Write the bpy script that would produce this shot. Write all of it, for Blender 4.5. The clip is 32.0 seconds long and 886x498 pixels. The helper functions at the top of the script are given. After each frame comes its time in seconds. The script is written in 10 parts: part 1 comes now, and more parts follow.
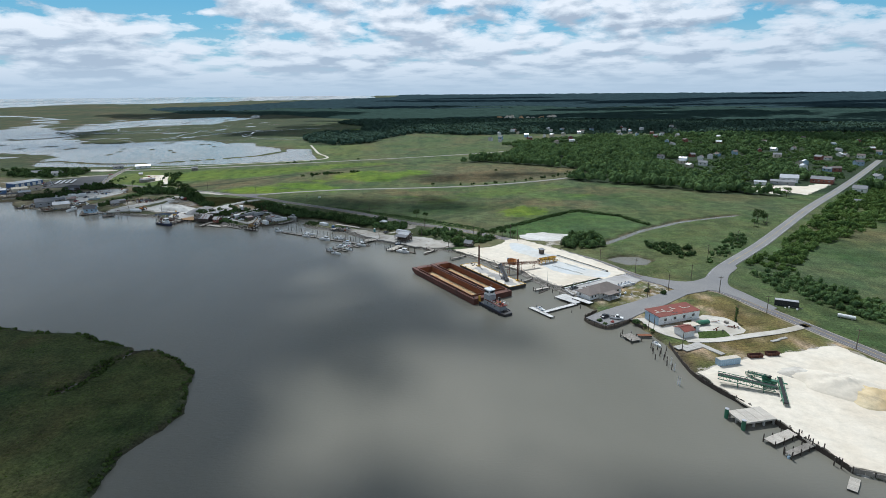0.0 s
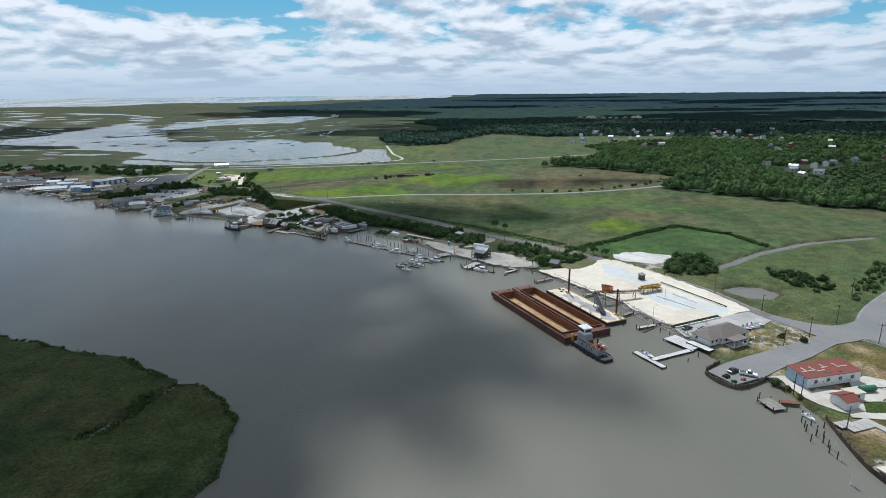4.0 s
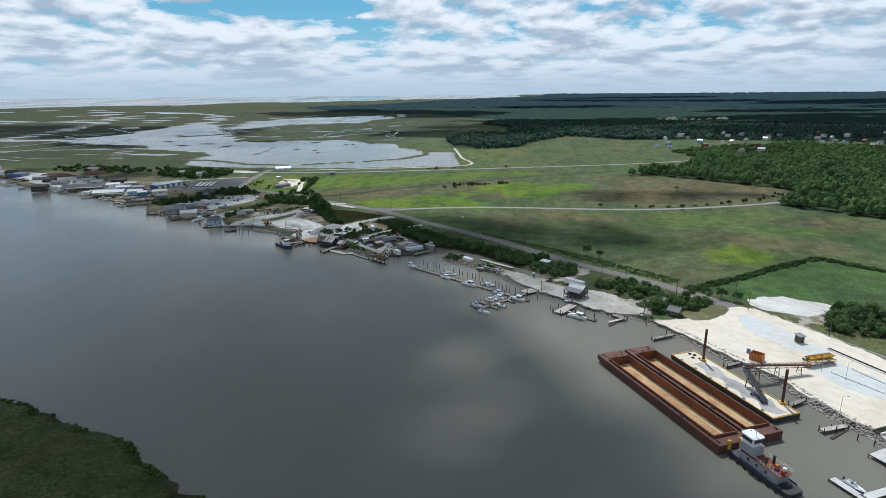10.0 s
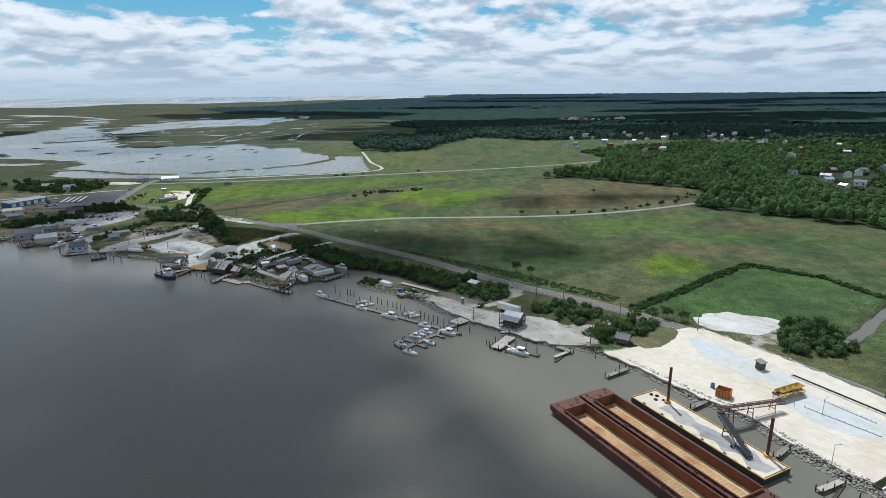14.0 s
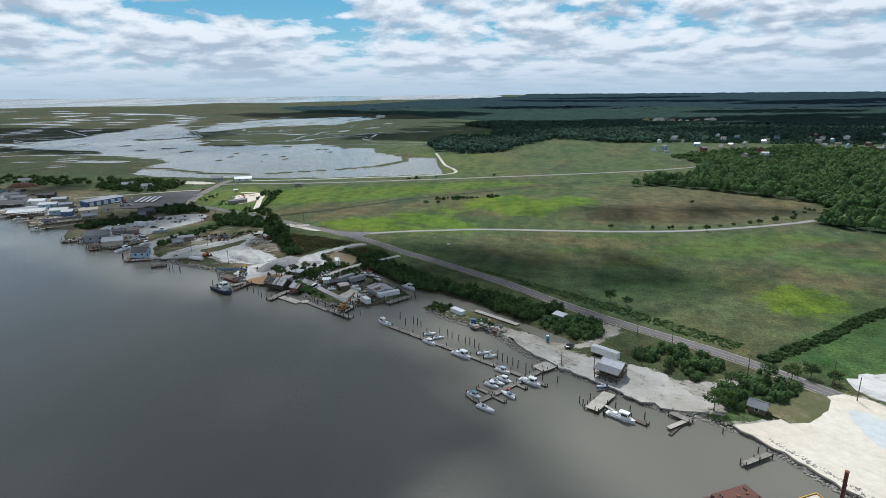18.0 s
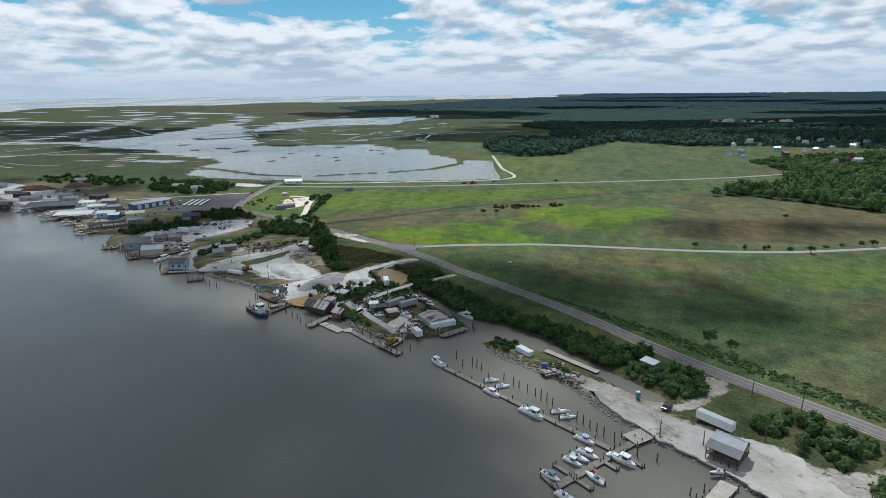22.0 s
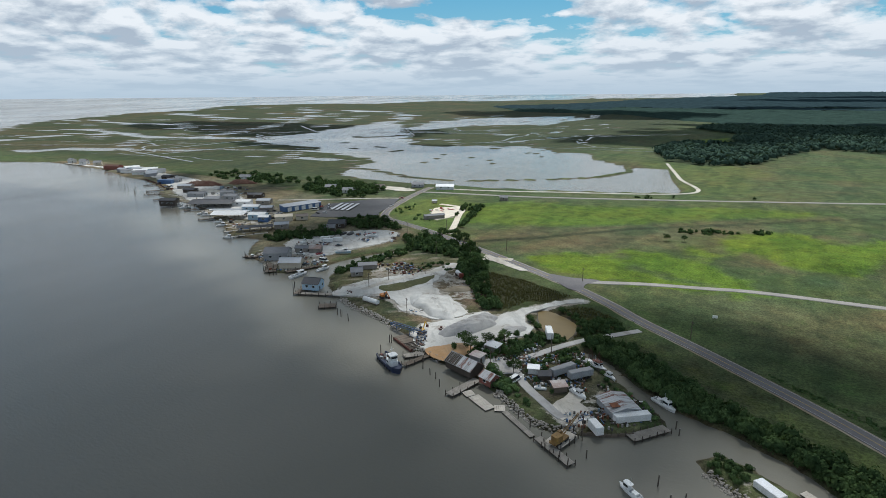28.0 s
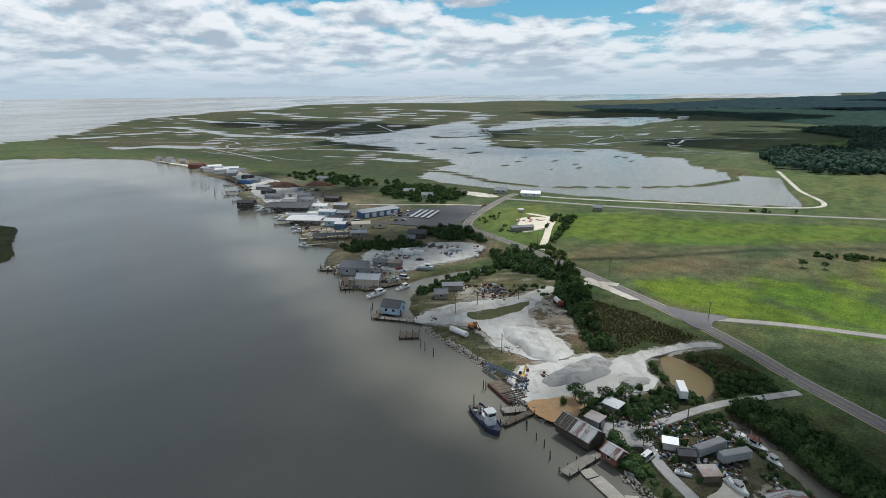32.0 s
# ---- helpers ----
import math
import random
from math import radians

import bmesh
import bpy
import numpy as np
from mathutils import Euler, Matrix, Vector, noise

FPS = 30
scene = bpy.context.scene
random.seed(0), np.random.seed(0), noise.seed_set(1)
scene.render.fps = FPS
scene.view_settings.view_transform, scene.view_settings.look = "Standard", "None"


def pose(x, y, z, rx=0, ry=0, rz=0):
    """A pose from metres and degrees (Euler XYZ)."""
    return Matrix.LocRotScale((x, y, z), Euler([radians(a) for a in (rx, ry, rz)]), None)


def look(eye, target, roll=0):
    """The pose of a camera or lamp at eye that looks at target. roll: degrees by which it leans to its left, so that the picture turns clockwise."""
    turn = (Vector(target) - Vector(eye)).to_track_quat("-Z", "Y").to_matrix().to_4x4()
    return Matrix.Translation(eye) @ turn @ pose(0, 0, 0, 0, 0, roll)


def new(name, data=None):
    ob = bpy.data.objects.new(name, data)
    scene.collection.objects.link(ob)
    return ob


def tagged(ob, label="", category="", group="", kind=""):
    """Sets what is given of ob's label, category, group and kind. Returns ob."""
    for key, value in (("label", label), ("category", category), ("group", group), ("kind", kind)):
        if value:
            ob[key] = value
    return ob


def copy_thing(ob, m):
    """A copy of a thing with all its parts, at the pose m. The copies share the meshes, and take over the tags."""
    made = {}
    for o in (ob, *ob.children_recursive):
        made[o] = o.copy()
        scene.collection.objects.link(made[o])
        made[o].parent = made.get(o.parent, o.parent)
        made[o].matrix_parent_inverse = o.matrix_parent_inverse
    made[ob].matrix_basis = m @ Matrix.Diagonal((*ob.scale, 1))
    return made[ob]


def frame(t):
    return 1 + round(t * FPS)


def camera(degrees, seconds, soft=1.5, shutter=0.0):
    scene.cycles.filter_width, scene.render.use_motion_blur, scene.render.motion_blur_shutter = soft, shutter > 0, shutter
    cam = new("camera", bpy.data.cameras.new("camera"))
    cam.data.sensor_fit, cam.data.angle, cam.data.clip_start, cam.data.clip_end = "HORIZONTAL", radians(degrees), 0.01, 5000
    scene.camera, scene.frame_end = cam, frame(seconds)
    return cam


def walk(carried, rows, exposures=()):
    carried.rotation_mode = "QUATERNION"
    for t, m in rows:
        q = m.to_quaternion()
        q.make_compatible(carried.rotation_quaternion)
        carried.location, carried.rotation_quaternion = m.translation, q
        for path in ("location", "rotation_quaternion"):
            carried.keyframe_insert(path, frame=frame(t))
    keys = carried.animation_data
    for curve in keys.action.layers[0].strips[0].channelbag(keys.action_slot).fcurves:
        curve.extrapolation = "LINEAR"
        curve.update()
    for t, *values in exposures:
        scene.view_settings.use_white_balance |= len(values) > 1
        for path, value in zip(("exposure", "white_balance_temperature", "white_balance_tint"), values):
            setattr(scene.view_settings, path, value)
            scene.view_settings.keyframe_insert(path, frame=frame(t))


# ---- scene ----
cam = camera(75.16, 32.0, soft=0.65)
PITCH, ROLL = -15.14, -0.46
# seconds, x, y, z in metres, yaw in degrees: the drone's way down the river
ROWS = [
    (0, -1.33, -0.52, 94.3, -0.13),
    (0.5, -1.91, 4.03, 94.32, 0.63),
    (1, -2.49, 8.57, 94.35, 1.55),
    (1.5, -3.31, 13.18, 94.38, 2.56),
    (2, -4.09, 17.96, 94.4, 3.52),
    (2.5, -4.96, 22.86, 94.42, 4.52),
    (3, -5.68, 28.07, 94.45, 5.6),
    (3.5, -6.52, 33.37, 94.48, 6.47),
    (5.5, -11.36, 53.75, 94.58, 9.63),
    (6, -12.63, 58.96, 94.6, 10.66),
    (6.5, -14.19, 64.06, 94.62, 11.55),
    (7, -15.74, 69.29, 94.65, 12.51),
    (7.5, -17.4, 74.36, 94.68, 13.2),
    (8, -19.28, 79.46, 94.7, 13.77),
    (8.5, -21.2, 84.53, 94.72, 13.93),
    (9, -23.12, 89.57, 94.75, 13.91),
    (9.5, -25.19, 94.65, 94.78, 13.89),
    (10, -26.81, 99.86, 94.8, 13.58),
    (10.5, -28.29, 104.93, 94.82, 7.54),
    (11, -30.73, 109.71, 94.85, 4.08),
    (11.5, -31.88, 114.82, 94.88, 4.06),
    (12, -33.14, 119.84, 94.9, 4.05),
    (12.5, -34.36, 124.85, 94.92, 4.27),
    (13, -35.51, 129.83, 94.95, 4.34),
    (13.5, -36.54, 134.76, 94.98, 4.34),
    (14, -37.7, 139.82, 95, 4.42),
    (14.5, -38.76, 144.88, 95.02, 4.75),
    (16.5, -42.27, 164.27, 95.12, 8.1),
    (17, -43.36, 169.16, 95.15, 9.16),
    (17.5, -44.62, 173.96, 95.18, 10.43),
    (18, -45.88, 178.93, 95.2, 11.68),
    (18.5, -47.16, 183.82, 95.22, 13.05),
    (19, -48.68, 188.49, 95.25, 14.32),
    (19.5, -50.11, 193.4, 95.28, 15.39),
    (20, -51.9, 197.99, 95.3, 16.01),
    (20.5, -53.86, 202.51, 95.32, 16.56),
    (21, -55.62, 206.89, 95.35, 16.87),
    (21.5, -57.51, 211.31, 95.38, 16.89),
    (22, -59.43, 215.83, 95.4, 16.89),
    (22.5, -61.48, 220.32, 95.42, 17.18),
    (23, -63.8, 224.97, 95.45, 18.42),
    (23.5, -66.02, 229.72, 95.48, 19.77),
    (24, -68.43, 234.63, 95.5, 21),
    (24.5, -70.91, 239.42, 95.52, 22.1),
    (25, -73.56, 244.2, 95.55, 23.37),
    (25.5, -76.47, 249.02, 95.58, 24.69),
    (27.5, -88.95, 267.6, 95.68, 30.47),
    (28, -92.15, 271.56, 95.7, 31.79),
    (28.5, -95.63, 275.39, 95.72, 33.04),
    (29, -99.27, 279.02, 95.75, 34.22),
    (29.5, -102.97, 282.39, 95.78, 35.34),
    (30, -106.77, 285.5, 95.8, 36.31),
    (30.5, -110.74, 288.44, 95.82, 37.16),
    (31, -114.74, 291.28, 95.85, 37.79),
    (31.5, -118.84, 294.12, 95.88, 38.32),
    (32, -123, 296.77, 95.9, 38.95),
]
walk(cam, [(t, pose(x, y, z, 90 + PITCH, 0, yaw) @ pose(0, 0, 0, 0, 0, ROLL)) for t, x, y, z, yaw in ROWS],
     exposures=[(0, -0.19, 5700, 8), (14, -0.19, 5740, 8), (26, -0.19, 5900, 8), (32, -0.19, 6050, 8)])

# ---------------------------------------------------------------- daylight
SUN_EL, SUN_AZ = radians(57), radians(12)        # height, and turn to the left of straight ahead (+y)
SUN_DIR = Vector((-math.sin(SUN_AZ) * math.cos(SUN_EL), math.cos(SUN_AZ) * math.cos(SUN_EL), math.sin(SUN_EL)))
sun = new("sun", bpy.data.lights.new("sun", "SUN"))
sun.data.energy, sun.data.angle, sun.data.color = 4.7, radians(1.5), (1.0, 0.955, 0.88)
sun.matrix_world = look((0, 0, 0), -SUN_DIR)


def node(tree, kind, ins=(), **props):
    """A node with its properties and inputs set; an input may be a value or another node's output."""
    n = tree.nodes.new(kind)
    for key, value in props.items():
        setattr(n, key, value)
    for key, value in dict(ins).items():
        if isinstance(value, bpy.types.NodeSocket):
            tree.links.new(value, n.inputs[key])
        else:
            n.inputs[key].default_value = value
    return n


def ramp(tree, fac, stops):
    n = node(tree, "ShaderNodeValToRGB", {"Fac": fac})
    els = n.color_ramp.elements
    while len(els) < len(stops):
        els.new(0.5)
    for e, (p, c) in zip(els, stops):
        e.position = p
        e.color = (c, c, c, 1) if isinstance(c, (int, float)) else (*c, 1)
    return n.outputs[0]


def maths(tree, op, a, b=0.0, c=0.0, clamp=False):
    n = tree.nodes.new("ShaderNodeMath")
    n.operation, n.use_clamp = op, clamp
    for i, v in enumerate((a, b, c)):
        if isinstance(v, bpy.types.NodeSocket):
            tree.links.new(v, n.inputs[i])
        else:
            n.inputs[i].default_value = v
    return n.outputs[0]


def mix(tree, fac, a, b, how="MIX"):
    n = tree.nodes.new("ShaderNodeMix")
    n.data_type, n.blend_type = "RGBA", how
    for i, v in ((0, fac), (6, a), (7, b)):
        if isinstance(v, bpy.types.NodeSocket):
            tree.links.new(v, n.inputs[i])
        else:
            n.inputs[i].default_value = (*v, 1) if isinstance(v, tuple) else v
    return n.outputs[2]


def make_sky():
    world = bpy.data.worlds.new("sky")
    scene.world = world
    world.use_nodes = True
    t = world.node_tree
    t.nodes.clear()
    sky = node(t, "ShaderNodeTexSky", sky_type="NISHITA", sun_disc=False, sun_elevation=SUN_EL, sun_rotation=-SUN_AZ, air_density=1.0, dust_density=1.2, ozone_density=1.5)
    way = node(t, "ShaderNodeTexCoord").outputs["Generated"]
    sep = node(t, "ShaderNodeSeparateXYZ", {0: way})
    up = maths(t, "MAXIMUM", sep.outputs[2], 0.0)
    # heaped cumulus seen from the side and below, drawn together towards the horizon
    def field(lift, scale, detail, rough=0.55, wide=4.2, tall=1.7):
        high = maths(t, "LOGARITHM", maths(t, "ADD", up, 0.030 + lift), math.e)
        flat = node(t, "ShaderNodeCombineXYZ", {0: maths(t, "MULTIPLY", sep.outputs[0], wide), 1: maths(t, "MULTIPLY", sep.outputs[1], wide), 2: maths(t, "MULTIPLY", high, tall)}).outputs[0]
        return node(t, "ShaderNodeTexNoise", {"Vector": flat, "Scale": scale, "Detail": detail, "Roughness": rough, "Distortion": 0.15}).outputs[0]

    def deck(lift, detail):
        # great banks, heaps and small puffs
        high = maths(t, "LOGARITHM", maths(t, "ADD", up, 0.030 + lift), math.e)
        flat = node(t, "ShaderNodeCombineXYZ", {0: maths(t, "MULTIPLY", sep.outputs[0], 4.2), 1: maths(t, "MULTIPLY", sep.outputs[1], 4.2), 2: maths(t, "MULTIPLY", high, 1.6)}).outputs[0]
        bent = node(t, "ShaderNodeTexNoise", {"Vector": flat, "Scale": 6.0, "Detail": 5.0, "Roughness": 0.6}).outputs["Color"]
        near = node(t, "ShaderNodeVectorMath", {0: flat, 1: node(t, "ShaderNodeVectorMath", {0: bent, "Scale": 0.16}, operation="SCALE").outputs[0]}, operation="ADD").outputs[0]
        puff = node(t, "ShaderNodeTexVoronoi", {"Vector": near, "Scale": 5.2, "Smoothness": 0.6}, feature="SMOOTH_F1").outputs["Distance"]
        return maths(t, "MULTIPLY_ADD", puff, -0.18, maths(t, "MULTIPLY_ADD", field(lift, 1.0, 2.0), 0.45, maths(t, "MULTIPLY_ADD", field(lift, 2.9, detail, 0.60), 0.62, 0.062)))
    here, above, high_above = deck(0.0, 12.0), deck(0.010, 5.0), deck(0.026, 3.0)
    # clear gaps of blue, high over the marsh and over the town
    gap = 0.0
    for az, el, w, h, deep in ((27, 7.9, 8.5, 1.5, 0.34), (20, 6.2, 4, 0.7, 0.09), (-20, 8.8, 14, 0.8, 0.22), (-2, 7.4, 5, 0.7, 0.12), (50, 8.9, 9, 1.2, 0.18), (4, 9.6, 6, 0.8, 0.20), (36, 7.2, 3, 0.7, 0.12)):
        d = Vector((-math.sin(radians(az)) * math.cos(radians(el)), math.cos(radians(az)) * math.cos(radians(el)), math.sin(radians(el))))
        side = maths(t, "ADD", maths(t, "MULTIPLY", sep.outputs[0], math.cos(radians(az))), maths(t, "MULTIPLY", sep.outputs[1], math.sin(radians(az))))
        sx = maths(t, "DIVIDE", side, math.sin(radians(w)))
        sz = maths(t, "DIVIDE", maths(t, "SUBTRACT", sep.outputs[2], d.z), math.sin(radians(h)))
        r2 = maths(t, "ADD", maths(t, "MULTIPLY", sx, sx), maths(t, "MULTIPLY", sz, sz))
        gap = maths(t, "ADD", gap, maths(t, "MULTIPLY", maths(t, "SUBTRACT", 1.0, maths(t, "MINIMUM", r2, 1.0)), deep))
    cover = ramp(t, maths(t, "ADD", maths(t, "SUBTRACT", here, gap), maths(t, "MULTIPLY", maths(t, "SUBTRACT", 0.085, up, clamp=True), 1.6)), [(0.395, 0.0), (0.44, 0.6), (0.52, 1.0)])
    # tops stand bright, undersides with cloud heaped over them are grey, and every puff has its own soft shade
    load = maths(t, "MULTIPLY_ADD", above, 0.55, maths(t, "MULTIPLY", high_above, 0.45))
    puff = maths(t, "SUBTRACT", here, above)
    shade = maths(t, "MULTIPLY_ADD", puff, 2.6, maths(t, "MULTIPLY_ADD", load, -3.3, 2.30))
    lit = ramp(t, shade, [(0.16, (0.50, 0.56, 0.63)), (0.48, (0.72, 0.765, 0.80)), (0.85, (1.0, 1.0, 0.99))])
    # overhead the deck shows its grey undersides
    lit = mix(t, 1.0, lit, ramp(t, up, [(0.20, 1.0), (0.50, 0.58)]), "MULTIPLY")
    lit = mix(t, 1.0, lit, ramp(t, sep.outputs[0], [(0.25, (1.0, 1.0, 1.0)), (0.75, (0.76, 0.81, 0.86))]), "MULTIPLY")
    blue = mix(t, 0.7, mix(t, 1.0, sky.outputs[0], (0.066, 0.106, 0.108), "MULTIPLY"), ramp(t, up, [(0.03, (0.34, 0.60, 0.74)), (0.15, (0.13, 0.42, 0.64)), (0.6, (0.07, 0.24, 0.50))]))
    seen = mix(t, cover, blue, lit)
    # milky air low over the land
    haze = ramp(t, up, [(0.0, 0.96), (0.018, 0.80), (0.045, 0.34), (0.10, 0.0)])
    out = mix(t, haze, seen, (0.56, 0.66, 0.74))
    back = node(t, "ShaderNodeBackground", {"Color": out, "Strength": 1.0})
    node(t, "ShaderNodeOutputWorld", {"Surface": back.outputs[0]})


make_sky()

# ---------------------------------------------------------------- materials
MATS = {}


def material(name, build):
    m = bpy.data.materials.new(name)
    m.use_nodes = True
    t = m.node_tree
    t.nodes.clear()
    bsdf = node(t, "ShaderNodeBsdfPrincipled")
    node(t, "ShaderNodeOutputMaterial", {"Surface": bsdf.outputs[0]})
    build(t, bsdf)
    MATS[name] = m
    return m


def put(t, bsdf, **ins):
    for key, value in ins.items():
        key = {"color": "Base Color", "rough": "Roughness", "metal": "Metallic", "normal": "Normal", "alpha": "Alpha", "ior": "IOR", "spec": "Specular IOR Level", "trans": "Transmission Weight"}[key]
        if isinstance(value, bpy.types.NodeSocket):
            t.links.new(value, bsdf.inputs[key])
        else:
            bsdf.inputs[key].default_value = (*value, 1) if isinstance(value, tuple) else value


def place(t):
    return node(t, "ShaderNodeNewGeometry").outputs["Position"]


def noise_tex(t, vec, scale, detail=4.0, rough=0.55, stretch=None):
    if stretch:
        vec = node(t, "ShaderNodeMapping", {"Vector": vec, "Scale": stretch}).outputs[0]
    return node(t, "ShaderNodeTexNoise", {"Vector": vec, "Scale": scale, "Detail": detail, "Roughness": rough}).outputs[0]


def bump(t, height, strength, distance):
    return node(t, "ShaderNodeBump", {"Height": height, "Strength": strength, "Distance": distance}).outputs[0]


def weathered(name, color, dirt, rough=0.7, coarse=0.35, fine=4.0, amount=0.6, metal=0.0, relief=0.02, vary=0.15, streak=None):
    """Paint, wood, concrete, rust: a base colour, blotches of a second one, grain, and a little difference from piece to piece."""
    def build(t, b):
        p = place(t)
        n1 = noise_tex(t, p, coarse, 6.0, 0.62, streak)
        n2 = noise_tex(t, p, fine, 3.0)
        c = mix(t, ramp(t, n1, [(0.5 - 0.25 * amount, 0.0), (0.72, amount)]), color, dirt)
        c = mix(t, 1.0, c, ramp(t, n2, [(0.25, 0.78), (0.75, 1.1)]), "MULTIPLY")
        rnd = node(t, "ShaderNodeObjectInfo").outputs["Random"]
        isl = node(t, "ShaderNodeNewGeometry").outputs["Random Per Island"]
        c = mix(t, 1.0, c, ramp(t, maths(t, "MULTIPLY_ADD", isl, 0.5, maths(t, "MULTIPLY", rnd, 0.5)), [(0.0, 1.0 - vary), (1.0, 1.0 + vary)]), "MULTIPLY")
        put(t, b, color=c, rough=rough, metal=metal, normal=bump(t, n2, 0.5, relief))
    return material(name, build)


def m_water(t, b):
    p = place(t)
    chop = noise_tex(t, p, 0.55, 5.0, 0.6, (1.0, 1.9, 1.0))
    swell = noise_tex(t, p, 0.02, 3.0, 0.5, (1.0, 0.45, 1.0))
    calm = noise_tex(t, p, 0.006, 4.0, 0.55, (1.0, 0.35, 1.0))
    c = mix(t, ramp(t, swell, [(0.35, 0.0), (0.7, 1.0)]), (0.152, 0.146, 0.120), (0.178, 0.168, 0.138))
    fine = noise_tex(t, p, 1.9, 3.0, 0.6, (1.0, 2.4, 1.0))
    put(t, b, color=c, rough=ramp(t, calm, [(0.35, 0.07), (0.65, 0.20)]), ior=1.33, spec=0.55,
        normal=bump(t, maths(t, "MULTIPLY_ADD", fine, 0.35, chop), 0.30, 0.30))


material("water", m_water)


def m_land(t, b):
    p = place(t)
    attr = node(t, "ShaderNodeAttribute", attribute_name="cover")
    base = attr.outputs["Color"]
    n1 = noise_tex(t, p, 0.012, 7.0, 0.62)
    n2 = noise_tex(t, p, 0.10, 6.0, 0.68)
    n3 = noise_tex(t, p, 0.9, 5.0, 0.72)
    n4 = noise_tex(t, p, 0.035, 6.0, 0.65, (1.0, 0.3, 1.0))
    n5 = noise_tex(t, p, 0.30, 6.0, 0.7)
    c = mix(t, ramp(t, n1, [(0.40, 0.0), (0.60, 0.6)]), base, mix(t, 1.0, base, (1.35, 1.04, 0.92), "MULTIPLY"))
    c = mix(t, ramp(t, n4, [(0.50, 0.0), (0.57, 0.75)]), c, mix(t, 1.0, c, (0.62, 0.72, 0.72), "MULTIPLY"))
    n6 = noise_tex(t, p, 0.055, 8.0, 0.72)
    c = mix(t, ramp(t, n6, [(0.53, 0.0), (0.60, 0.65)]), c, mix(t, 1.0, c, (1.16, 1.02, 1.0), "MULTIPLY"))
    c = mix(t, ramp(t, n6, [(0.36, 0.7), (0.44, 0.0)]), c, mix(t, 1.0, c, (0.66, 0.86, 0.62), "MULTIPLY"))
    c = mix(t, 1.0, c, ramp(t, n2, [(0.28, 0.52), (0.72, 1.40)]), "MULTIPLY")
    c = mix(t, 1.0, c, ramp(t, n3, [(0.30, 0.42), (0.70, 1.52)]), "MULTIPLY")
    # bare sand and shell with ragged edges
    bare = ramp(t, maths(t, "ADD", attr.outputs["Alpha"], maths(t, "MULTIPLY_ADD", n5, 1.3, -0.65)), [(0.50, 0.0), (0.62, 1.0)])
    soil = mix(t, ramp(t, n2, [(0.38, 0.0), (0.62, 1.0)]), (0.46, 0.435, 0.39), (0.27, 0.235, 0.18))
    soil = mix(t, 1.0, soil, ramp(t, n3, [(0.28, 0.70), (0.72, 1.15)]), "MULTIPLY")
    c = mix(t, bare, c, soil)
    put(t, b, color=c, rough=0.95, spec=0.15, normal=bump(t, maths(t, "MULTIPLY_ADD", n3, 0.5, n2), 1.0, 0.9))


material("land", m_land)


def m_sand(t, b, a=(0.56, 0.525, 0.465), d=(0.36, 0.325, 0.265), dirt=0.35, earth=(0.24, 0.205, 0.16), tracks=0.80):
    p = place(t)
    n1 = noise_tex(t, p, 0.045, 7.0, 0.62)
    n2 = noise_tex(t, p, 0.35, 5.0, 0.65)
    n3 = noise_tex(t, p, 3.0, 3.0)
    n4 = noise_tex(t, p, 0.11, 8.0, 0.72)
    turned = node(t, "ShaderNodeMapping", {"Vector": p, "Rotation": (0.0, 0.0, radians(48))}).outputs[0]
    ruts = noise_tex(t, turned, 0.30, 5.0, 0.6, (0.16, 1.0, 1.0))
    c = mix(t, ramp(t, n1, [(0.45, 0.0), (0.66, 0.85)]), a, d)
    c = mix(t, ramp(t, n4, [(0.55, 0.0), (0.63, dirt)]), c, earth)
    c = mix(t, 1.0, c, ramp(t, ruts, [(0.54, 1.0), (0.66, tracks)]), "MULTIPLY")
    c = mix(t, 1.0, c, ramp(t, n2, [(0.3, 0.88), (0.7, 1.07)]), "MULTIPLY")
    put(t, b, color=c, rough=0.95, spec=0.2, normal=bump(t, maths(t, "MULTIPLY_ADD", n3, 0.3, n2), 0.9, 0.3))


material("sand", m_sand)
material("strip_sand", lambda t, b: m_sand(t, b, (0.50, 0.475, 0.43), (0.36, 0.33, 0.285), 0.75, (0.20, 0.165, 0.12), 0.70))
material("land_turf", lambda t, b: m_sand(t, b, (0.105, 0.11, 0.05), (0.17, 0.145, 0.08), 0.5, (0.28, 0.235, 0.16), 0.9))
material("shell", lambda t, b: m_sand(t, b, (0.60, 0.585, 0.55), (0.47, 0.445, 0.40), 0.55, (0.24, 0.20, 0.15), 0.80))
material("yellow_sand", lambda t, b: m_sand(t, b, (0.58, 0.44, 0.24), (0.62, 0.53, 0.36)))
material("white_sand", lambda t, b: m_sand(t, b, (0.66, 0.60, 0.50), (0.60, 0.525, 0.415), 0.18, (0.46, 0.39, 0.30), 0.92))
material("blue_sand", lambda t, b: m_sand(t, b, (0.54, 0.56, 0.56), (0.55, 0.535, 0.49), 0.1, (0.46, 0.42, 0.36), 0.95))
material("orange_sand", lambda t, b: m_sand(t, b, (0.46, 0.28, 0.14), (0.50, 0.36, 0.22)))
material("gravel", lambda t, b: m_sand(t, b, (0.36, 0.35, 0.34), (0.48, 0.46, 0.43)))
material("dirt", lambda t, b: m_sand(t, b, (0.27, 0.22, 0.15), (0.36, 0.33, 0.27)))
weathered("asphalt", (0.19, 0.187, 0.187), (0.26, 0.25, 0.235), 0.9, 0.06, 2.0, 0.6, vary=0.04)
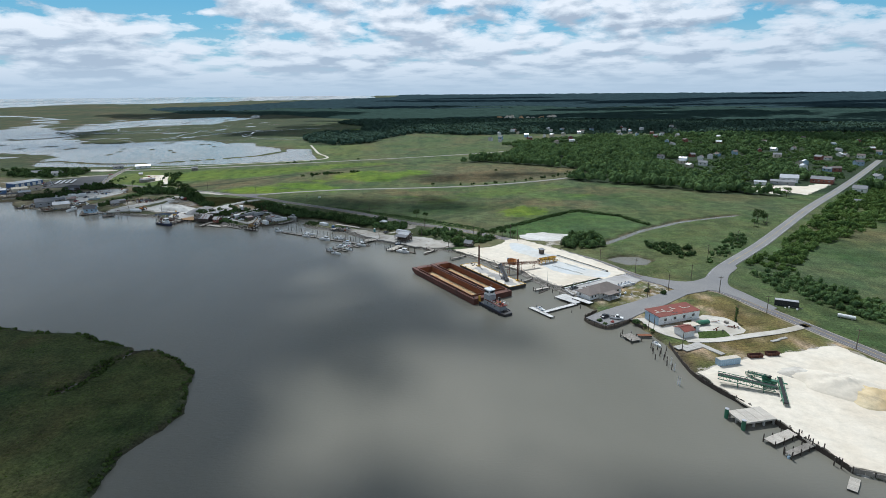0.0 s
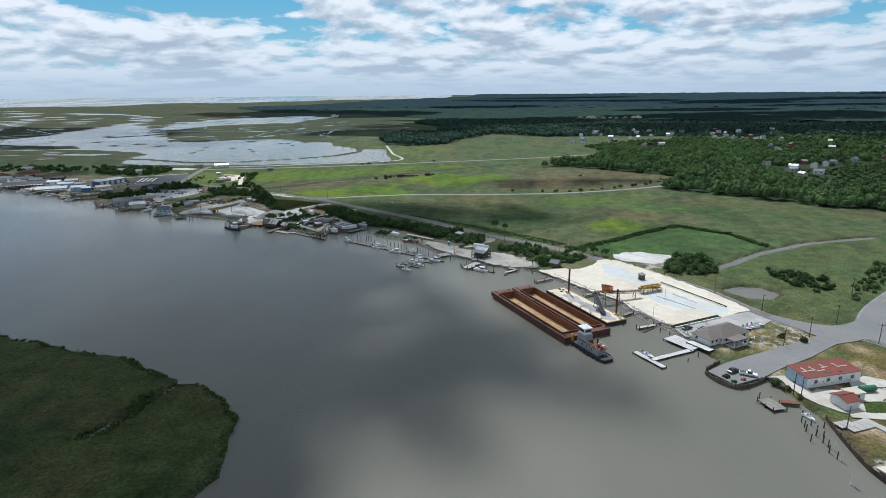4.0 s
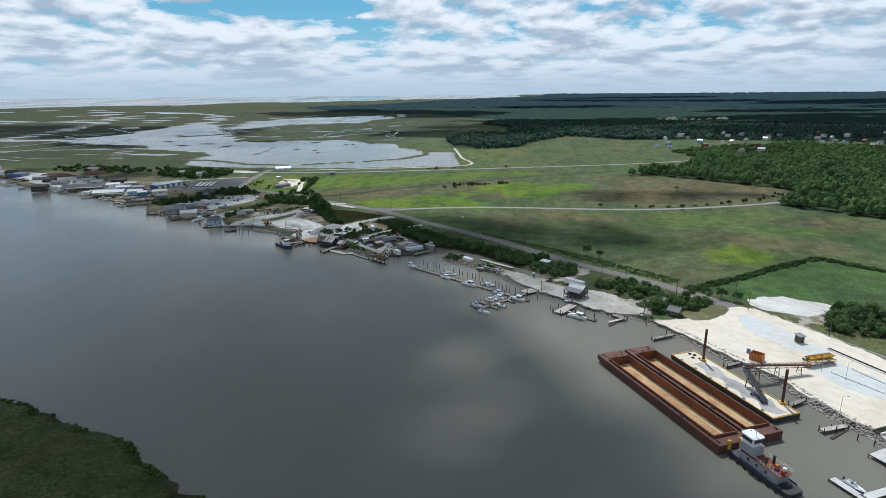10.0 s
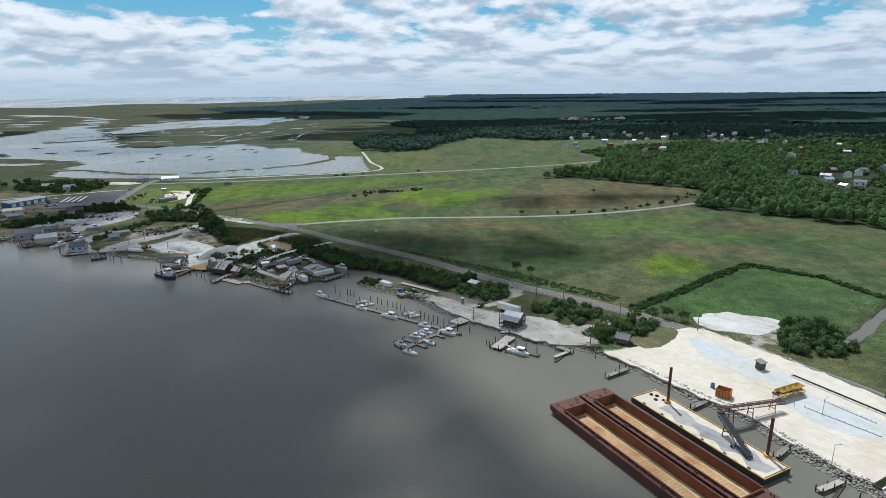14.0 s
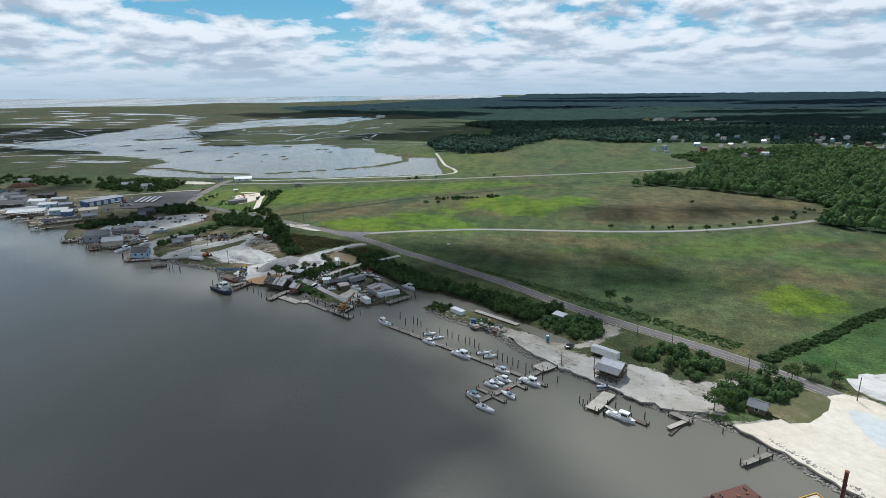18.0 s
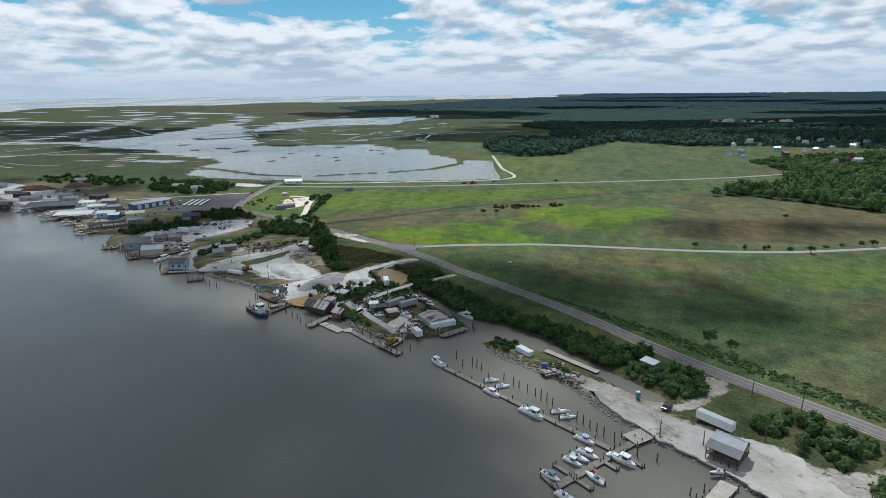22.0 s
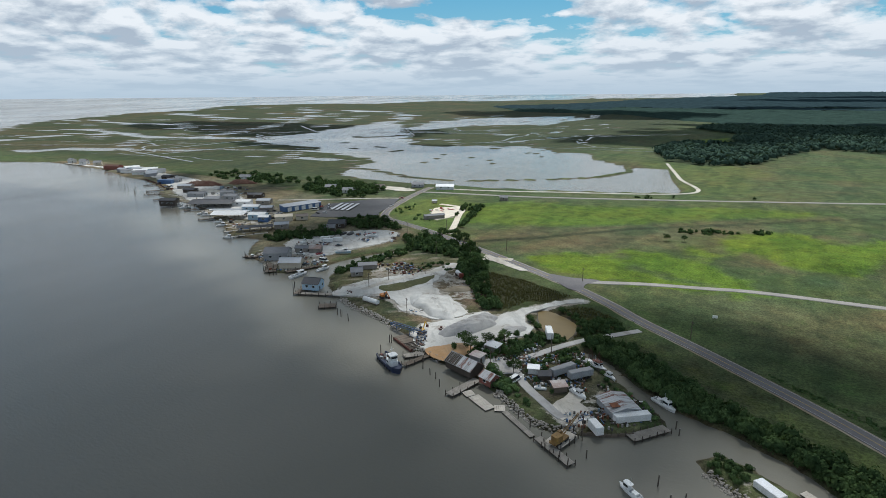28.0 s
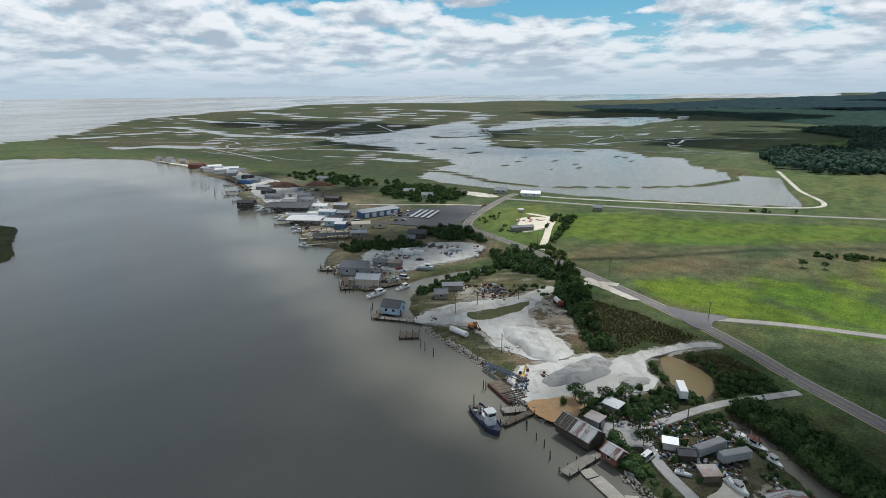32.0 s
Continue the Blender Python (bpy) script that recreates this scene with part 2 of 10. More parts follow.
weathered("dusty_road", (0.25, 0.235, 0.215), (0.36, 0.335, 0.30), 0.9, 0.09, 2.0, 0.6, vary=0.03)
weathered("road_asphalt", (0.125, 0.118, 0.124), (0.19, 0.18, 0.175), 0.9, 0.09, 2.0, 0.6, vary=0.03)
weathered("dark_asphalt", (0.062, 0.062, 0.068), (0.10, 0.10, 0.10), 0.9, 0.06, 2.0, 0.6, vary=0.04)
weathered("concrete", (0.44, 0.42, 0.39), (0.26, 0.24, 0.20), 0.9, 0.2, 3.0, 0.6)
weathered("pale_concrete", (0.62, 0.61, 0.59), (0.42, 0.40, 0.36), 0.9, 0.2, 3.0, 0.5)
weathered("road_white", (0.46, 0.46, 0.45), (0.26, 0.26, 0.25), 0.8, 0.5, 3.0, 0.6)
weathered("road_yellow", (0.44, 0.31, 0.09), (0.26, 0.22, 0.13), 0.8, 0.5, 3.0, 0.6)
weathered("rust", (0.145, 0.056, 0.038), (0.075, 0.036, 0.028), 0.8, 0.25, 2.5, 0.9, 0.2)
weathered("rust_bright", (0.24, 0.085, 0.03), (0.11, 0.04, 0.024), 0.85, 0.2, 2.0, 0.9)
weathered("ochre_floor", (0.60, 0.42, 0.22), (0.36, 0.15, 0.045), 0.9, 0.16, 1.6, 0.95, streak=(1.0, 1.0, 1.0))
weathered("old_wood", (0.155, 0.125, 0.095), (0.085, 0.065, 0.05), 0.9, 0.5, 5.0, 0.8, vary=0.25)
weathered("grey_wood", (0.30, 0.275, 0.24), (0.17, 0.15, 0.125), 0.9, 0.5, 5.0, 0.8, vary=0.2)
weathered("dark_wood", (0.052, 0.042, 0.034), (0.09, 0.07, 0.055), 0.9, 0.5, 5.0, 0.8, vary=0.25)
weathered("bleached_wood", (0.50, 0.46, 0.40), (0.32, 0.28, 0.23), 0.9, 0.5, 5.0, 0.6, vary=0.15)
weathered("white_paint", (0.78, 0.78, 0.77), (0.52, 0.50, 0.46), 0.5, 0.4, 3.0, 0.4)
weathered("boat_white", (0.80, 0.80, 0.79), (0.66, 0.66, 0.64), 0.35, 0.4, 3.0, 0.3, vary=0.06)
weathered("grey_paint", (0.36, 0.37, 0.38), (0.24, 0.24, 0.24), 0.6, 0.4, 3.0, 0.6)
weathered("dark_steel", (0.05, 0.052, 0.056), (0.09, 0.07, 0.055), 0.6, 0.4, 3.0, 0.6, 0.4)
weathered("blue_paint", (0.05, 0.13, 0.30), (0.16, 0.19, 0.24), 0.5, 0.4, 3.0, 0.5)
weathered("navy_paint", (0.020, 0.034, 0.085), (0.05, 0.05, 0.06), 0.5, 0.4, 3.0, 0.6)
weathered("teal_paint", (0.06, 0.26, 0.30), (0.12, 0.22, 0.22), 0.5, 0.4, 3.0, 0.5)
weathered("pale_blue", (0.36, 0.50, 0.62), (0.42, 0.46, 0.50), 0.6, 0.4, 3.0, 0.4)
weathered("green_machine", (0.035, 0.17, 0.095), (0.075, 0.11, 0.07), 0.5, 0.5, 3.0, 0.5)
weathered("yellow_paint", (0.62, 0.37, 0.04), (0.32, 0.18, 0.05), 0.5, 0.5, 3.0, 0.6)
weathered("orange_paint", (0.55, 0.20, 0.035), (0.30, 0.12, 0.05), 0.6, 0.5, 3.0, 0.6)
weathered("red_paint", (0.36, 0.045, 0.03), (0.20, 0.05, 0.04), 0.5, 0.5, 3.0, 0.5)
weathered("red_roof", (0.21, 0.045, 0.028), (0.13, 0.045, 0.034), 0.8, 0.25, 3.0, 0.8)
weathered("brown_roof", (0.19, 0.16, 0.14), (0.13, 0.11, 0.10), 0.9, 0.25, 4.0, 0.7)
weathered("grey_roof", (0.235, 0.24, 0.25), (0.16, 0.16, 0.17), 0.85, 0.25, 4.0, 0.7)
weathered("dark_roof", (0.075, 0.077, 0.085), (0.12, 0.115, 0.115), 0.9, 0.25, 4.0, 0.6)
weathered("tin_roof", (0.47, 0.49, 0.52), (0.33, 0.33, 0.33), 0.45, 0.2, 3.0, 0.5, 0.3)
weathered("rusty_tin", (0.52, 0.51, 0.50), (0.24, 0.10, 0.055), 0.7, 0.16, 2.0, 0.9, 0.2, streak=(1.0, 1.0, 0.4))
def m_striped_tin(t, b):
    """Sheets of old roofing tin: runs of bare tin, paint and rust side by side."""
    p = node(t, "ShaderNodeTexCoord").outputs["Object"]
    run = noise_tex(t, p, 0.9, 3.0, 0.6, (1.0, 0.05, 0.05))
    spot = noise_tex(t, p, 0.7, 5.0, 0.65, (1.0, 0.3, 1.0))
    c = mix(t, ramp(t, run, [(0.48, 0.0), (0.55, 1.0)]), (0.50, 0.50, 0.50), (0.34, 0.33, 0.32))
    c = mix(t, ramp(t, maths(t, "MULTIPLY_ADD", spot, 0.6, maths(t, "MULTIPLY", run, 0.5)), [(0.57, 0.0), (0.64, 0.9)]), c, (0.19, 0.07, 0.045))
    put(t, b, color=c, rough=0.6, metal=0.1)


material("striped_tin", m_striped_tin)
weathered("old_yellow", (0.30, 0.185, 0.045), (0.12, 0.06, 0.03), 0.7, 0.6, 3.0, 0.9)
weathered("cream_wall", (0.56, 0.50, 0.40), (0.42, 0.36, 0.28), 0.8, 0.4, 3.0, 0.5)
weathered("brick_red", (0.26, 0.095, 0.07), (0.19, 0.08, 0.06), 0.9, 0.4, 3.0, 0.6)
weathered("riprap", (0.40, 0.37, 0.33), (0.24, 0.21, 0.17), 0.95, 0.5, 3.0, 0.7, vary=0.35)
weathered("rubber", (0.018, 0.018, 0.019), (0.035, 0.033, 0.03), 0.85, 0.6, 4.0, 0.5)
weathered("canvas_blue", (0.10, 0.16, 0.26), (0.16, 0.20, 0.27), 0.8, 0.4, 3.0, 0.4)
weathered("car_red", (0.30, 0.02, 0.02), (0.22, 0.02, 0.02), 0.3, 0.4, 3.0, 0.2)
weathered("car_dark", (0.03, 0.032, 0.036), (0.05, 0.05, 0.05), 0.3, 0.4, 3.0, 0.2)
weathered("car_silver", (0.52, 0.53, 0.54), (0.46, 0.46, 0.46), 0.3, 0.4, 3.0, 0.2, 0.3)
material("glass", lambda t, b: put(t, b, color=(0.02, 0.026, 0.03), rough=0.06, spec=0.8))


def m_junk(t, b):
    """Odds and ends: every piece its own colour of paint, rust, wood or tin."""
    isl = node(t, "ShaderNodeNewGeometry").outputs["Random Per Island"]
    c = ramp(t, isl, [(0.0, (0.05, 0.045, 0.04)), (0.2, (0.17, 0.07, 0.035)), (0.36, (0.14, 0.12, 0.10)), (0.5, (0.06, 0.13, 0.26)), (0.58, (0.34, 0.32, 0.29)), (0.72, (0.62, 0.62, 0.60)), (0.84, (0.08, 0.075, 0.07)), (0.93, (0.20, 0.27, 0.32))])
    t.nodes[c.node.name].color_ramp.interpolation = "CONSTANT"
    put(t, b, color=mix(t, 1.0, c, ramp(t, noise_tex(t, place(t), 3.0), [(0.3, 0.7), (0.7, 1.1)]), "MULTIPLY"), rough=0.75)


material("junk", m_junk)


def foliage(name, dark, light, clear=0.3):
    """Leaves: two greens from clump to clump, a drift from crown to crown and over the land, and light let through."""
    m = bpy.data.materials.new(name)
    m.use_nodes = True
    t = m.node_tree
    t.nodes.clear()
    isl = node(t, "ShaderNodeNewGeometry").outputs["Random Per Island"]
    rnd = node(t, "ShaderNodeObjectInfo").outputs["Random"]
    n = noise_tex(t, place(t), 0.03, 3.0, 0.6)
    crown = noise_tex(t, place(t), 0.16, 1.0, 0.5)
    c = mix(t, maths(t, "MULTIPLY_ADD", isl, 0.45, maths(t, "MULTIPLY_ADD", crown, 1.6, -0.55), clamp=True), dark, light)
    c = mix(t, 1.0, c, ramp(t, maths(t, "MULTIPLY_ADD", rnd, 0.25, n), [(0.3, 0.70), (0.9, 1.35)]), "MULTIPLY")
    c = mix(t, 1.0, c, ramp(t, noise_tex(t, place(t), 1.1, 4.0, 0.7), [(0.30, 0.50), (0.70, 1.42)]), "MULTIPLY")
    one = node(t, "ShaderNodeBsdfDiffuse", {"Color": c})
    two = node(t, "ShaderNodeBsdfTranslucent", {"Color": mix(t, 1.0, c, (1.25, 1.15, 0.6), "MULTIPLY")})
    both = node(t, "ShaderNodeMixShader", {0: clear, 1: one.outputs[0], 2: two.outputs[0]})
    node(t, "ShaderNodeOutputMaterial", {"Surface": both.outputs[0]})
    MATS[name] = m


foliage("leaf", (0.046, 0.084, 0.038), (0.125, 0.190, 0.074), 0.2)
foliage("leaf_bright", (0.050, 0.095, 0.032), (0.135, 0.200, 0.060), 0.2)
foliage("leaf_dark", (0.030, 0.056, 0.025), (0.082, 0.126, 0.048), 0.18)
foliage("reed", (0.062, 0.091, 0.031), (0.094, 0.130, 0.045))
# leaves of the far woods: the blue of distant haze mixed into the green
foliage("hazed_far_leaf", (0.040, 0.070, 0.058), (0.075, 0.118, 0.084), 0.1)
# bluer again towards the horizon, haze put into the base colour
foliage("hazed_horizon_leaf", (0.026, 0.046, 0.054), (0.042, 0.066, 0.074), 0.0)
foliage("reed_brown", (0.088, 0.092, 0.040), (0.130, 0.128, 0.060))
# hazed blue, and darkened for the crown shade a smooth sheet lacks
foliage("hazed_canopy_leaf", (0.026, 0.046, 0.042), (0.044, 0.072, 0.060), 0.0)
foliage("soil_plants", (0.020, 0.030, 0.016), (0.05, 0.06, 0.03), 0.0)
weathered("bark", (0.10, 0.08, 0.06), (0.06, 0.05, 0.04), 0.95, 0.8, 5.0, 0.7)
material("ochre_pond", lambda t, b: put(t, b, color=mix(t, noise_tex(t, place(t), 0.15, 4.0), (0.16, 0.105, 0.035), (0.22, 0.16, 0.06)), rough=0.35, spec=0.3))
material("rust_shell", lambda t, b: m_sand(t, b, (0.12, 0.062, 0.045), (0.17, 0.12, 0.09)))

# ---------------------------------------------------------------- mesh helpers
from mathutils.geometry import tessellate_polygon

RNG = np.random.default_rng(7)


def mesh_object(name, verts, faces, mat, parent=None, label="", smooth=False):
    me = bpy.data.meshes.new(name)
    me.from_pydata([tuple(map(float, v)) for v in verts] if not isinstance(verts, np.ndarray) else verts.tolist(), [], faces if isinstance(faces, list) else faces.tolist())
    me.materials.append(MATS[mat])
    if smooth:
        me.shade_smooth()
    ob = new(name, me)
    if parent is not None:
        ob.parent = parent
    return tagged(ob, label)


class Build:
    """Gathers boxes, prisms, tubes and sheets into ONE mesh."""

    def __init__(self):
        self.v, self.f = [], []

    def add(self, verts, faces):
        n = len(self.v)
        self.v.extend(verts)
        self.f.extend([tuple(i + n for i in q) for q in faces])
        return self

    def box(self, x, y, z, sx, sy, sz, turn=0.0, taper=1.0, bev=0.0):
        """Centre of the base, size, turn in degrees; taper shrinks the top; bev cuts the upright edges."""
        hx, hy = sx / 2, sy / 2
        if bev:
            out = [(-hx + bev, -hy), (hx - bev, -hy), (hx, -hy + bev), (hx, hy - bev), (hx - bev, hy), (-hx + bev, hy), (-hx, hy - bev), (-hx, -hy + bev)]
        else:
            out = [(-hx, -hy), (hx, -hy), (hx, hy), (-hx, hy)]
        c, s = math.cos(radians(turn)), math.sin(radians(turn))
        lo = [(x + a * c - b * s, y + a * s + b * c, z) for a, b in out]
        hi = [(x + (a * c - b * s) * taper, y + (a * s + b * c) * taper, z + sz) for a, b in out]
        n = len(out)
        return self.add(lo + hi, [tuple(range(n - 1, -1, -1)), tuple(range(n, 2 * n))] + [(i, (i + 1) % n, n + (i + 1) % n, n + i) for i in range(n)])

    def prism(self, outline, z0, z1):
        n = len(outline)
        lo = [(a, b, z0) for a, b in outline]
        hi = [(a, b, z1) for a, b in outline]
        tris = tessellate_polygon([[Vector((a, b, 0)) for a, b in outline]])
        faces = []
        for t in tris:
            (ax, ay), (bx, by), (cx, cy) = (outline[i] for i in t)
            t = tuple(t) if (bx - ax) * (cy - ay) - (by - ay) * (cx - ax) > 0 else tuple(reversed(t))
            faces += [tuple(i + n for i in t), tuple(reversed(t))]
        area = sum(outline[i][0] * outline[(i + 1) % n][1] - outline[(i + 1) % n][0] * outline[i][1] for i in range(n))
        for i in range(n):
            q = (i, (i + 1) % n, n + (i + 1) % n, n + i)
            faces.append(q if area > 0 else tuple(reversed(q)))
        return self.add(lo + hi, faces)

    def tube(self, a, b, r0, r1=None, sides=7):
        a, b = Vector(a), Vector(b)
        r1 = r0 if r1 is None else r1
        d = (b - a).normalized()
        u = d.cross(Vector((0, 0, 1) if abs(d.z) < 0.9 else (1, 0, 0))).normalized()
        w = d.cross(u)
        ring = lambda p, r: [tuple(p + (u * math.cos(k) + w * math.sin(k)) * r) for k in (2 * math.pi * i / sides for i in range(sides))]
        return self.add(ring(a, r0) + ring(b, r1), [tuple(range(sides))[::-1], tuple(range(sides, 2 * sides))] + [(i, (i + 1) % sides, sides + (i + 1) % sides, sides + i) for i in range(sides)])

    def beam(self, a, b, w, h):
        """A square-cut bar from a to b."""
        a, b = Vector(a), Vector(b)
        d = (b - a).normalized()
        u = d.cross(Vector((0, 0, 1) if abs(d.z) < 0.95 else (1, 0, 0))).normalized() * (w / 2)
        v = u.cross(d).normalized() * (h / 2)
        vs = [tuple(p + s * u + r * v) for p in (a, b) for s, r in ((-1, -1), (1, -1), (1, 1), (-1, 1))]
        return self.add(vs, [(3, 2, 1, 0), (4, 5, 6, 7), (0, 1, 5, 4), (1, 2, 6, 5), (2, 3, 7, 6), (3, 0, 4, 7)])

    def loft(self, rings, cap=True):
        """Skins a row of closed outlines of one length."""
        n = len(rings[0])
        vs = [p for r in rings for p in r]
        fs = [(k * n + i, k * n + (i + 1) % n, (k + 1) * n + (i + 1) % n, (k + 1) * n + i) for k in range(len(rings) - 1) for i in range(n)]
        if cap:
            fs += [tuple(range(n))[::-1], tuple(range((len(rings) - 1) * n, len(rings) * n))]
        return self.add(vs, fs)

    def done(self, name, mat, parent=None, label="", at=None):
        ob = mesh_object(name, self.v, self.f, mat, parent, label)
        if at is not None:
            ob.matrix_basis = at
        return ob


def part(name, build, mat, parent, label=""):
    return build.done(name, mat, parent, label)


def thing(name, at, label, category, group=""):
    """An Empty at the thing's base, which parents its parts. at: a pose."""
    ob = new(name)
    ob.empty_display_size = 0.5
    ob.matrix_basis = at
    return tagged(ob, label, category, group)


def smooth_line(points, step=3.0, closed=False):
    """A Catmull-Rom line through plan points, evenly stepped."""
    P = [np.array(p, float) for p in points]
    n = len(P)
    out = []
    for i in range(n if closed else n - 1):
        if closed:
            a, b, c, d = P[i - 1], P[i], P[(i + 1) % n], P[(i + 2) % n]
        else:
            a, b, c, d = P[max(i - 1, 0)], P[i], P[i + 1], P[min(i + 2, n - 1)]
        k = max(1, int(np.linalg.norm(c - b) / step))
        for j in range(k):
            t = j / k
            out.append(0.5 * (2 * b + (c - a) * t + (2 * a - 5 * b + 4 * c - d) * t * t + (3 * b - a - 3 * c + d) * t ** 3))
    if not closed:
        out.append(P[-1])
    return np.array(out)


def inside_distance(px, py, poly):
    """Distance to a closed outline, positive inside."""
    poly = np.asarray(poly, float)
    best = np.full(px.shape, 1e18)
    odd = np.zeros(px.shape, bool)
    for (ax, ay), (bx, by) in zip(poly, np.roll(poly, -1, axis=0)):
        dx, dy = bx - ax, by - ay
        t = np.clip(((px - ax) * dx + (py - ay) * dy) / (dx * dx + dy * dy + 1e-12), 0, 1)
        best = np.minimum(best, (px - ax - t * dx) ** 2 + (py - ay - t * dy) ** 2)
        if ay != by:
            odd ^= ((ay > py) != (by > py)) & (px < (bx - ax) * (py - ay) / (by - ay) + ax)
    d = np.sqrt(best)
    return np.where(odd, d, -d)


def line_distance(px, py, line):
    line = np.asarray(line, float)
    best = np.full(px.shape, 1e18)
    for (ax, ay), (bx, by) in zip(line[:-1], line[1:]):
        dx, dy = bx - ax, by - ay
        t = np.clip(((px - ax) * dx + (py - ay) * dy) / (dx * dx + dy * dy + 1e-12), 0, 1)
        best = np.minimum(best, (px - ax - t * dx) ** 2 + (py - ay - t * dy) ** 2)
    return np.sqrt(best)


def wavy(px, py, size, seed=0):
    """Cheap smooth noise of about -1 to 1, from summed turned sines."""
    rng = np.random.default_rng(100 + seed)
    out = np.zeros_like(px, dtype=float)
    for k in range(10):
        a = rng.uniform(0, 2 * math.pi)
        f = 2 * math.pi / (size * rng.uniform(0.45, 1.6))
        out += np.sin((px * math.cos(a) + py * math.sin(a)) * f + rng.uniform(0, 6.28)) * rng.uniform(0.5, 1)
    return out / 3.2


# ---------------------------------------------------------------- the plan: river, creeks, bay and marsh
MID = (-60.0, 150.0)
SHORE_A = [(260, -900), (150, 60), (117, 118), (103, 126), (102, 131), (98, 144), (92, 161), (88, 169), (85, 181), (86, 193), (85, 203), (82, 215), (78, 226), (66, 219), (59, 229), (68, 239), (62, 249), (58, 266), (50, 277), (45, 287), (40, 299), (30, 310), (22, 321), (12, 335), (5, 341), (-1, 346), (-8, 345), (-18, 352), (-30, 361), (-45, 371), (-57, 381), (-71, 397), (-82, 404), (-94, 410)]
SPIT = [(-102, 416), (-105, 421), (-100, 427), (-91, 424), (-82, 420), (-72, 412), (-60, 404), (-46, 393), (-39, 391), (-39, 395), (-53, 406), (-71, 421), (-84, 431), (-98, 439), (-113, 443), (-126, 451), (-138, 463), (-152, 472), (-154, 469), (-140, 458), (-127, 446), (-118, 439), (-115, 433), (-123, 423), (-136, 416), (-148, 414), (-160, 420), (-170, 427), (-180, 433), (-197, 435), (-212, 439), (-222, 450)]
SHORE_B = [(-247, 459), (-262, 463), (-275, 470), (-292, 480), (-303, 494), (-305, 514), (-303, 532), (-298, 557), (-310, 537), (-316, 518), (-318, 503), (-326, 484), (-337, 480), (-353, 492), (-374, 498), (-388, 512), (-400, 530), (-425, 527), (-478, 556), (-511, 571), (-560, 592), (-600, 593), (-641, 610), (-665, 632), (-745, 660), (-792, 664), (-895, 692), (-968, 697), (-1020, 705), (-1065, 697), (-1161, 646), (-1240, 567), (-1330, 430), (-1500, -200), (-1500, -900)]
RIVER = SHORE_A + SPIT + SHORE_B
WEST_BANK = [(-88, 100), (-88, 119), (-88, 134), (-84, 147), (-81, 159), (-85, 170), (-89, 184), (-97, 194), (-113, 203), (-122, 205), (-131, 209), (-147, 218), (-167, 221), (-187, 227), (-204, 229), (-226, 237), (-244, 248), (-300, 288), (-420, 340), (-531, 386), (-548, 398), (-590, 408), (-636, 425), (-690, 415), (-800, 330), (-800, -500), (-150, -500), (-110, 40)]
BANK_CREEK = [(-118, 207), (-119, 200), (-122, 194), (-124, 185), (-126, 173), (-128, 170)]
BAY = [(-1540, 560), (-1590, 660), (-1710, 800), (-1850, 900), (-2176, 1070), (-2420, 1250), (-2560, 1480), (-2700, 1760), (-2720, 2150), (-2900, 2500), (-2650, 2900), (-2300, 3100), (-2150, 3500), (-1700, 3700), (-1300, 4100), (-900, 4250), (-500, 4500), (-600, 5200), (-5200, 5200), (-5200, -900), (-2400, -500), (-1750, 420)]
LAGOON = [(-186, 866), (-212, 950), (-234, 1043), (-290, 1052), (-340, 1100), (-391, 1180), (-450, 1190), (-522, 1270), (-560, 1230), (-604, 1240), (-687, 1180), (-740, 1230), (-850, 1349), (-980, 1500), (-1180, 1780), (-1363, 1950), (-1290, 1720), (-1200, 1500), (-1149, 1262), (-1065, 1117), (-930, 1090), (-866, 1064), (-760, 1000), (-700, 985), (-629, 932), (-600, 860), (-569, 803), (-510, 792), (-403, 799), (-325, 812), (-236, 842)]
NORTH_WATER = [(-980, 1560), (-971, 1779), (-900, 1900), (-761, 2006), (-790, 2250), (-776, 2419), (-900, 2520), (-1160, 2318), (-1225, 2027)]
CHANNELS = [([(-1138, 865), (-960, 971), (-820, 1016), (-700, 1030)], 9), ([(-729, 851), (-840, 1002)], 5), ([(-608, 848), (-704, 1071)], 4), ([(-1288, 778), (-1270, 830), (-1190, 860)], 28),
            ([(-1950, 1180), (-1882, 1197), (-1409, 1094), (-1324, 1147), (-1407, 1356), (-1664, 1776), (-1949, 2225)], 16), ([(-1124, 1169), (-1129, 1317), (-1211, 1536), (-1319, 1923), (-1500, 2300)], 14),
            ([(-1324, 1147), (-1124, 1169), (-1000, 1110)], 12), ([(-1138, 865), (-1290, 960), (-1409, 1094)], 10), ([(-1030, 930), (-1120, 1010), (-1180, 1160)], 4), ([(-1600, 1150), (-1700, 1000), (-1640, 850), (-1700, 760)], 12),
            ([(-1700, 1400), (-1900, 1500), (-2150, 1450), (-2450, 1500)], 16), ([(-1800, 1900), (-2100, 1850), (-2500, 1900)], 20), ([(-1500, 2300), (-1800, 2500), (-2300, 2450)], 24), ([(-760, 2420), (-820, 2640), (-760, 2900)], 14)]
DIKES = [([(-411, 834), (-343, 883)], 4.5), ([(-333, 890), (-292, 930), (-270, 1000), (-290, 1060)], 5), ([(-600, 872), (-576, 866), (-494, 834), (-427, 830)], 6)]
CREEK_EAST = [(230, 440), (180, 420), (155, 403), (138, 391), (116, 369), (97, 352)]
POND_EAST = [(94, 321), (104, 327), (114, 326), (120, 317), (113, 309), (103, 309)]
POND_OCHRE = [(-185, 501), (-179, 504), (-168, 499), (-162, 492), (-161, 477), (-171, 479), (-178, 487)]
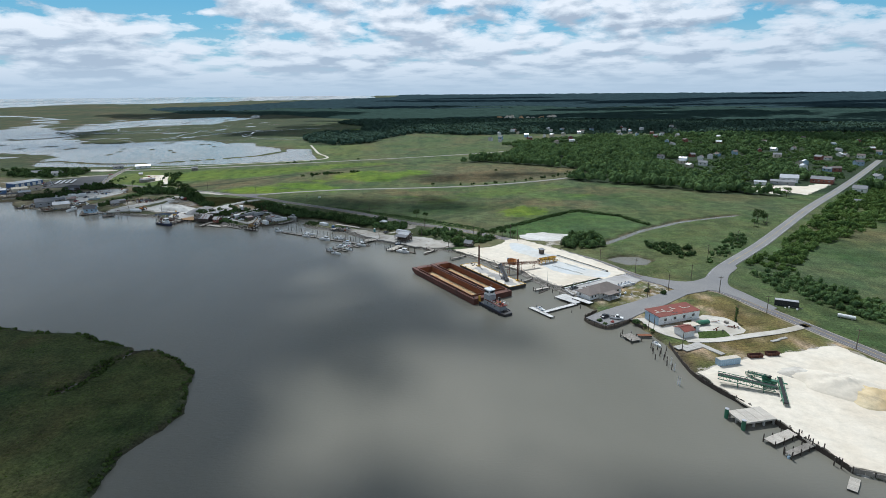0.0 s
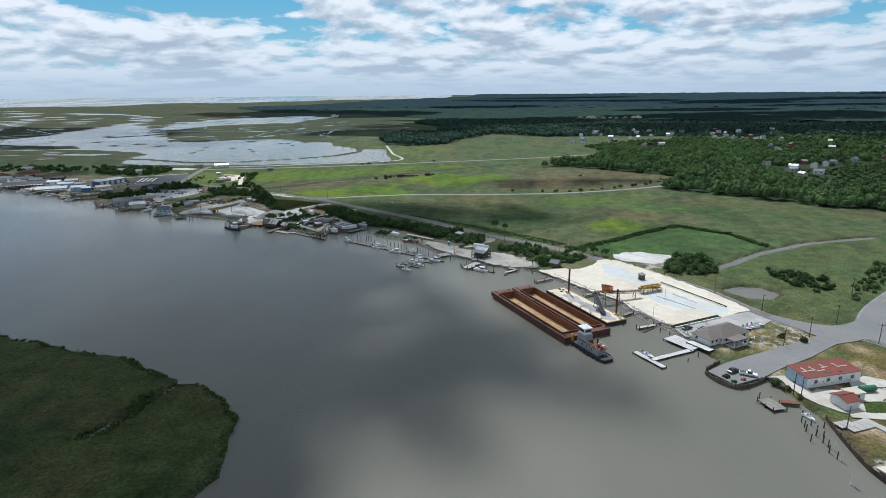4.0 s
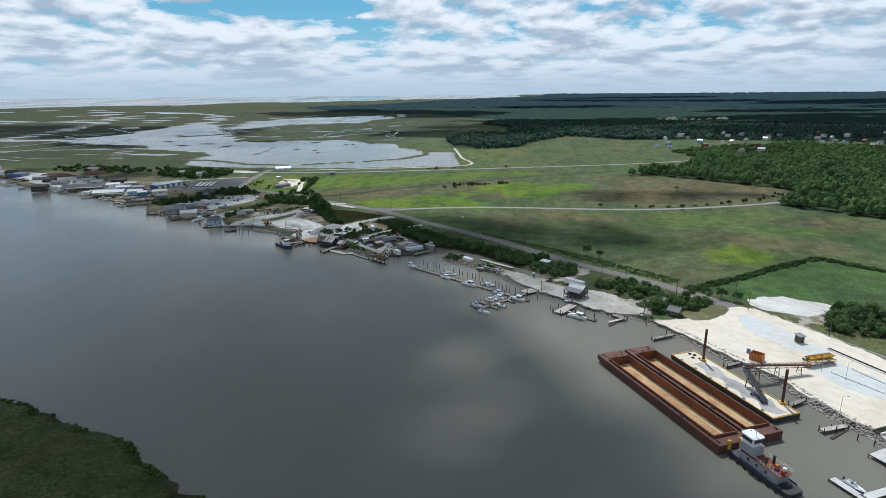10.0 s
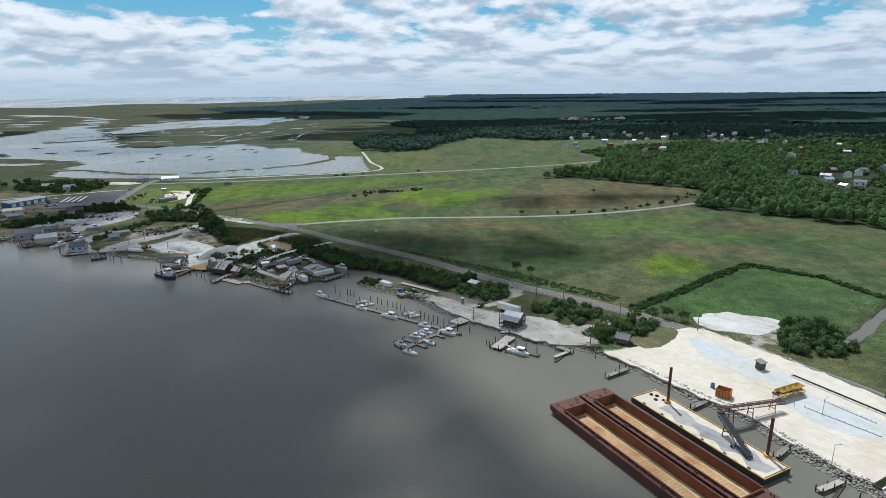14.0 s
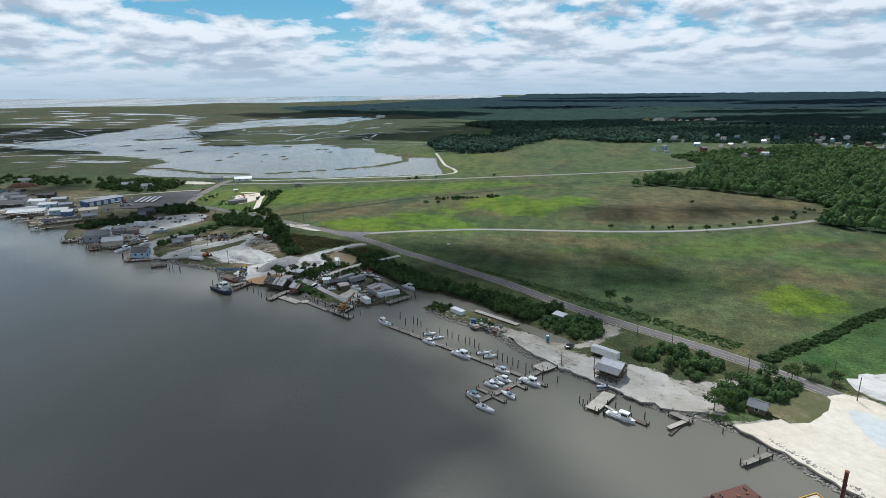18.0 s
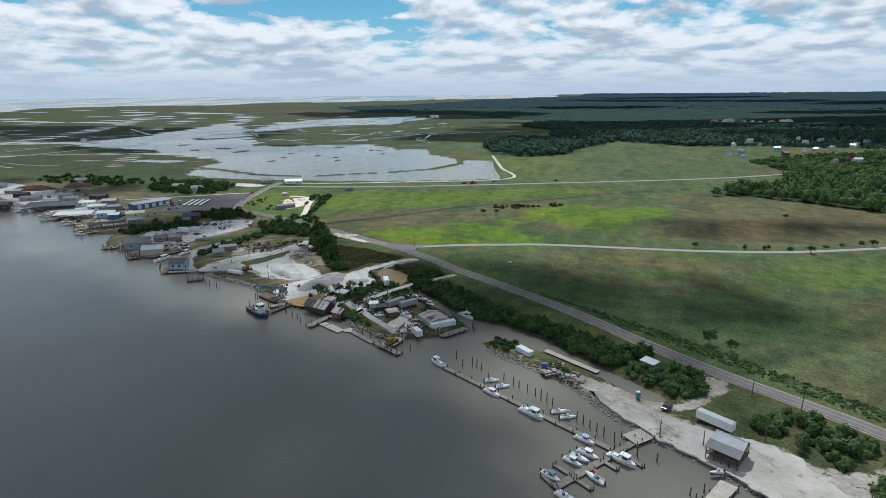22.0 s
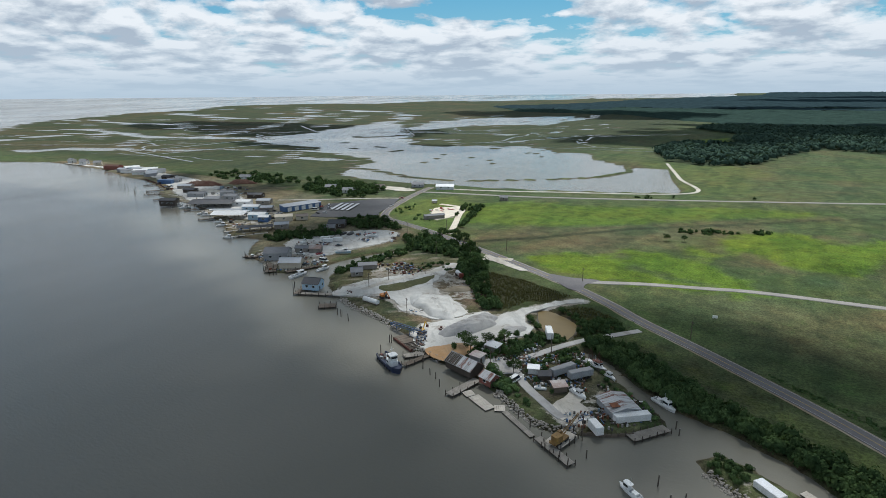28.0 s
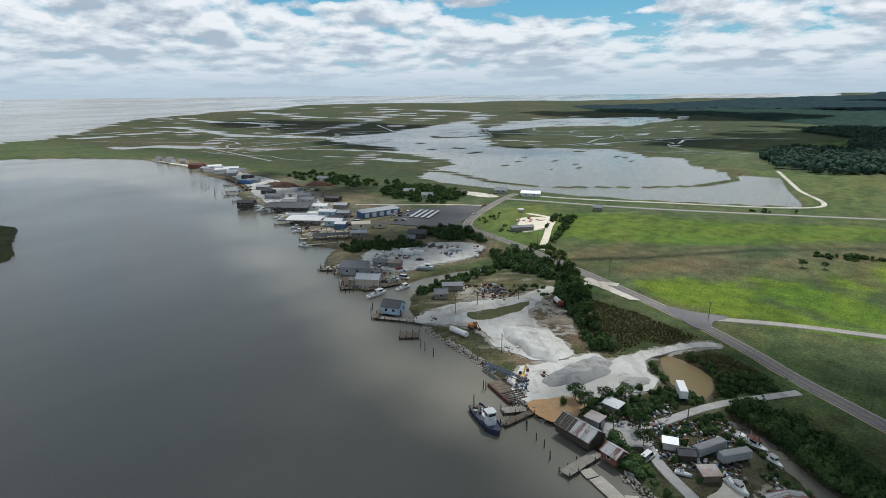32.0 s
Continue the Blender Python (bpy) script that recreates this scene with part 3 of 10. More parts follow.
DITCHES = [([(29, 388), (56, 410), (81, 435), (108, 459), (122, 450), (136, 438), (149, 405)], 1.6), ([(-268, 596), (-238, 624), (-188, 683), (-118, 741), (-63, 789), (10, 830)], 1.2)]
MAIN_ROAD = [(175, 130), (158, 188), (152, 206), (141, 239), (133, 262), (120, 268), (107, 276), (97, 292), (86, 315), (72, 334), (56, 352), (40, 369), (16, 391), (-20, 416), (-45, 436), (-72, 460), (-101, 482), (-119, 495), (-141, 510), (-157, 523), (-180, 539), (-207, 554), (-245, 574), (-280, 591), (-312, 606), (-345, 619), (-366, 628), (-381, 650), (-397, 695), (-411, 745), (-416, 772)]
NORTH_EAST_ROAD = [(133, 270), (150, 297), (203, 353), (297, 459), (378, 545), (470, 645), (600, 790)]
FIELD_ROAD = [(-184, 547), (-153, 561), (-123, 570), (-96, 577), (-5, 586), (58, 602), (133, 641), (190, 690)]
DIKE_ROAD = [(-411, 742), (-375, 752), (-286, 775), (-130, 838), (20, 905), (110, 960), (200, 1040)]
DIKE_TRACK = [(-404, 770), (-365, 779), (-300, 803), (-178, 862), (-205, 960), (-246, 1100)]


BRIGHT = [([(-336, 712), (-290, 750), (-241, 751), (-180, 780), (-123, 808), (-78, 806), (-85, 783), (-120, 762), (-157, 734), (-201, 689), (-235, 668), (-271, 651), (-299, 644), (-317, 668)], 0.62),
          ([(-224, 579), (-212, 596), (-195, 605), (-175, 604), (-165, 586), (-149, 579), (-130, 574), (-106, 566), (-140, 560), (-179, 556), (-195, 560), (-212, 567)], 0.85),
          ([(-181, 625), (-159, 628), (-140, 620), (-125, 611), (-108, 591), (-100, 573), (-111, 570), (-131, 580), (-154, 587), (-171, 600)], 0.85),
          ([(-130, 676), (-116, 710), (-91, 726), (-74, 712), (-60, 702), (-41, 732), (-18, 718), (-16, 690), (-41, 676), (-60, 630), (-81, 629), (-93, 632), (-104, 649), (-120, 646)], 0.85),
          ([(-148, 656), (-125, 636), (-129, 623), (-143, 631)], 0.8), ([(48, 464), (69, 484), (82, 466), (85, 452), (66, 438), (47, 441)], 0.85), ([(10, 537), (50, 583), (116, 604), (132, 586), (84, 552), (43, 524)], 0.3), ([(117, 538), (142, 542), (136, 528), (118, 527)], 0.6),
          ([(-20, 505), (12, 520), (16, 512), (-14, 499)], 0.45), ([(-52, 528), (-24, 540), (-22, 532), (-48, 522)], 0.4)]
BROWN = [[(-285, 628), (-216, 672), (-62, 804), (-63, 789), (-118, 745), (-189, 687), (-239, 627), (-270, 600)], [(-251, 586), (-233, 613), (-192, 656), (-185, 630), (-217, 610), (-233, 586)], [(-40, 640), (20, 700), (110, 760), (150, 700), (110, 650), (40, 615), (-20, 605)], [(40, 500), (80, 520), (140, 500), (120, 470), (90, 480)], [(-60, 556), (-10, 566), (30, 560), (0, 540), (-40, 538)], [(90, 560), (150, 590), (190, 560), (150, 530)], [(-123, 618), (-112, 657), (-90, 633), (-83, 622), (-100, 616)]]
SHELL_1 = [(-278, 468), (-281, 480), (-277, 496), (-267, 511), (-259, 525), (-256, 543), (-251, 545), (-249, 526), (-243, 505), (-235, 499), (-217, 488), (-210, 480), (-218, 468), (-238, 470), (-247, 477), (-257, 478), (-271, 472)]
SHELL_2 = [(-217, 448), (-219, 460), (-211, 473), (-204, 487), (-197, 483), (-194, 491), (-187, 504), (-178, 519), (-170, 525), (-169, 521), (-176, 514), (-183, 502), (-187, 493), (-183, 485), (-178, 480), (-178, 471), (-185, 464), (-188, 455), (-192, 448), (-200, 441), (-209, 441)]
BOAT_YARD = [(-372, 528), (-378, 550), (-365, 570), (-343, 590), (-327, 590), (-319, 572), (-320, 556), (-327, 536), (-330, 521), (-348, 512)]
STRIP = [(-63, 392), (-48, 386), (-32, 379), (-10, 372), (-3, 361), (3, 354), (2, 348), (-8, 347), (-20, 352), (-34, 363), (-46, 372), (-57, 383)]
SANDY = [([(-68, 402), (-63, 399), (-56, 397), (-49, 394), (-43, 391), (-41, 386), (-55, 380), (-59, 388), (-64, 393)], 0.95), ([(-27, 414), (-20, 409), (-21, 403), (-33, 389), (-41, 386), (-33, 394), (-27, 400)], 0.8), ([(-96, 420), (-84, 414), (-76, 404), (-70, 396), (-80, 402), (-92, 410)], 0.5), (SHELL_1, 0.95), (SHELL_2, 0.95), (BOAT_YARD, 0.95), (STRIP, 0.95), ([(103, 127), (98, 144), (91, 160), (86, 179), (103, 187), (125, 193), (147, 199), (153, 184), (168, 140), (170, 110), (118, 118)], 0.9),
         ([(6, 341), (20, 346), (30, 354), (42, 366), (50, 366), (66, 346), (80, 326), (92, 303), (97, 291), (80, 280), (60, 268), (47, 286), (31, 310), (13, 334)], 0.9), ([(-150, 424), (-144, 420), (-139, 418), (-136, 422), (-138, 430), (-144, 432)], 0.9), ([(-140, 446), (-132, 440), (-124, 436), (-128, 428), (-138, 434)], 0.6),
         ([(-290, 520), (-262, 520), (-244, 530), (-226, 520), (-214, 500), (-222, 494), (-250, 520), (-270, 505), (-282, 500)], 0.62), ([(-326, 640), (-322, 655), (-326, 680), (-340, 690), (-352, 680), (-346, 664), (-336, 650)], 0.9), ([(-345, 482), (-326, 486), (-318, 505), (-330, 521), (-366, 524), (-372, 504)], 0.62),
         ([(-420, 530), (-480, 560), (-600, 598), (-700, 655), (-740, 690), (-600, 672), (-500, 630), (-440, 600), (-410, 570)], 0.55), ([(62, 262), (98, 296), (116, 262), (84, 236)], 0.5), ([(2, 346), (24, 362), (14, 372), (-4, 366)], 0.7), ([(66, 350), (60, 374), (78, 380), (86, 356)], 0.6)]


def rim(x, y):
    """The far land and bay lie a little higher, so that the sheet meets the horizon."""
    r = np.hypot(np.asarray(x) - MID[0], np.asarray(y) - MID[1])
    return 78.0 * np.clip((r - 2300) / 2400, 0, None) ** 1.35


def spaced(lo, hi, a, b, step, grow, most):
    inner = list(np.arange(a, b + 0.1, step))
    for sign, edge, end in ((1, b, hi), (-1, a, lo)):
        s, p = step, edge
        while (end - p) * sign > 0:
            s = min(s * grow, most)
            p += s * sign
            inner.append(p)
    return np.array(sorted(inner))


def water_depth(x, y):
    """Positive on land, negative over water; metres to the shore."""
    wob = wavy(x, y, 26, 1) * 0.9 + wavy(x, y, 9, 2) * 0.5
    wild = wavy(x, y, 120, 3) * 9 + wavy(x, y, 45, 4) * 5 + wavy(x, y, 300, 5) * 14
    d = -inside_distance(x, y, RIVER) + wob * 0.6
    west = inside_distance(x, y, WEST_BANK) + wob * 1.3
    west = np.minimum(west, line_distance(x, y, BANK_CREEK) - 0.9 + wob * 0.5)
    d = np.maximum(d, west)
    d = np.minimum(d, -inside_distance(x, y, BAY) + wild * 1.6)
    lag = -inside_distance(x, y, LAGOON) + np.where(x < -330, wild * 0.8, 0) * np.clip((y - 850) / 150, 0, 1)
    lag = np.minimum(lag, -inside_distance(x, y, NORTH_WATER) + wild)
    for line, w in DIKES:
        lag = np.maximum(lag, w - line_distance(x, y, line) + wob)
    islands = wavy(x, y, 70, 8) + wavy(x, y, 28, 9) * 0.6
    lag = np.where((lag < 0) & (y > 950) & (x < -430), np.maximum(lag, (islands - 0.95) * 14), lag)
    d = np.minimum(d, lag)
    for line, w in CHANNELS:
        d = np.minimum(d, line_distance(x, y, smooth_line(line, 40)) - w + wild * 0.3)
    marsh = np.clip((-380 - x) / 200, 0, 1) * np.clip((y - 760) / 120, 0, 1) * np.clip((-0.28 * x + 2300 - y) / 400, 0, 1)
    pools = wavy(x, y, 150, 11) + wavy(x * 0.6, y, 60, 12) * 0.8 + wavy(x, y, 24, 13) * 0.5
    d = np.minimum(d, np.where(marsh > 0.05, (1.15 + 1.2 * (1 - marsh) - pools) * 12, 99))
    d = np.minimum(d, line_distance(x, y, smooth_line(CREEK_EAST, 6)) - 2.2 + wob * 0.6)
    d = np.minimum(d, -inside_distance(x, y, POND_EAST) + wob * 0.5)
    d = np.minimum(d, -inside_distance(x, y, POND_OCHRE) + wob * 0.4)
    return d


def soft(px, py, poly, fade):
    return np.clip(inside_distance(px, py, poly) / fade + 0.5 + wavy(px, py, fade * 2.2, len(poly)) * 0.55 + wavy(px, py, fade * 0.8, len(poly) + 1) * 0.3, 0, 1)


def sandiness(x, y):
    """How much bare sand and shell lies on the ground, fading out past the yards' edges."""
    s = np.zeros_like(x)
    for poly, w in SANDY:
        s = np.maximum(s, w * np.clip(0.8 + inside_distance(x, y, poly) / 7, 0, 1))
    return s


def land_cover(x, y, d):
    """Real colours of what grows or lies there before grain and light, woods excepted."""
    col = np.empty((len(x), 3))
    col[:] = (0.084, 0.118, 0.040)

    def lay(w, c):
        col[:] = col * (1 - w[:, None]) + np.array(c) * w[:, None]
    big, mid = wavy(x, y, 160, 21), wavy(x, y, 50, 22)
    lay(np.clip(big * 0.5 + mid * 0.35, 0, 0.55), (0.112, 0.106, 0.054))
    lay(np.clip(-big * 0.5 + wavy(x, y, 70, 23) * 0.4, 0, 0.7), (0.072, 0.118, 0.026))
    # salt marsh to the west and north-west
    lay(np.clip((-330 - x) / 120, 0, 1) * np.clip((y - 700) / 100, 0, 1) * 0.9, (0.044, 0.060, 0.025))
    lay(np.clip((-700 - x) / 300, 0, 1) * np.clip(wavy(x, y, 220, 24) * 0.7 + wavy(x, y, 500, 25) * 0.6, 0, 0.7), (0.085, 0.076, 0.040))
    lay(soft(x, y, [(-285, 612), (-175, 691), (30, 760), (180, 880), (170, 640), (40, 610), (-30, 640), (-130, 640), (-261, 585)], 30) * 0.75, (0.112, 0.106, 0.056))
    lay(soft(x, y, [(-320, 640), (-346, 724), (-281, 745), (-180, 785), (-85, 822), (-60, 770), (-103, 764), (-200, 690), (-280, 630)], 22) * 0.6, (0.080, 0.115, 0.026))
    lay(soft(x, y, [(-225, 566), (-179, 622), (-134, 690), (-72, 722), (-17, 690), (-39, 640), (-84, 588), (-190, 555)], 22) * 0.6, (0.080, 0.115, 0.026))
    for poly, w in BRIGHT:
        lay(soft(x, y, poly, 7) * w, (0.128, 0.205, 0.010))
    for poly in BROWN:
        lay(soft(x, y, poly, 8) * 0.6, (0.110, 0.098, 0.054))
    for line, wide in DITCHES:
        lay(np.clip(1.3 - line_distance(x, y, line) / (wide + 2.2), 0, 0.85), (0.030, 0.040, 0.018))
    lay(np.clip(1.4 - line_distance(x, y, [(-14, 422), (38, 469), (123, 569), (164, 605)]) / 5, 0, 0.6), (0.045, 0.066, 0.024))
    lay(soft(x, y, [(60, 540), (110, 560), (140, 520), (90, 505)], 18) * 0.5, (0.120, 0.180, 0.030))
    lay(soft(x, y, [(-270, 1090), (-240, 1068), (-140, 1160), (-130, 870), (-170, 868)], 40) * 0.7, (0.120, 0.150, 0.035))
    lay(soft(x, y, [(-300, 1490), (-228, 1600), (-214, 1490), (-268, 1430)], 16), (0.210, 0.290, 0.020))
    lay(soft(x, y, [(-380, 640), (-393, 703), (-364, 735), (-325, 690), (-292, 602), (-335, 616)], 10), (0.115, 0.165, 0.030))
    lay(soft(x, y, [(32, 392), (66, 427), (108, 459), (135, 438), (148, 404), (100, 358), (60, 372)], 6) * 0.9, (0.075, 0.140, 0.030))
    lay(soft(x, y, [(84, 402), (190, 450), (279, 462), (203, 367), (141, 294), (107, 290)], 14) * 0.6, (0.090, 0.130, 0.040))
    lay(np.clip(inside_distance(x, y, WEST_BANK) / 4, 0, 1), (0.070, 0.092, 0.026))
    lay(np.clip(inside_distance(x, y, WEST_BANK) / 4, 0, 1) * np.clip(wavy(x, y, 40, 31) * 0.6, 0, 0.8), (0.105, 0.092, 0.040))
    # worn ground of the waterside, lawns by the crossroads
    lay(soft(x, y, [(60, 262), (98, 296), (118, 268), (150, 205), (160, 185), (120, 130), (86, 180), (80, 225)], 6) * 0.85, (0.120, 0.112, 0.045))
    bank = soft(x, y, [(60, 262), (98, 296), (118, 268), (150, 205), (160, 185), (120, 130), (86, 180), (80, 225)], 6)
    lay(bank * np.clip(wavy(x, y, 15, 51) * 1.6 - 0.25, 0, 0.9), (0.33, 0.285, 0.20))
    lay(bank * np.clip(wavy(x, y, 22, 52) * 1.4 - 0.3, 0, 0.85), (0.080, 0.125, 0.034))
    lay(soft(x, y, [(96, 205), (130, 255), (150, 222), (148, 208), (112, 196)], 6) * 0.7, (0.120, 0.105, 0.040))
    lay(soft(x, y, [(-15, 352), (22, 350), (44, 368), (20, 384), (-20, 414), (-60, 410), (-106, 424), (-94, 411), (-40, 370)], 6) * 0.7, (0.068, 0.080, 0.036))
    lay(soft(x, y, [(-118, 446), (-160, 482), (-240, 560), (-60, 452), (40, 376), (30, 366), (-20, 405)], 6) * 0.7, (0.062, 0.082, 0.034))
    lay(soft(x, y, [(-118, 440), (-160, 476), (-200, 500), (-260, 560), (-300, 556), (-305, 500), (-290, 478), (-210, 440), (-136, 418)], 6) * 0.75, (0.098, 0.092, 0.052))
    lay(soft(x, y, [(-118, 440), (-160, 476), (-200, 500), (-260, 560), (-300, 556), (-305, 500), (-290, 478), (-210, 440), (-136, 418)], 6) * np.clip(wavy(x, y, 18, 53) * 1.3 - 0.2, 0, 0.8), (0.055, 0.080, 0.030))
    lay(soft(x, y, [(-118, 440), (-160, 476), (-200, 500), (-260, 560), (-300, 556), (-305, 500), (-290, 478), (-210, 440), (-136, 418)], 6) * np.clip(wavy(x, y, 12, 54) * 1.4 - 0.5, 0, 0.8), (0.26, 0.235, 0.185))
    lay(soft(x, y, [(-320, 500), (-312, 590), (-380, 640), (-560, 700), (-1010, 740), (-1060, 700), (-890, 690), (-640, 608), (-420, 526), (-340, 482)], 8) * 0.7, (0.20, 0.175, 0.125))
    # forest floor, the shade of gaps between crowns put into its dark green
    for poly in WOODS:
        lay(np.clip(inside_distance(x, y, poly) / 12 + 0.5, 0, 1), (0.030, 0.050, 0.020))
    green = np.clip((col[:, 1] - col[:, 0]) / 0.05, 0, 1)[:, None]
    col[:] = col * (1 - 0.16 * green) * (1 + green * np.array([-0.04, 0.0, 0.35]))
    lay(soft(x, y, [(-231, 541), (-208, 537), (-176, 525), (-181, 513), (-193, 509), (-197, 491), (-203, 494), (-217, 517)], 5), (0.052, 0.058, 0.026))
    lay(soft(x, y, [(-180, 502), (-174, 513), (-162, 514), (-151, 507), (-149, 497), (-161, 476), (-165, 484), (-164, 492), (-173, 498)], 5), (0.050, 0.058, 0.026))
    lay(soft(x, y, [(-190, 454), (-170, 470), (-146, 468), (-124, 444), (-138, 420), (-160, 424), (-178, 438)], 5) * 0.8, (0.058, 0.058, 0.034))
    lay(soft(x, y, [(-249, 527), (-247, 540), (-230, 526), (-213, 512), (-206, 492), (-214, 488), (-230, 501), (-244, 497)], 5) * 0.8, (0.155, 0.125, 0.088))
    lay(soft(x, y, [(-246, 476), (-236, 468), (-222, 461), (-214, 466), (-222, 472), (-238, 478)], 4) * 0.8, (0.150, 0.120, 0.085))
    lay(soft(x, y, [(-150, 500), (-112, 474), (-66, 446), (-30, 416), (-30, 404), (-60, 432), (-100, 462), (-144, 490)], 4), (0.074, 0.104, 0.034))
    # mud where land meets water, silt in the ochre pond
    lay(np.clip(1 - np.abs(d - 0.6) / 1.6, 0, 1) * 0.85, (0.060, 0.050, 0.034))
    lay((d < -0.2) * 1.0, (0.10, 0.085, 0.06))
    return col


WOOD_MAIN = [(18, 795), (60, 845), (100, 870), (140, 1000), (110, 1100), (230, 1230), (420, 1300), (700, 1250), (1100, 1150), (1300, 800), (900, 560), (640, 620), (420, 545), (318, 520), (262, 535), (190, 592), (132, 628), (160, 662), (172, 700), (162, 732), (110, 770), (66, 800)]
WOOD_NORTH = [(-250, 1120), (-195, 1094), (-134, 1148), (-120, 1250), (-60, 1420), (60, 1330), (160, 1360), (420, 1340), (800, 1350), (1500, 1300), (3600, 1000), (5200, 2200), (5200, 5200), (-300, 5200), (-350, 4500), (-900, 4050), (-1150, 3500), (-1500, 3100), (-1200, 2750), (-700, 2690), (-420, 2350), (-300, 2236), (-330, 1900), (-180, 1680), (-215, 1600), (-200, 1480), (-150, 1400), (-290, 1420), (-300, 1260)]
WOODS = [WOOD_MAIN, WOOD_NORTH]


def ground_height(x, y):
    x, y = np.atleast_1d(np.asarray(x, float)), np.atleast_1d(np.asarray(y, float))
    return np.clip(water_depth(x, y) * 0.55, -1.4, 1.0) + rim(x, y)


def make_ground():
    xs = spaced(-4800, 4700, -345, 170, 3.0, 1.035, 60)
    ys = spaced(-700, 4900, 112, 590, 3.0, 1.035, 60)
    gx, gy = np.meshgrid(xs, ys)
    x, y = gx.ravel(), gy.ravel()
    d = water_depth(x, y)
    z = np.clip(d * 0.55, -1.4, 1.0) + rim(x, y) + np.where(d > 2, wavy(x, y, 14, 41) * 0.10, 0)
    n, m = len(xs), len(ys)
    idx = np.arange(n * m).reshape(m, n)
    quads = np.stack([idx[:-1, :-1], idx[:-1, 1:], idx[1:, 1:], idx[1:, :-1]], -1).reshape(-1, 4)
    r = np.hypot(x - MID[0], y - MID[1])
    quads = quads[(r[quads] < 4750).all(1)]
    me = bpy.data.meshes.new("ground")
    me.from_pydata(np.stack([x, y, z], 1).tolist(), [], quads.tolist())
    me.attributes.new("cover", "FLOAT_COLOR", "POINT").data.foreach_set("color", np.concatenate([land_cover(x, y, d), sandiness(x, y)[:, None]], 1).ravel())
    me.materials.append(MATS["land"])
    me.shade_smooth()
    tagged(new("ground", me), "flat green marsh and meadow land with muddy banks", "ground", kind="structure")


def make_water():
    rings = np.concatenate([np.linspace(0, 2300, 24)[1:], np.linspace(2300, 4745, 40)[1:]])
    seg = 96
    a = np.linspace(0, 2 * math.pi, seg, endpoint=False)
    x = np.concatenate([[MID[0]], (MID[0] + rings[:, None] * np.cos(a)).ravel()])
    y = np.concatenate([[MID[1]], (MID[1] + rings[:, None] * np.sin(a)).ravel()])
    faces = [(0, 1 + i, 1 + (i + 1) % seg) for i in range(seg)]
    for k in range(len(rings) - 1):
        for i in range(seg):
            j = (i + 1) % seg
            faces.append((1 + k * seg + i, 1 + (k + 1) * seg + i, 1 + (k + 1) * seg + j, 1 + k * seg + j))
    ob = mesh_object("water", np.stack([x, y, rim(x, y)], 1), faces, "water", smooth=True)
    tagged(ob, "grey-brown silty river and bay water with fine ripples", "water", kind="structure")


make_ground()
make_water()


def ribbon(name, line, width, z, mat, label="", category="", parent=None, offset=0.0, kind="structure", step=4.0, thick=0.0, dash=None):
    """A strip along a smooth line; with thick it has sides."""
    L = smooth_line(line, step)
    T = np.gradient(L, axis=0)
    T /= np.linalg.norm(T, axis=1)[:, None]
    N = np.stack([-T[:, 1], T[:, 0]], 1)
    b = Build()
    cut = [(i, i + 1) for i in range(len(L) - 1) if not dash or i % (dash[0] + dash[1]) < dash[0]]
    for i, j in cut:
        q = [L[i] + N[i] * (offset - width / 2), L[j] + N[j] * (offset - width / 2), L[j] + N[j] * (offset + width / 2), L[i] + N[i] * (offset + width / 2)]
        zz = [z + float(rim(*p)) for p in q]
        vs = [(p[0], p[1], h) for p, h in zip(q, zz)]
        fs = [(0, 1, 2, 3)]
        if thick:
            vs += [(q[k][0] + N[i][0] * s, q[k][1] + N[i][1] * s, zz[k] - thick) for k, s in ((0, -thick), (1, -thick), (2, thick), (3, thick))]
            fs += [(0, 4, 5, 1), (2, 6, 7, 3)]
        b.add(vs, fs)
    ob = b.done(name, mat, parent, label)
    if parent is None:
        tagged(ob, label, category, kind=kind)
    return ob


def sheet(name, outline, z, mat, label, category="yard", ragged=0.0, thick=0.5, kind="structure", closed_smooth=False, seed=0, parent=None):
    """A flat area with a worn edge, raised a little over the ground."""
    rng = np.random.default_rng(300 + seed)
    pts = smooth_line(outline, 2.5, True) if closed_smooth else np.array([np.array(a) + (np.array(b) - np.array(a)) * t for a, b in zip(outline, outline[1:] + outline[:1]) for t in np.linspace(0, 1, max(2, int(math.dist(a, b) / 3)), endpoint=False)])
    if ragged:
        pts = pts + rng.uniform(-ragged, ragged, pts.shape)
    b = Build().prism([tuple(p) for p in pts], z - thick, z)
    ob = b.done(name, mat, parent, label)
    return ob if parent is not None else tagged(ob, label, category, kind=kind)


# ---------------------------------------------------------------- roads
ribbon("road_verge", MAIN_ROAD, 7.0, 1.12, "dirt", "strip of worn grass and dirt beside the road", "verge", thick=0.4)
road = ribbon("road", MAIN_ROAD, 5.5, 1.30, "road_asphalt", "two-lane grey asphalt road with painted lines", "road", thick=0.3)
ribbon("edge_line", MAIN_ROAD, 0.14, 1.312, "road_white", "white edge line", parent=road, offset=2.5)
ribbon("edge_line", MAIN_ROAD, 0.14, 1.312, "road_white", "white edge line", parent=road, offset=-2.5)
ribbon("centre_line", MAIN_ROAD, 0.26, 1.312, "road_yellow", "yellow centre line", parent=road)
road_ne = ribbon("road", NORTH_EAST_ROAD, 7.4, 1.304, "asphalt", "straight grey asphalt road towards the town", "road", thick=0.3)
ribbon("centre_line", NORTH_EAST_ROAD, 0.26, 1.318, "road_yellow", "yellow centre line", parent=road_ne)
ribbon("edge_line", NORTH_EAST_ROAD, 0.16, 1.318, "road_white", "white edge line", parent=road_ne, offset=3.2)
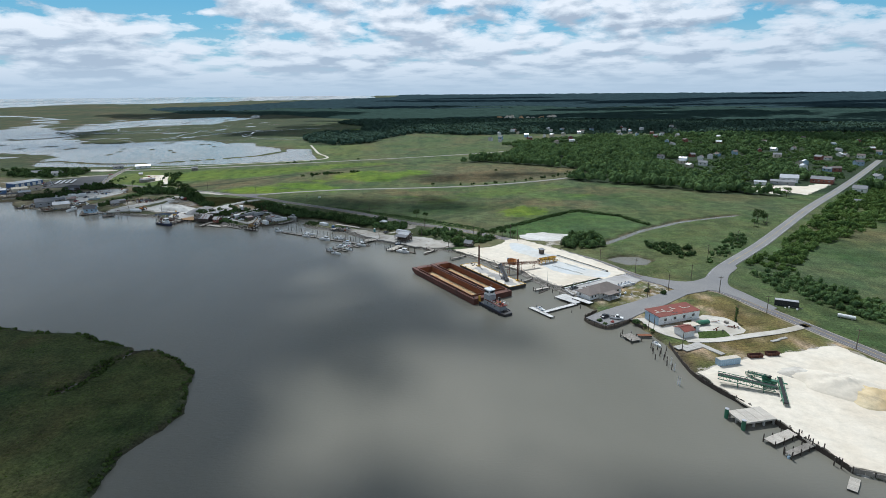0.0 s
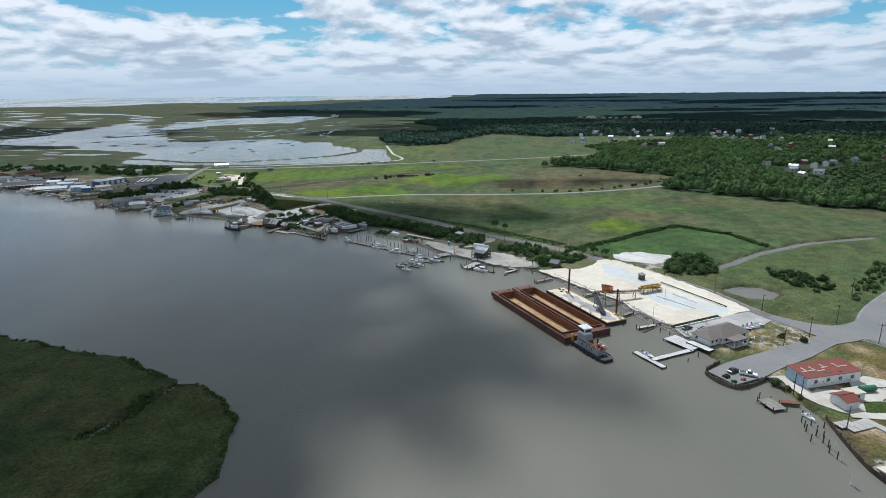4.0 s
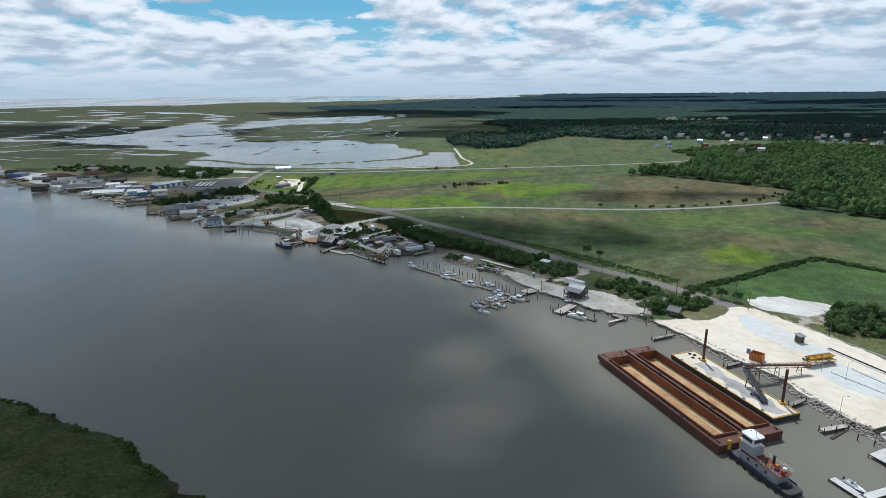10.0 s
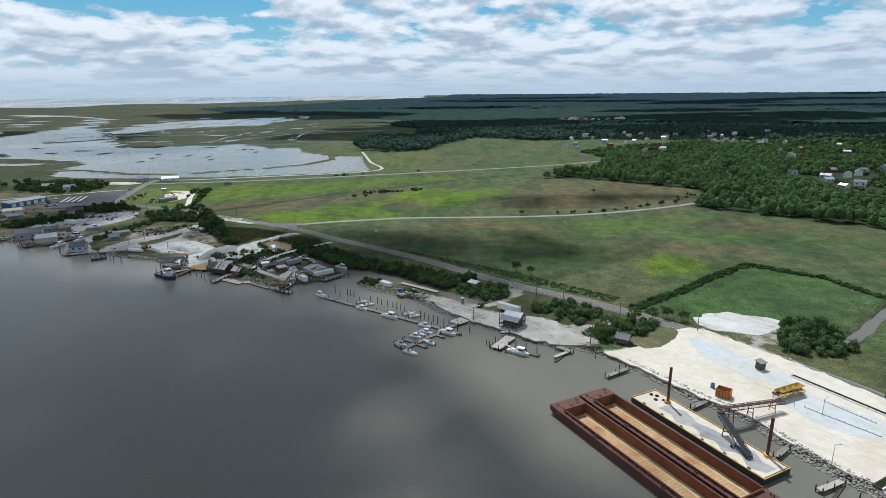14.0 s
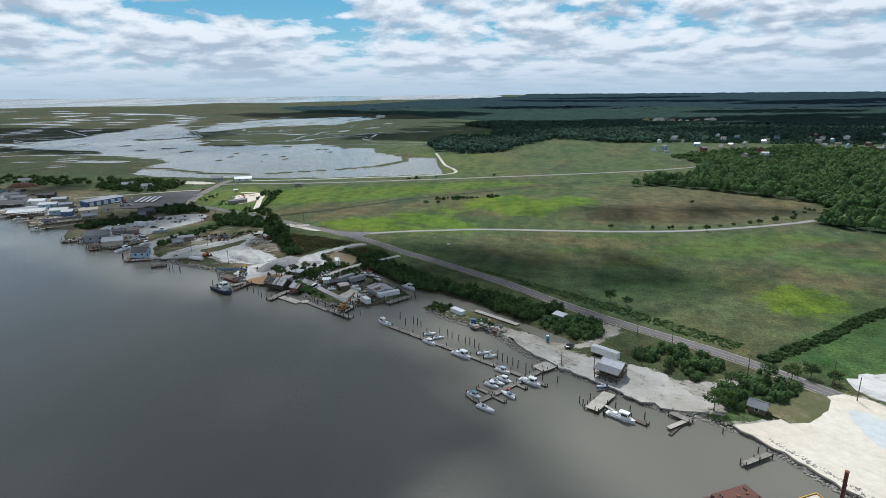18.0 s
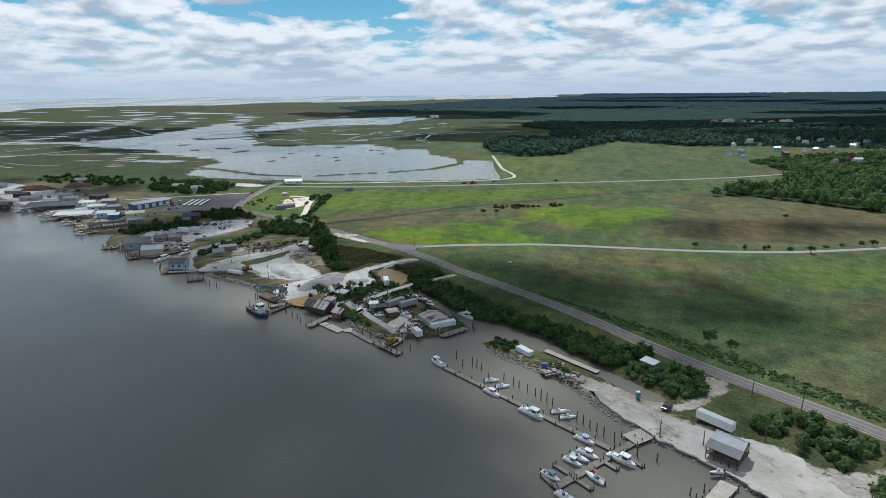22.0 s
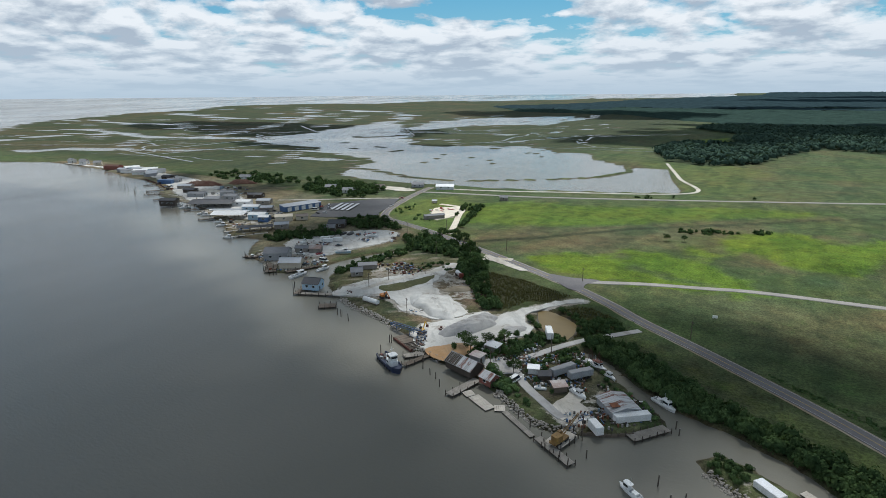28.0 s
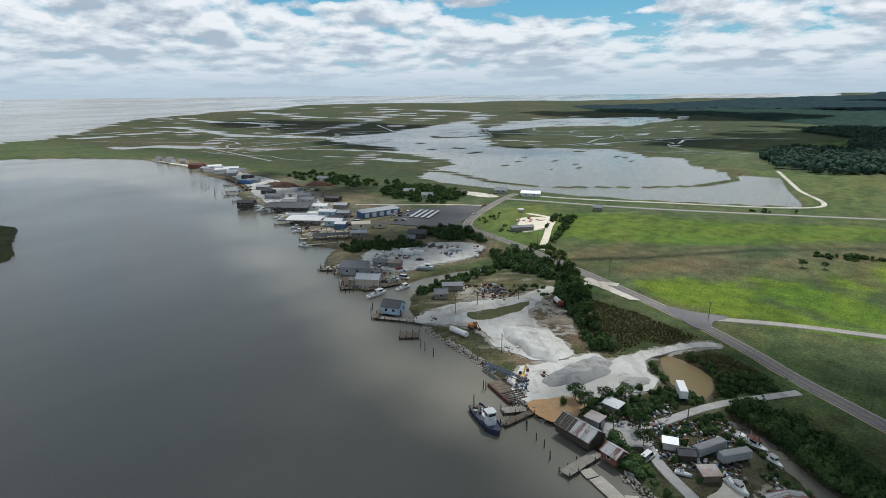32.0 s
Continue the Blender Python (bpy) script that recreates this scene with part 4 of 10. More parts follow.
ribbon("edge_line", NORTH_EAST_ROAD, 0.16, 1.318, "road_white", "white edge line", parent=road_ne, offset=-3.2)
ribbon("field_road", FIELD_ROAD, 4.2, 1.27, "dusty_road", "narrow pale field road on a low bank", "road", thick=0.3)
ribbon("dike_road", DIKE_ROAD, 4.4, 1.27, "dusty_road", "pale road along the lagoon dike", "road", thick=0.3)
ribbon("dike_track", DIKE_TRACK, 3.6, 1.29, "sand", "sandy track on the lagoon dike", "track", thick=0.3)

sheet("junction", [(-199, 553), (-187, 553), (-173, 556), (-174, 552), (-177, 546), (-176, 536), (-182, 535), (-192, 544)], 1.315, "road_asphalt", "asphalt mouth of the field road", "road", 0.0, 0.2, closed_smooth=True)
sheet("crossroads", [(113, 263), (122, 260), (130, 263), (137, 252), (143, 236), (147, 238), (143, 258), (141, 270), (149, 286), (160, 300), (155, 307), (143, 292), (133, 281), (122, 276), (110, 281), (104, 286), (101, 283), (107, 273)], 1.325, "asphalt", "wide grey asphalt crossroads", "road", 0.0, 0.25, closed_smooth=True)

# ---------------------------------------------------------------- yards, lots and tracks
SAND_A = [(103, 127), (98, 144), (91, 160), (86, 179), (103, 187), (125, 193), (147, 199), (153, 184), (168, 140), (170, 110), (118, 118)]
SAND_B = [(6, 341), (20, 346), (30, 354), (42, 366), (50, 366), (66, 346), (80, 326), (92, 303), (97, 291), (80, 280), (60, 268), (56, 271), (47, 286), (41, 299), (31, 310), (13, 334)]
sheet("sand_yard", SAND_A, 1.35, "white_sand", "bright white sand yard behind a timber bulkhead", ragged=0.8, seed=1)
sheet("sand_yard", SAND_B, 1.32, "white_sand", "bright white sand yard beside the barges", ragged=0.8, seed=2)
sheet("sand_strip", STRIP, 1.25, "strip_sand", "pale sandy strip along the marina", ragged=1.2, closed_smooth=True, seed=3)
sheet("lot", [(60, 229), (66, 220), (78, 227), (86, 234), (100, 244), (115, 257), (126, 262), (120, 270), (108, 262), (90, 250), (77, 242), (68, 236)], 1.31, "asphalt", "grey asphalt lot on the waterside", "parking lot", seed=4)
sheet("sand_yard", SHELL_1, 1.28, "shell", "pale sand and shell yard above the river", ragged=1.2, closed_smooth=True, seed=5)
sheet("sand_yard", SHELL_2, 1.27, "shell", "white sand yard with a track to the road", ragged=1.0, closed_smooth=True, seed=6)
sheet("boat_yard", BOAT_YARD, 1.27, "shell", "pale shell-covered boat yard", ragged=1.2, closed_smooth=True, seed=7)
sheet("lot", [(-421, 600), (-446, 648), (-428, 684), (-405, 700), (-390, 668), (-382, 640), (-374, 628), (-392, 612)], 1.29, "dark_asphalt", "dark asphalt parking lot beside the sheds", "parking lot", ragged=0.5, seed=8)
sheet("sand_yard", [(-1010, 702), (-898, 696), (-773, 682), (-665, 640), (-610, 612), (-520, 580), (-470, 566), (-448, 578), (-480, 602), (-550, 636), (-655, 680), (-811, 706)], 1.24, "shell", "pale sand and shell ground of the far shell yards", ragged=2.0, closed_smooth=True, seed=9)

# ---------------------------------------------------------------- the cumulus overhead, out of view, whose shade lies on river and land
def m_cloud(t, b):
    n = noise_tex(t, place(t), 0.02, 5.0, 0.6)
    put(t, b, color=(0.85, 0.85, 0.85), rough=1.0, spec=0.0, normal=bump(t, n, 0.6, 8.0), alpha=ramp(t, n, [(0.30, 0.25), (0.52, 0.80)]))


material("cloud", m_cloud)
material("thin_cloud", lambda t, b: put(t, b, color=(0.85, 0.85, 0.85), rough=1.0, spec=0.0, alpha=ramp(t, noise_tex(t, place(t), 0.02, 5.0, 0.6), [(0.35, 0.06), (0.65, 0.16)])))
CLOUD_BASE = 900.0
# shaded stretches of the ground: middle, half length, half width, turn
# thinner veils of cloud, likewise
VEILS = [(-165, 450, 70, 36, -30), (-130, 428, 60, 30, -30), (-190, 450, 150, 70, -28), (-540, 590, 330, 130, -22), (-330, 550, 160, 80, -20), (-60, 400, 80, 46, -35), (-20, 375, 60, 34, -35)]
SHADES = [(-820, 1120, 300, 90, 8), (-1250, 1450, 420, 240, 0), (-300, 1500, 260, 160, 10), (-330, 225, 280, 150, -20), (-130, 215, 110, 90, 30), (-640, 420, 330, 120, -20), (-430, 372, 280, 90, -24), (-240, 345, 160, 60, -26), (-130, 320, 110, 58, -35), (-50, 262, 72, 48, -35), (-2, 222, 46, 30, -20), (-50, 186, 34, 62, 6), (-112, 376, 62, 26, -35), (-330, 428, 120, 26, -22), (-200, 392, 110, 26, -22), (-470, 470, 120, 30, -24), (-330, 320, 200, 110, -25), (-60, 490, 110, 44, 5), (-125, 512, 80, 30, -20), (-60, 440, 60, 20, -35), (-1700, 1500, 400, 220, 0), (40, 660, 120, 28, 10),
          (-100, 1850, 400, 200, 15), (560, 1560, 420, 160, -10), (1000, 1200, 420, 160, 0), (900, 2300, 600, 250, 5), (-900, 2600, 600, 260, 0), (-60, 30, 190, 90, 20), (1800, 2000, 500, 250, 10)]


# more unseen clouds, strewn at random to darken and dapple the far forest
rng = np.random.default_rng(17)
for k in range(20):
    SHADES.append((rng.uniform(-200, 3000), 1650 + k * 130 + rng.uniform(-60, 60), rng.uniform(260, 560), rng.uniform(70, 150), rng.uniform(-14, 14)))


def make_clouds():
    drift = CLOUD_BASE / SUN_DIR.z
    ox, oy = SUN_DIR.x * drift, SUN_DIR.y * drift
    # a ball of 42 corners, flattened below
    bm = bmesh.new()
    bmesh.ops.create_icosphere(bm, subdivisions=2, radius=1.0)
    ball = np.array([v.co[:] for v in bm.verts])
    tri = np.array([[v.index for v in f.verts] for f in bm.faces])
    bm.free()
    for n, (cx, cy, a, b, turn) in enumerate(SHADES + VEILS):
        c, s = math.cos(radians(turn)), math.sin(radians(turn))
        vs, fs = [], []
        count = min(170, int(40 + a * b / 420)) if n < len(SHADES) else int(20 + a * b / 600)
        for k in range(count):
            ang, rad = RNG.uniform(0, 2 * math.pi), math.sqrt(RNG.uniform(0, 1))
            edge = rad > 0.8
            size = RNG.uniform(0.10, 0.2) * math.sqrt(a * b) * (0.45 if edge else 1.0)
            px, py = a * rad * math.cos(ang), b * rad * math.sin(ang)
            p = ball * size * np.array([1.25, 1.25, 0.6]) * RNG.uniform(0.85, 1.15, 3)
            p = p * (1 + 0.12 * np.sin(ball[:, [1, 2, 0]] * 5 + k))
            p[:, 2] = np.maximum(p[:, 2], -0.12 * size)
            p += (cx + px * c - py * s + ox, cy + px * s + py * c + oy, CLOUD_BASE)
            fs.append(tri + len(vs) * len(ball))
            vs.append(p)
        ob = mesh_object("cloud", np.concatenate(vs), np.concatenate(fs), "cloud" if n < len(SHADES) else "thin_cloud", smooth=True)
        tagged(ob, "white cumulus cloud with a flat grey base, added out of view for its shade", "cloud", "cumulus clouds", "structure")


make_clouds()

# ---------------------------------------------------------------- woods, scrub, trees, reeds
def big_mesh(name, verts, quads, mat, smooth=False):
    """A large mesh straight from arrays of corners and quads."""
    me = bpy.data.meshes.new(name)
    me.vertices.add(len(verts))
    me.vertices.foreach_set("co", np.asarray(verts, np.float32).ravel())
    k = quads.shape[1]
    me.loops.add(len(quads) * k)
    me.loops.foreach_set("vertex_index", quads.astype(np.int32).ravel())
    me.polygons.add(len(quads))
    me.polygons.foreach_set("loop_start", np.arange(0, len(quads) * k, k, dtype=np.int32))
    me.update(calc_edges=True)
    me.materials.append(MATS[mat])
    if smooth:
        me.shade_smooth()
    return me


def clumps(centre, out, size):
    """Ragged leaf clumps: one bent quad for each centre, turned about its outward way."""
    n = len(centre)
    out = out / (np.linalg.norm(out, axis=1)[:, None] + 1e-9) + RNG.normal(0, 0.27, (n, 3))
    out /= np.linalg.norm(out, axis=1)[:, None]
    ref = RNG.normal(0, 1, (n, 3))
    u = np.cross(out, ref)
    u /= np.linalg.norm(u, axis=1)[:, None] + 1e-9
    v = np.cross(out, u)
    s = size[:, None]
    c = [centre + (u * a + v * b) * s * RNG.uniform(0.6, 1.25, (n, 1)) + out * s * w for a, b, w in ((-1, -0.8, -0.25), (0.9, -1, 0.1), (1, 0.9, -0.3), (-0.8, 1, 0.15))]
    return np.stack(c, 1).reshape(-1, 3), np.arange(4 * n).reshape(-1, 4)


def crowns(x, y, base, radius, height, per, size):
    """Clumps for many crowns at once: over a lumpy dome of that radius and height, standing on base."""
    n = len(x)
    k = n * per
    i = np.repeat(np.arange(n), per)
    a = RNG.uniform(0, 2 * math.pi, k)
    e = np.arcsin(RNG.uniform(-0.25, 1, k))
    lump = 1 + 0.22 * np.sin(a * 3 + i * 1.7) * np.cos(e * 2 + i) + RNG.normal(0, 0.09, k)
    d = np.stack([np.cos(a) * np.cos(e), np.sin(a) * np.cos(e), np.sin(e)], 1)
    r = lump * RNG.uniform(0.84, 1.03, k)
    c = np.stack([x[i] + d[:, 0] * radius[i] * r, y[i] + d[:, 1] * radius[i] * r, base[i] + height[i] * (0.42 + 0.56 * d[:, 2] * r)], 1)
    v, f = clumps(c, d * [1, 1, 1.2], size[i] * RNG.uniform(0.7, 1.3, k))
    # the leafy mass inside: a lumpy dome of seven sides and three storeys
    az = np.arange(7) * 2 * math.pi / 7 + RNG.uniform(0, 6.28, (n, 1))
    rings = []
    for el, hold in ((-0.25, 0.74), (0.35, 0.82), (0.85, 0.84), (1.45, 0.84)):
        rr = hold * RNG.uniform(0.84, 1.10, (n, 7))
        rings.append(np.stack([x[:, None] + np.cos(az) * math.cos(el) * radius[:, None] * rr, y[:, None] + np.sin(az) * math.cos(el) * radius[:, None] * rr, base[:, None] + height[:, None] * (0.42 + 0.56 * math.sin(el) * rr)], -1))
    core = np.stack(rings, 1).reshape(-1, 3)
    q = np.array([(a * 7 + b, a * 7 + (b + 1) % 7, a * 7 + 7 + (b + 1) % 7, a * 7 + 7 + b) for a in range(3) for b in range(7)])
    return np.concatenate([v, core]), np.concatenate([f, (q[None] + np.arange(n)[:, None, None] * 28).reshape(-1, 4) + len(v)])


def scatter(poly, spacing, keep=None):
    """Jittered grid points inside an outline."""
    p = np.asarray(poly, float)
    (x0, y0), (x1, y1) = p.min(0), p.max(0)
    gx, gy = np.meshgrid(np.arange(x0, x1, spacing), np.arange(y0, y1, spacing))
    x = gx.ravel() + RNG.uniform(-0.5, 0.5, gx.size) * spacing
    y = gy.ravel() + RNG.uniform(-0.5, 0.5, gx.size) * spacing
    ok = inside_distance(x, y, poly) > 0
    if keep is not None:
        ok &= keep(x, y)
    return x[ok], y[ok]


def strew(poly, spacing, keep):
    """Freely strewn points inside an outline, about one to each square of that spacing."""
    p = np.asarray(poly, float)
    (x0, y0), (x1, y1) = p.min(0), p.max(0)
    m = int((x1 - x0) * (y1 - y0) / spacing ** 2)
    x, y = RNG.uniform(x0, x1, m), RNG.uniform(y0, y1, m)
    ok = keep(x, y)
    x, y = x[ok], y[ok]
    ok = inside_distance(x, y, poly) > 0
    return x[ok], y[ok]


# streets and yards of the town, the gravel pit and fields among the trees
TOWN_NEAR = [(115, 1146), (218, 1107), (407, 1025), (337, 807), (368, 851), (363, 812), (315, 734), (340, 751), (444, 879), (504, 919), (531, 927), (483, 833), (572, 943), (475, 754), (522, 800), (533, 799), (460, 742), (441, 702), (459, 684), (468, 683), (573, 834), (582, 833), (593, 817), (533, 737), (563, 748), (468, 615), (706, 1140), (254, 1136), (427, 1104), (466, 1114), (317, 837), (320, 772), (384, 828), (409, 859), (508, 1067)]
TOWN_FAR = [(173, 1424), (178, 1360), (99, 1177), (184, 1265), (181, 1199), (222, 1261), (238, 1259), (268, 1434), (304, 1475), (263, 1190), (321, 1362), (415, 1371), (454, 1454), (454, 1409), (446, 1217), (612, 1559), (583, 1461), (133, 1341), (122, 1206), (181, 1457), (275, 1510), (270, 1294), (337, 1399), (376, 1467), (467, 1521), (395, 1290), (421, 1304), (500, 1462), (431, 1289), (474, 1317), (481, 1275), (504, 1248)]
TOWN_EAST = [(620, 905), (650, 860), (690, 930), (640, 780), (610, 700), (720, 820), (680, 1010), (760, 1060), (600, 1080), (560, 1180)]
TOWN = TOWN_NEAR + TOWN_FAR + TOWN_EAST
CLEARINGS = [(322, 560, 30, 40), (360, 575, 46, 42), (395, 580, 30, 26), (372, 545, 30, 24), (-260, 1510, 60, 80), (325, 2195, 125, 34), (430, 1900, 120, 40), (1000, 1650, 160, 30), (-250, 2100, 120, 50), (1500, 2300, 200, 50)]


def open_woods(x, y):
    ok = np.hypot(x - MID[0], y - MID[1]) < 4700
    for cx, cy, a, b in CLEARINGS:
        ok &= ((x - cx) / a) ** 2 + ((y - cy) / b) ** 2 > 1
    for cx, cy in TOWN:
        ok &= ((x - cx + 0.2 * 14) / 13) ** 2 + ((y - cy + 12) / 20) ** 2 > 1
    return ok & (line_distance(x, y, NORTH_EAST_ROAD) > 11) & (line_distance(x, y, FIELD_ROAD) > 5)


def make_woods():
    far = lambda x, y: np.hypot(x - MID[0], y - MID[1])
    vs, fs, n = [], [], 0

    def grow(x, y, rad, hi, per, size):
        nonlocal n
        v, f = crowns(x, y, rim(x, y) + 0.5, rad, hi, per, size)
        vs.append(v), fs.append(f + n)
        n += len(v)
    def low(x, y):
        """Trees stand low among the houses and in the gardens before them."""
        return np.clip(np.min([np.hypot((x - a) / 45, (y - b + 60) / 85) for a, b in TOWN], 0) ** 1.5, 0.34, 1.0)
    x, y = strew(WOOD_MAIN, 7.6, lambda a, b: open_woods(a, b) & (far(a, b) < 1150))
    m = len(x)
    tall = low(x, y)
    grow(x, y, RNG.uniform(2.8, 5.6, m) * np.sqrt(tall), RNG.uniform(7, 14, m) * tall, 34, np.full(m, 0.85))
    x, y = strew(WOOD_MAIN, 10, lambda a, b: open_woods(a, b) & (far(a, b) >= 1150))
    m = len(x)
    tall = low(x, y)
    grow(x, y, RNG.uniform(4, 7.5, m) * np.sqrt(tall), RNG.uniform(7, 14, m) * tall, 12, np.full(m, 1.7))
    ob = new("woods", big_mesh("woods", np.concatenate(vs), np.concatenate(fs), "leaf"))
    tagged(ob, "dense green broadleaf woods behind the meadows", "woods", kind="stuff")
    vs, fs, n = [], [], 0
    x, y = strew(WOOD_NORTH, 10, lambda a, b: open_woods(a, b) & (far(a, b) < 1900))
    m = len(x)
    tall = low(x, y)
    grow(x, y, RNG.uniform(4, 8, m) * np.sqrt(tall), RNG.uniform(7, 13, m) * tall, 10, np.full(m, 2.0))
    ob = new("far_woods", big_mesh("far_woods", np.concatenate(vs), np.concatenate(fs), "hazed_far_leaf"))
    tagged(ob, "dark forest behind the town, haze painted into its leaf colour", "forest", kind="stuff")
    # beyond, the roof of leaves as one uneven sheet, haze in its leaf colours
    for name, lo, hi, step, leaf in (("forest_canopy", 1880, 3000, 11, "hazed_canopy_leaf"), ("horizon_woods", 2980, 5400, 19, "hazed_horizon_leaf")):
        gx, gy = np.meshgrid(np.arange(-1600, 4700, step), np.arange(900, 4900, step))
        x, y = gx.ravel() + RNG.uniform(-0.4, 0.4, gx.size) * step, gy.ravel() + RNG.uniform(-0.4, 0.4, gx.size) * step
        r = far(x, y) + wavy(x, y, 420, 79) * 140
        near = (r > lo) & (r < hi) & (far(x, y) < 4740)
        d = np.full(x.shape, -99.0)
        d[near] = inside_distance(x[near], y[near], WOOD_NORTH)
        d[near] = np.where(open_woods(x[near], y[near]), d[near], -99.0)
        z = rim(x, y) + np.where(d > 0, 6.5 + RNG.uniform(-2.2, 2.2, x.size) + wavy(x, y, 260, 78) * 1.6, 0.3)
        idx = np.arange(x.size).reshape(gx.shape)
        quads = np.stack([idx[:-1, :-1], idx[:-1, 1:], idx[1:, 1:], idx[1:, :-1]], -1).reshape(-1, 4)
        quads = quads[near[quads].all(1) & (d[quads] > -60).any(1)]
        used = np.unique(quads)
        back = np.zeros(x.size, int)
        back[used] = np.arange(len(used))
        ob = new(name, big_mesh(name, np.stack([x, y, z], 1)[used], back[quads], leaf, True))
        tagged(ob, "forest reaching to the horizon, blue haze painted into its leaf colour", "forest", kind="stuff")


make_woods()


def dry(x, y):
    return (water_depth(x, y) > 1.2) & (line_distance(x, y, MAIN_ROAD) > 6.0) & (line_distance(x, y, NORTH_EAST_ROAD) > 6.5) & (line_distance(x, y, FIELD_ROAD) > 3.5) & (line_distance(x, y, DIKE_ROAD) > 4.5)


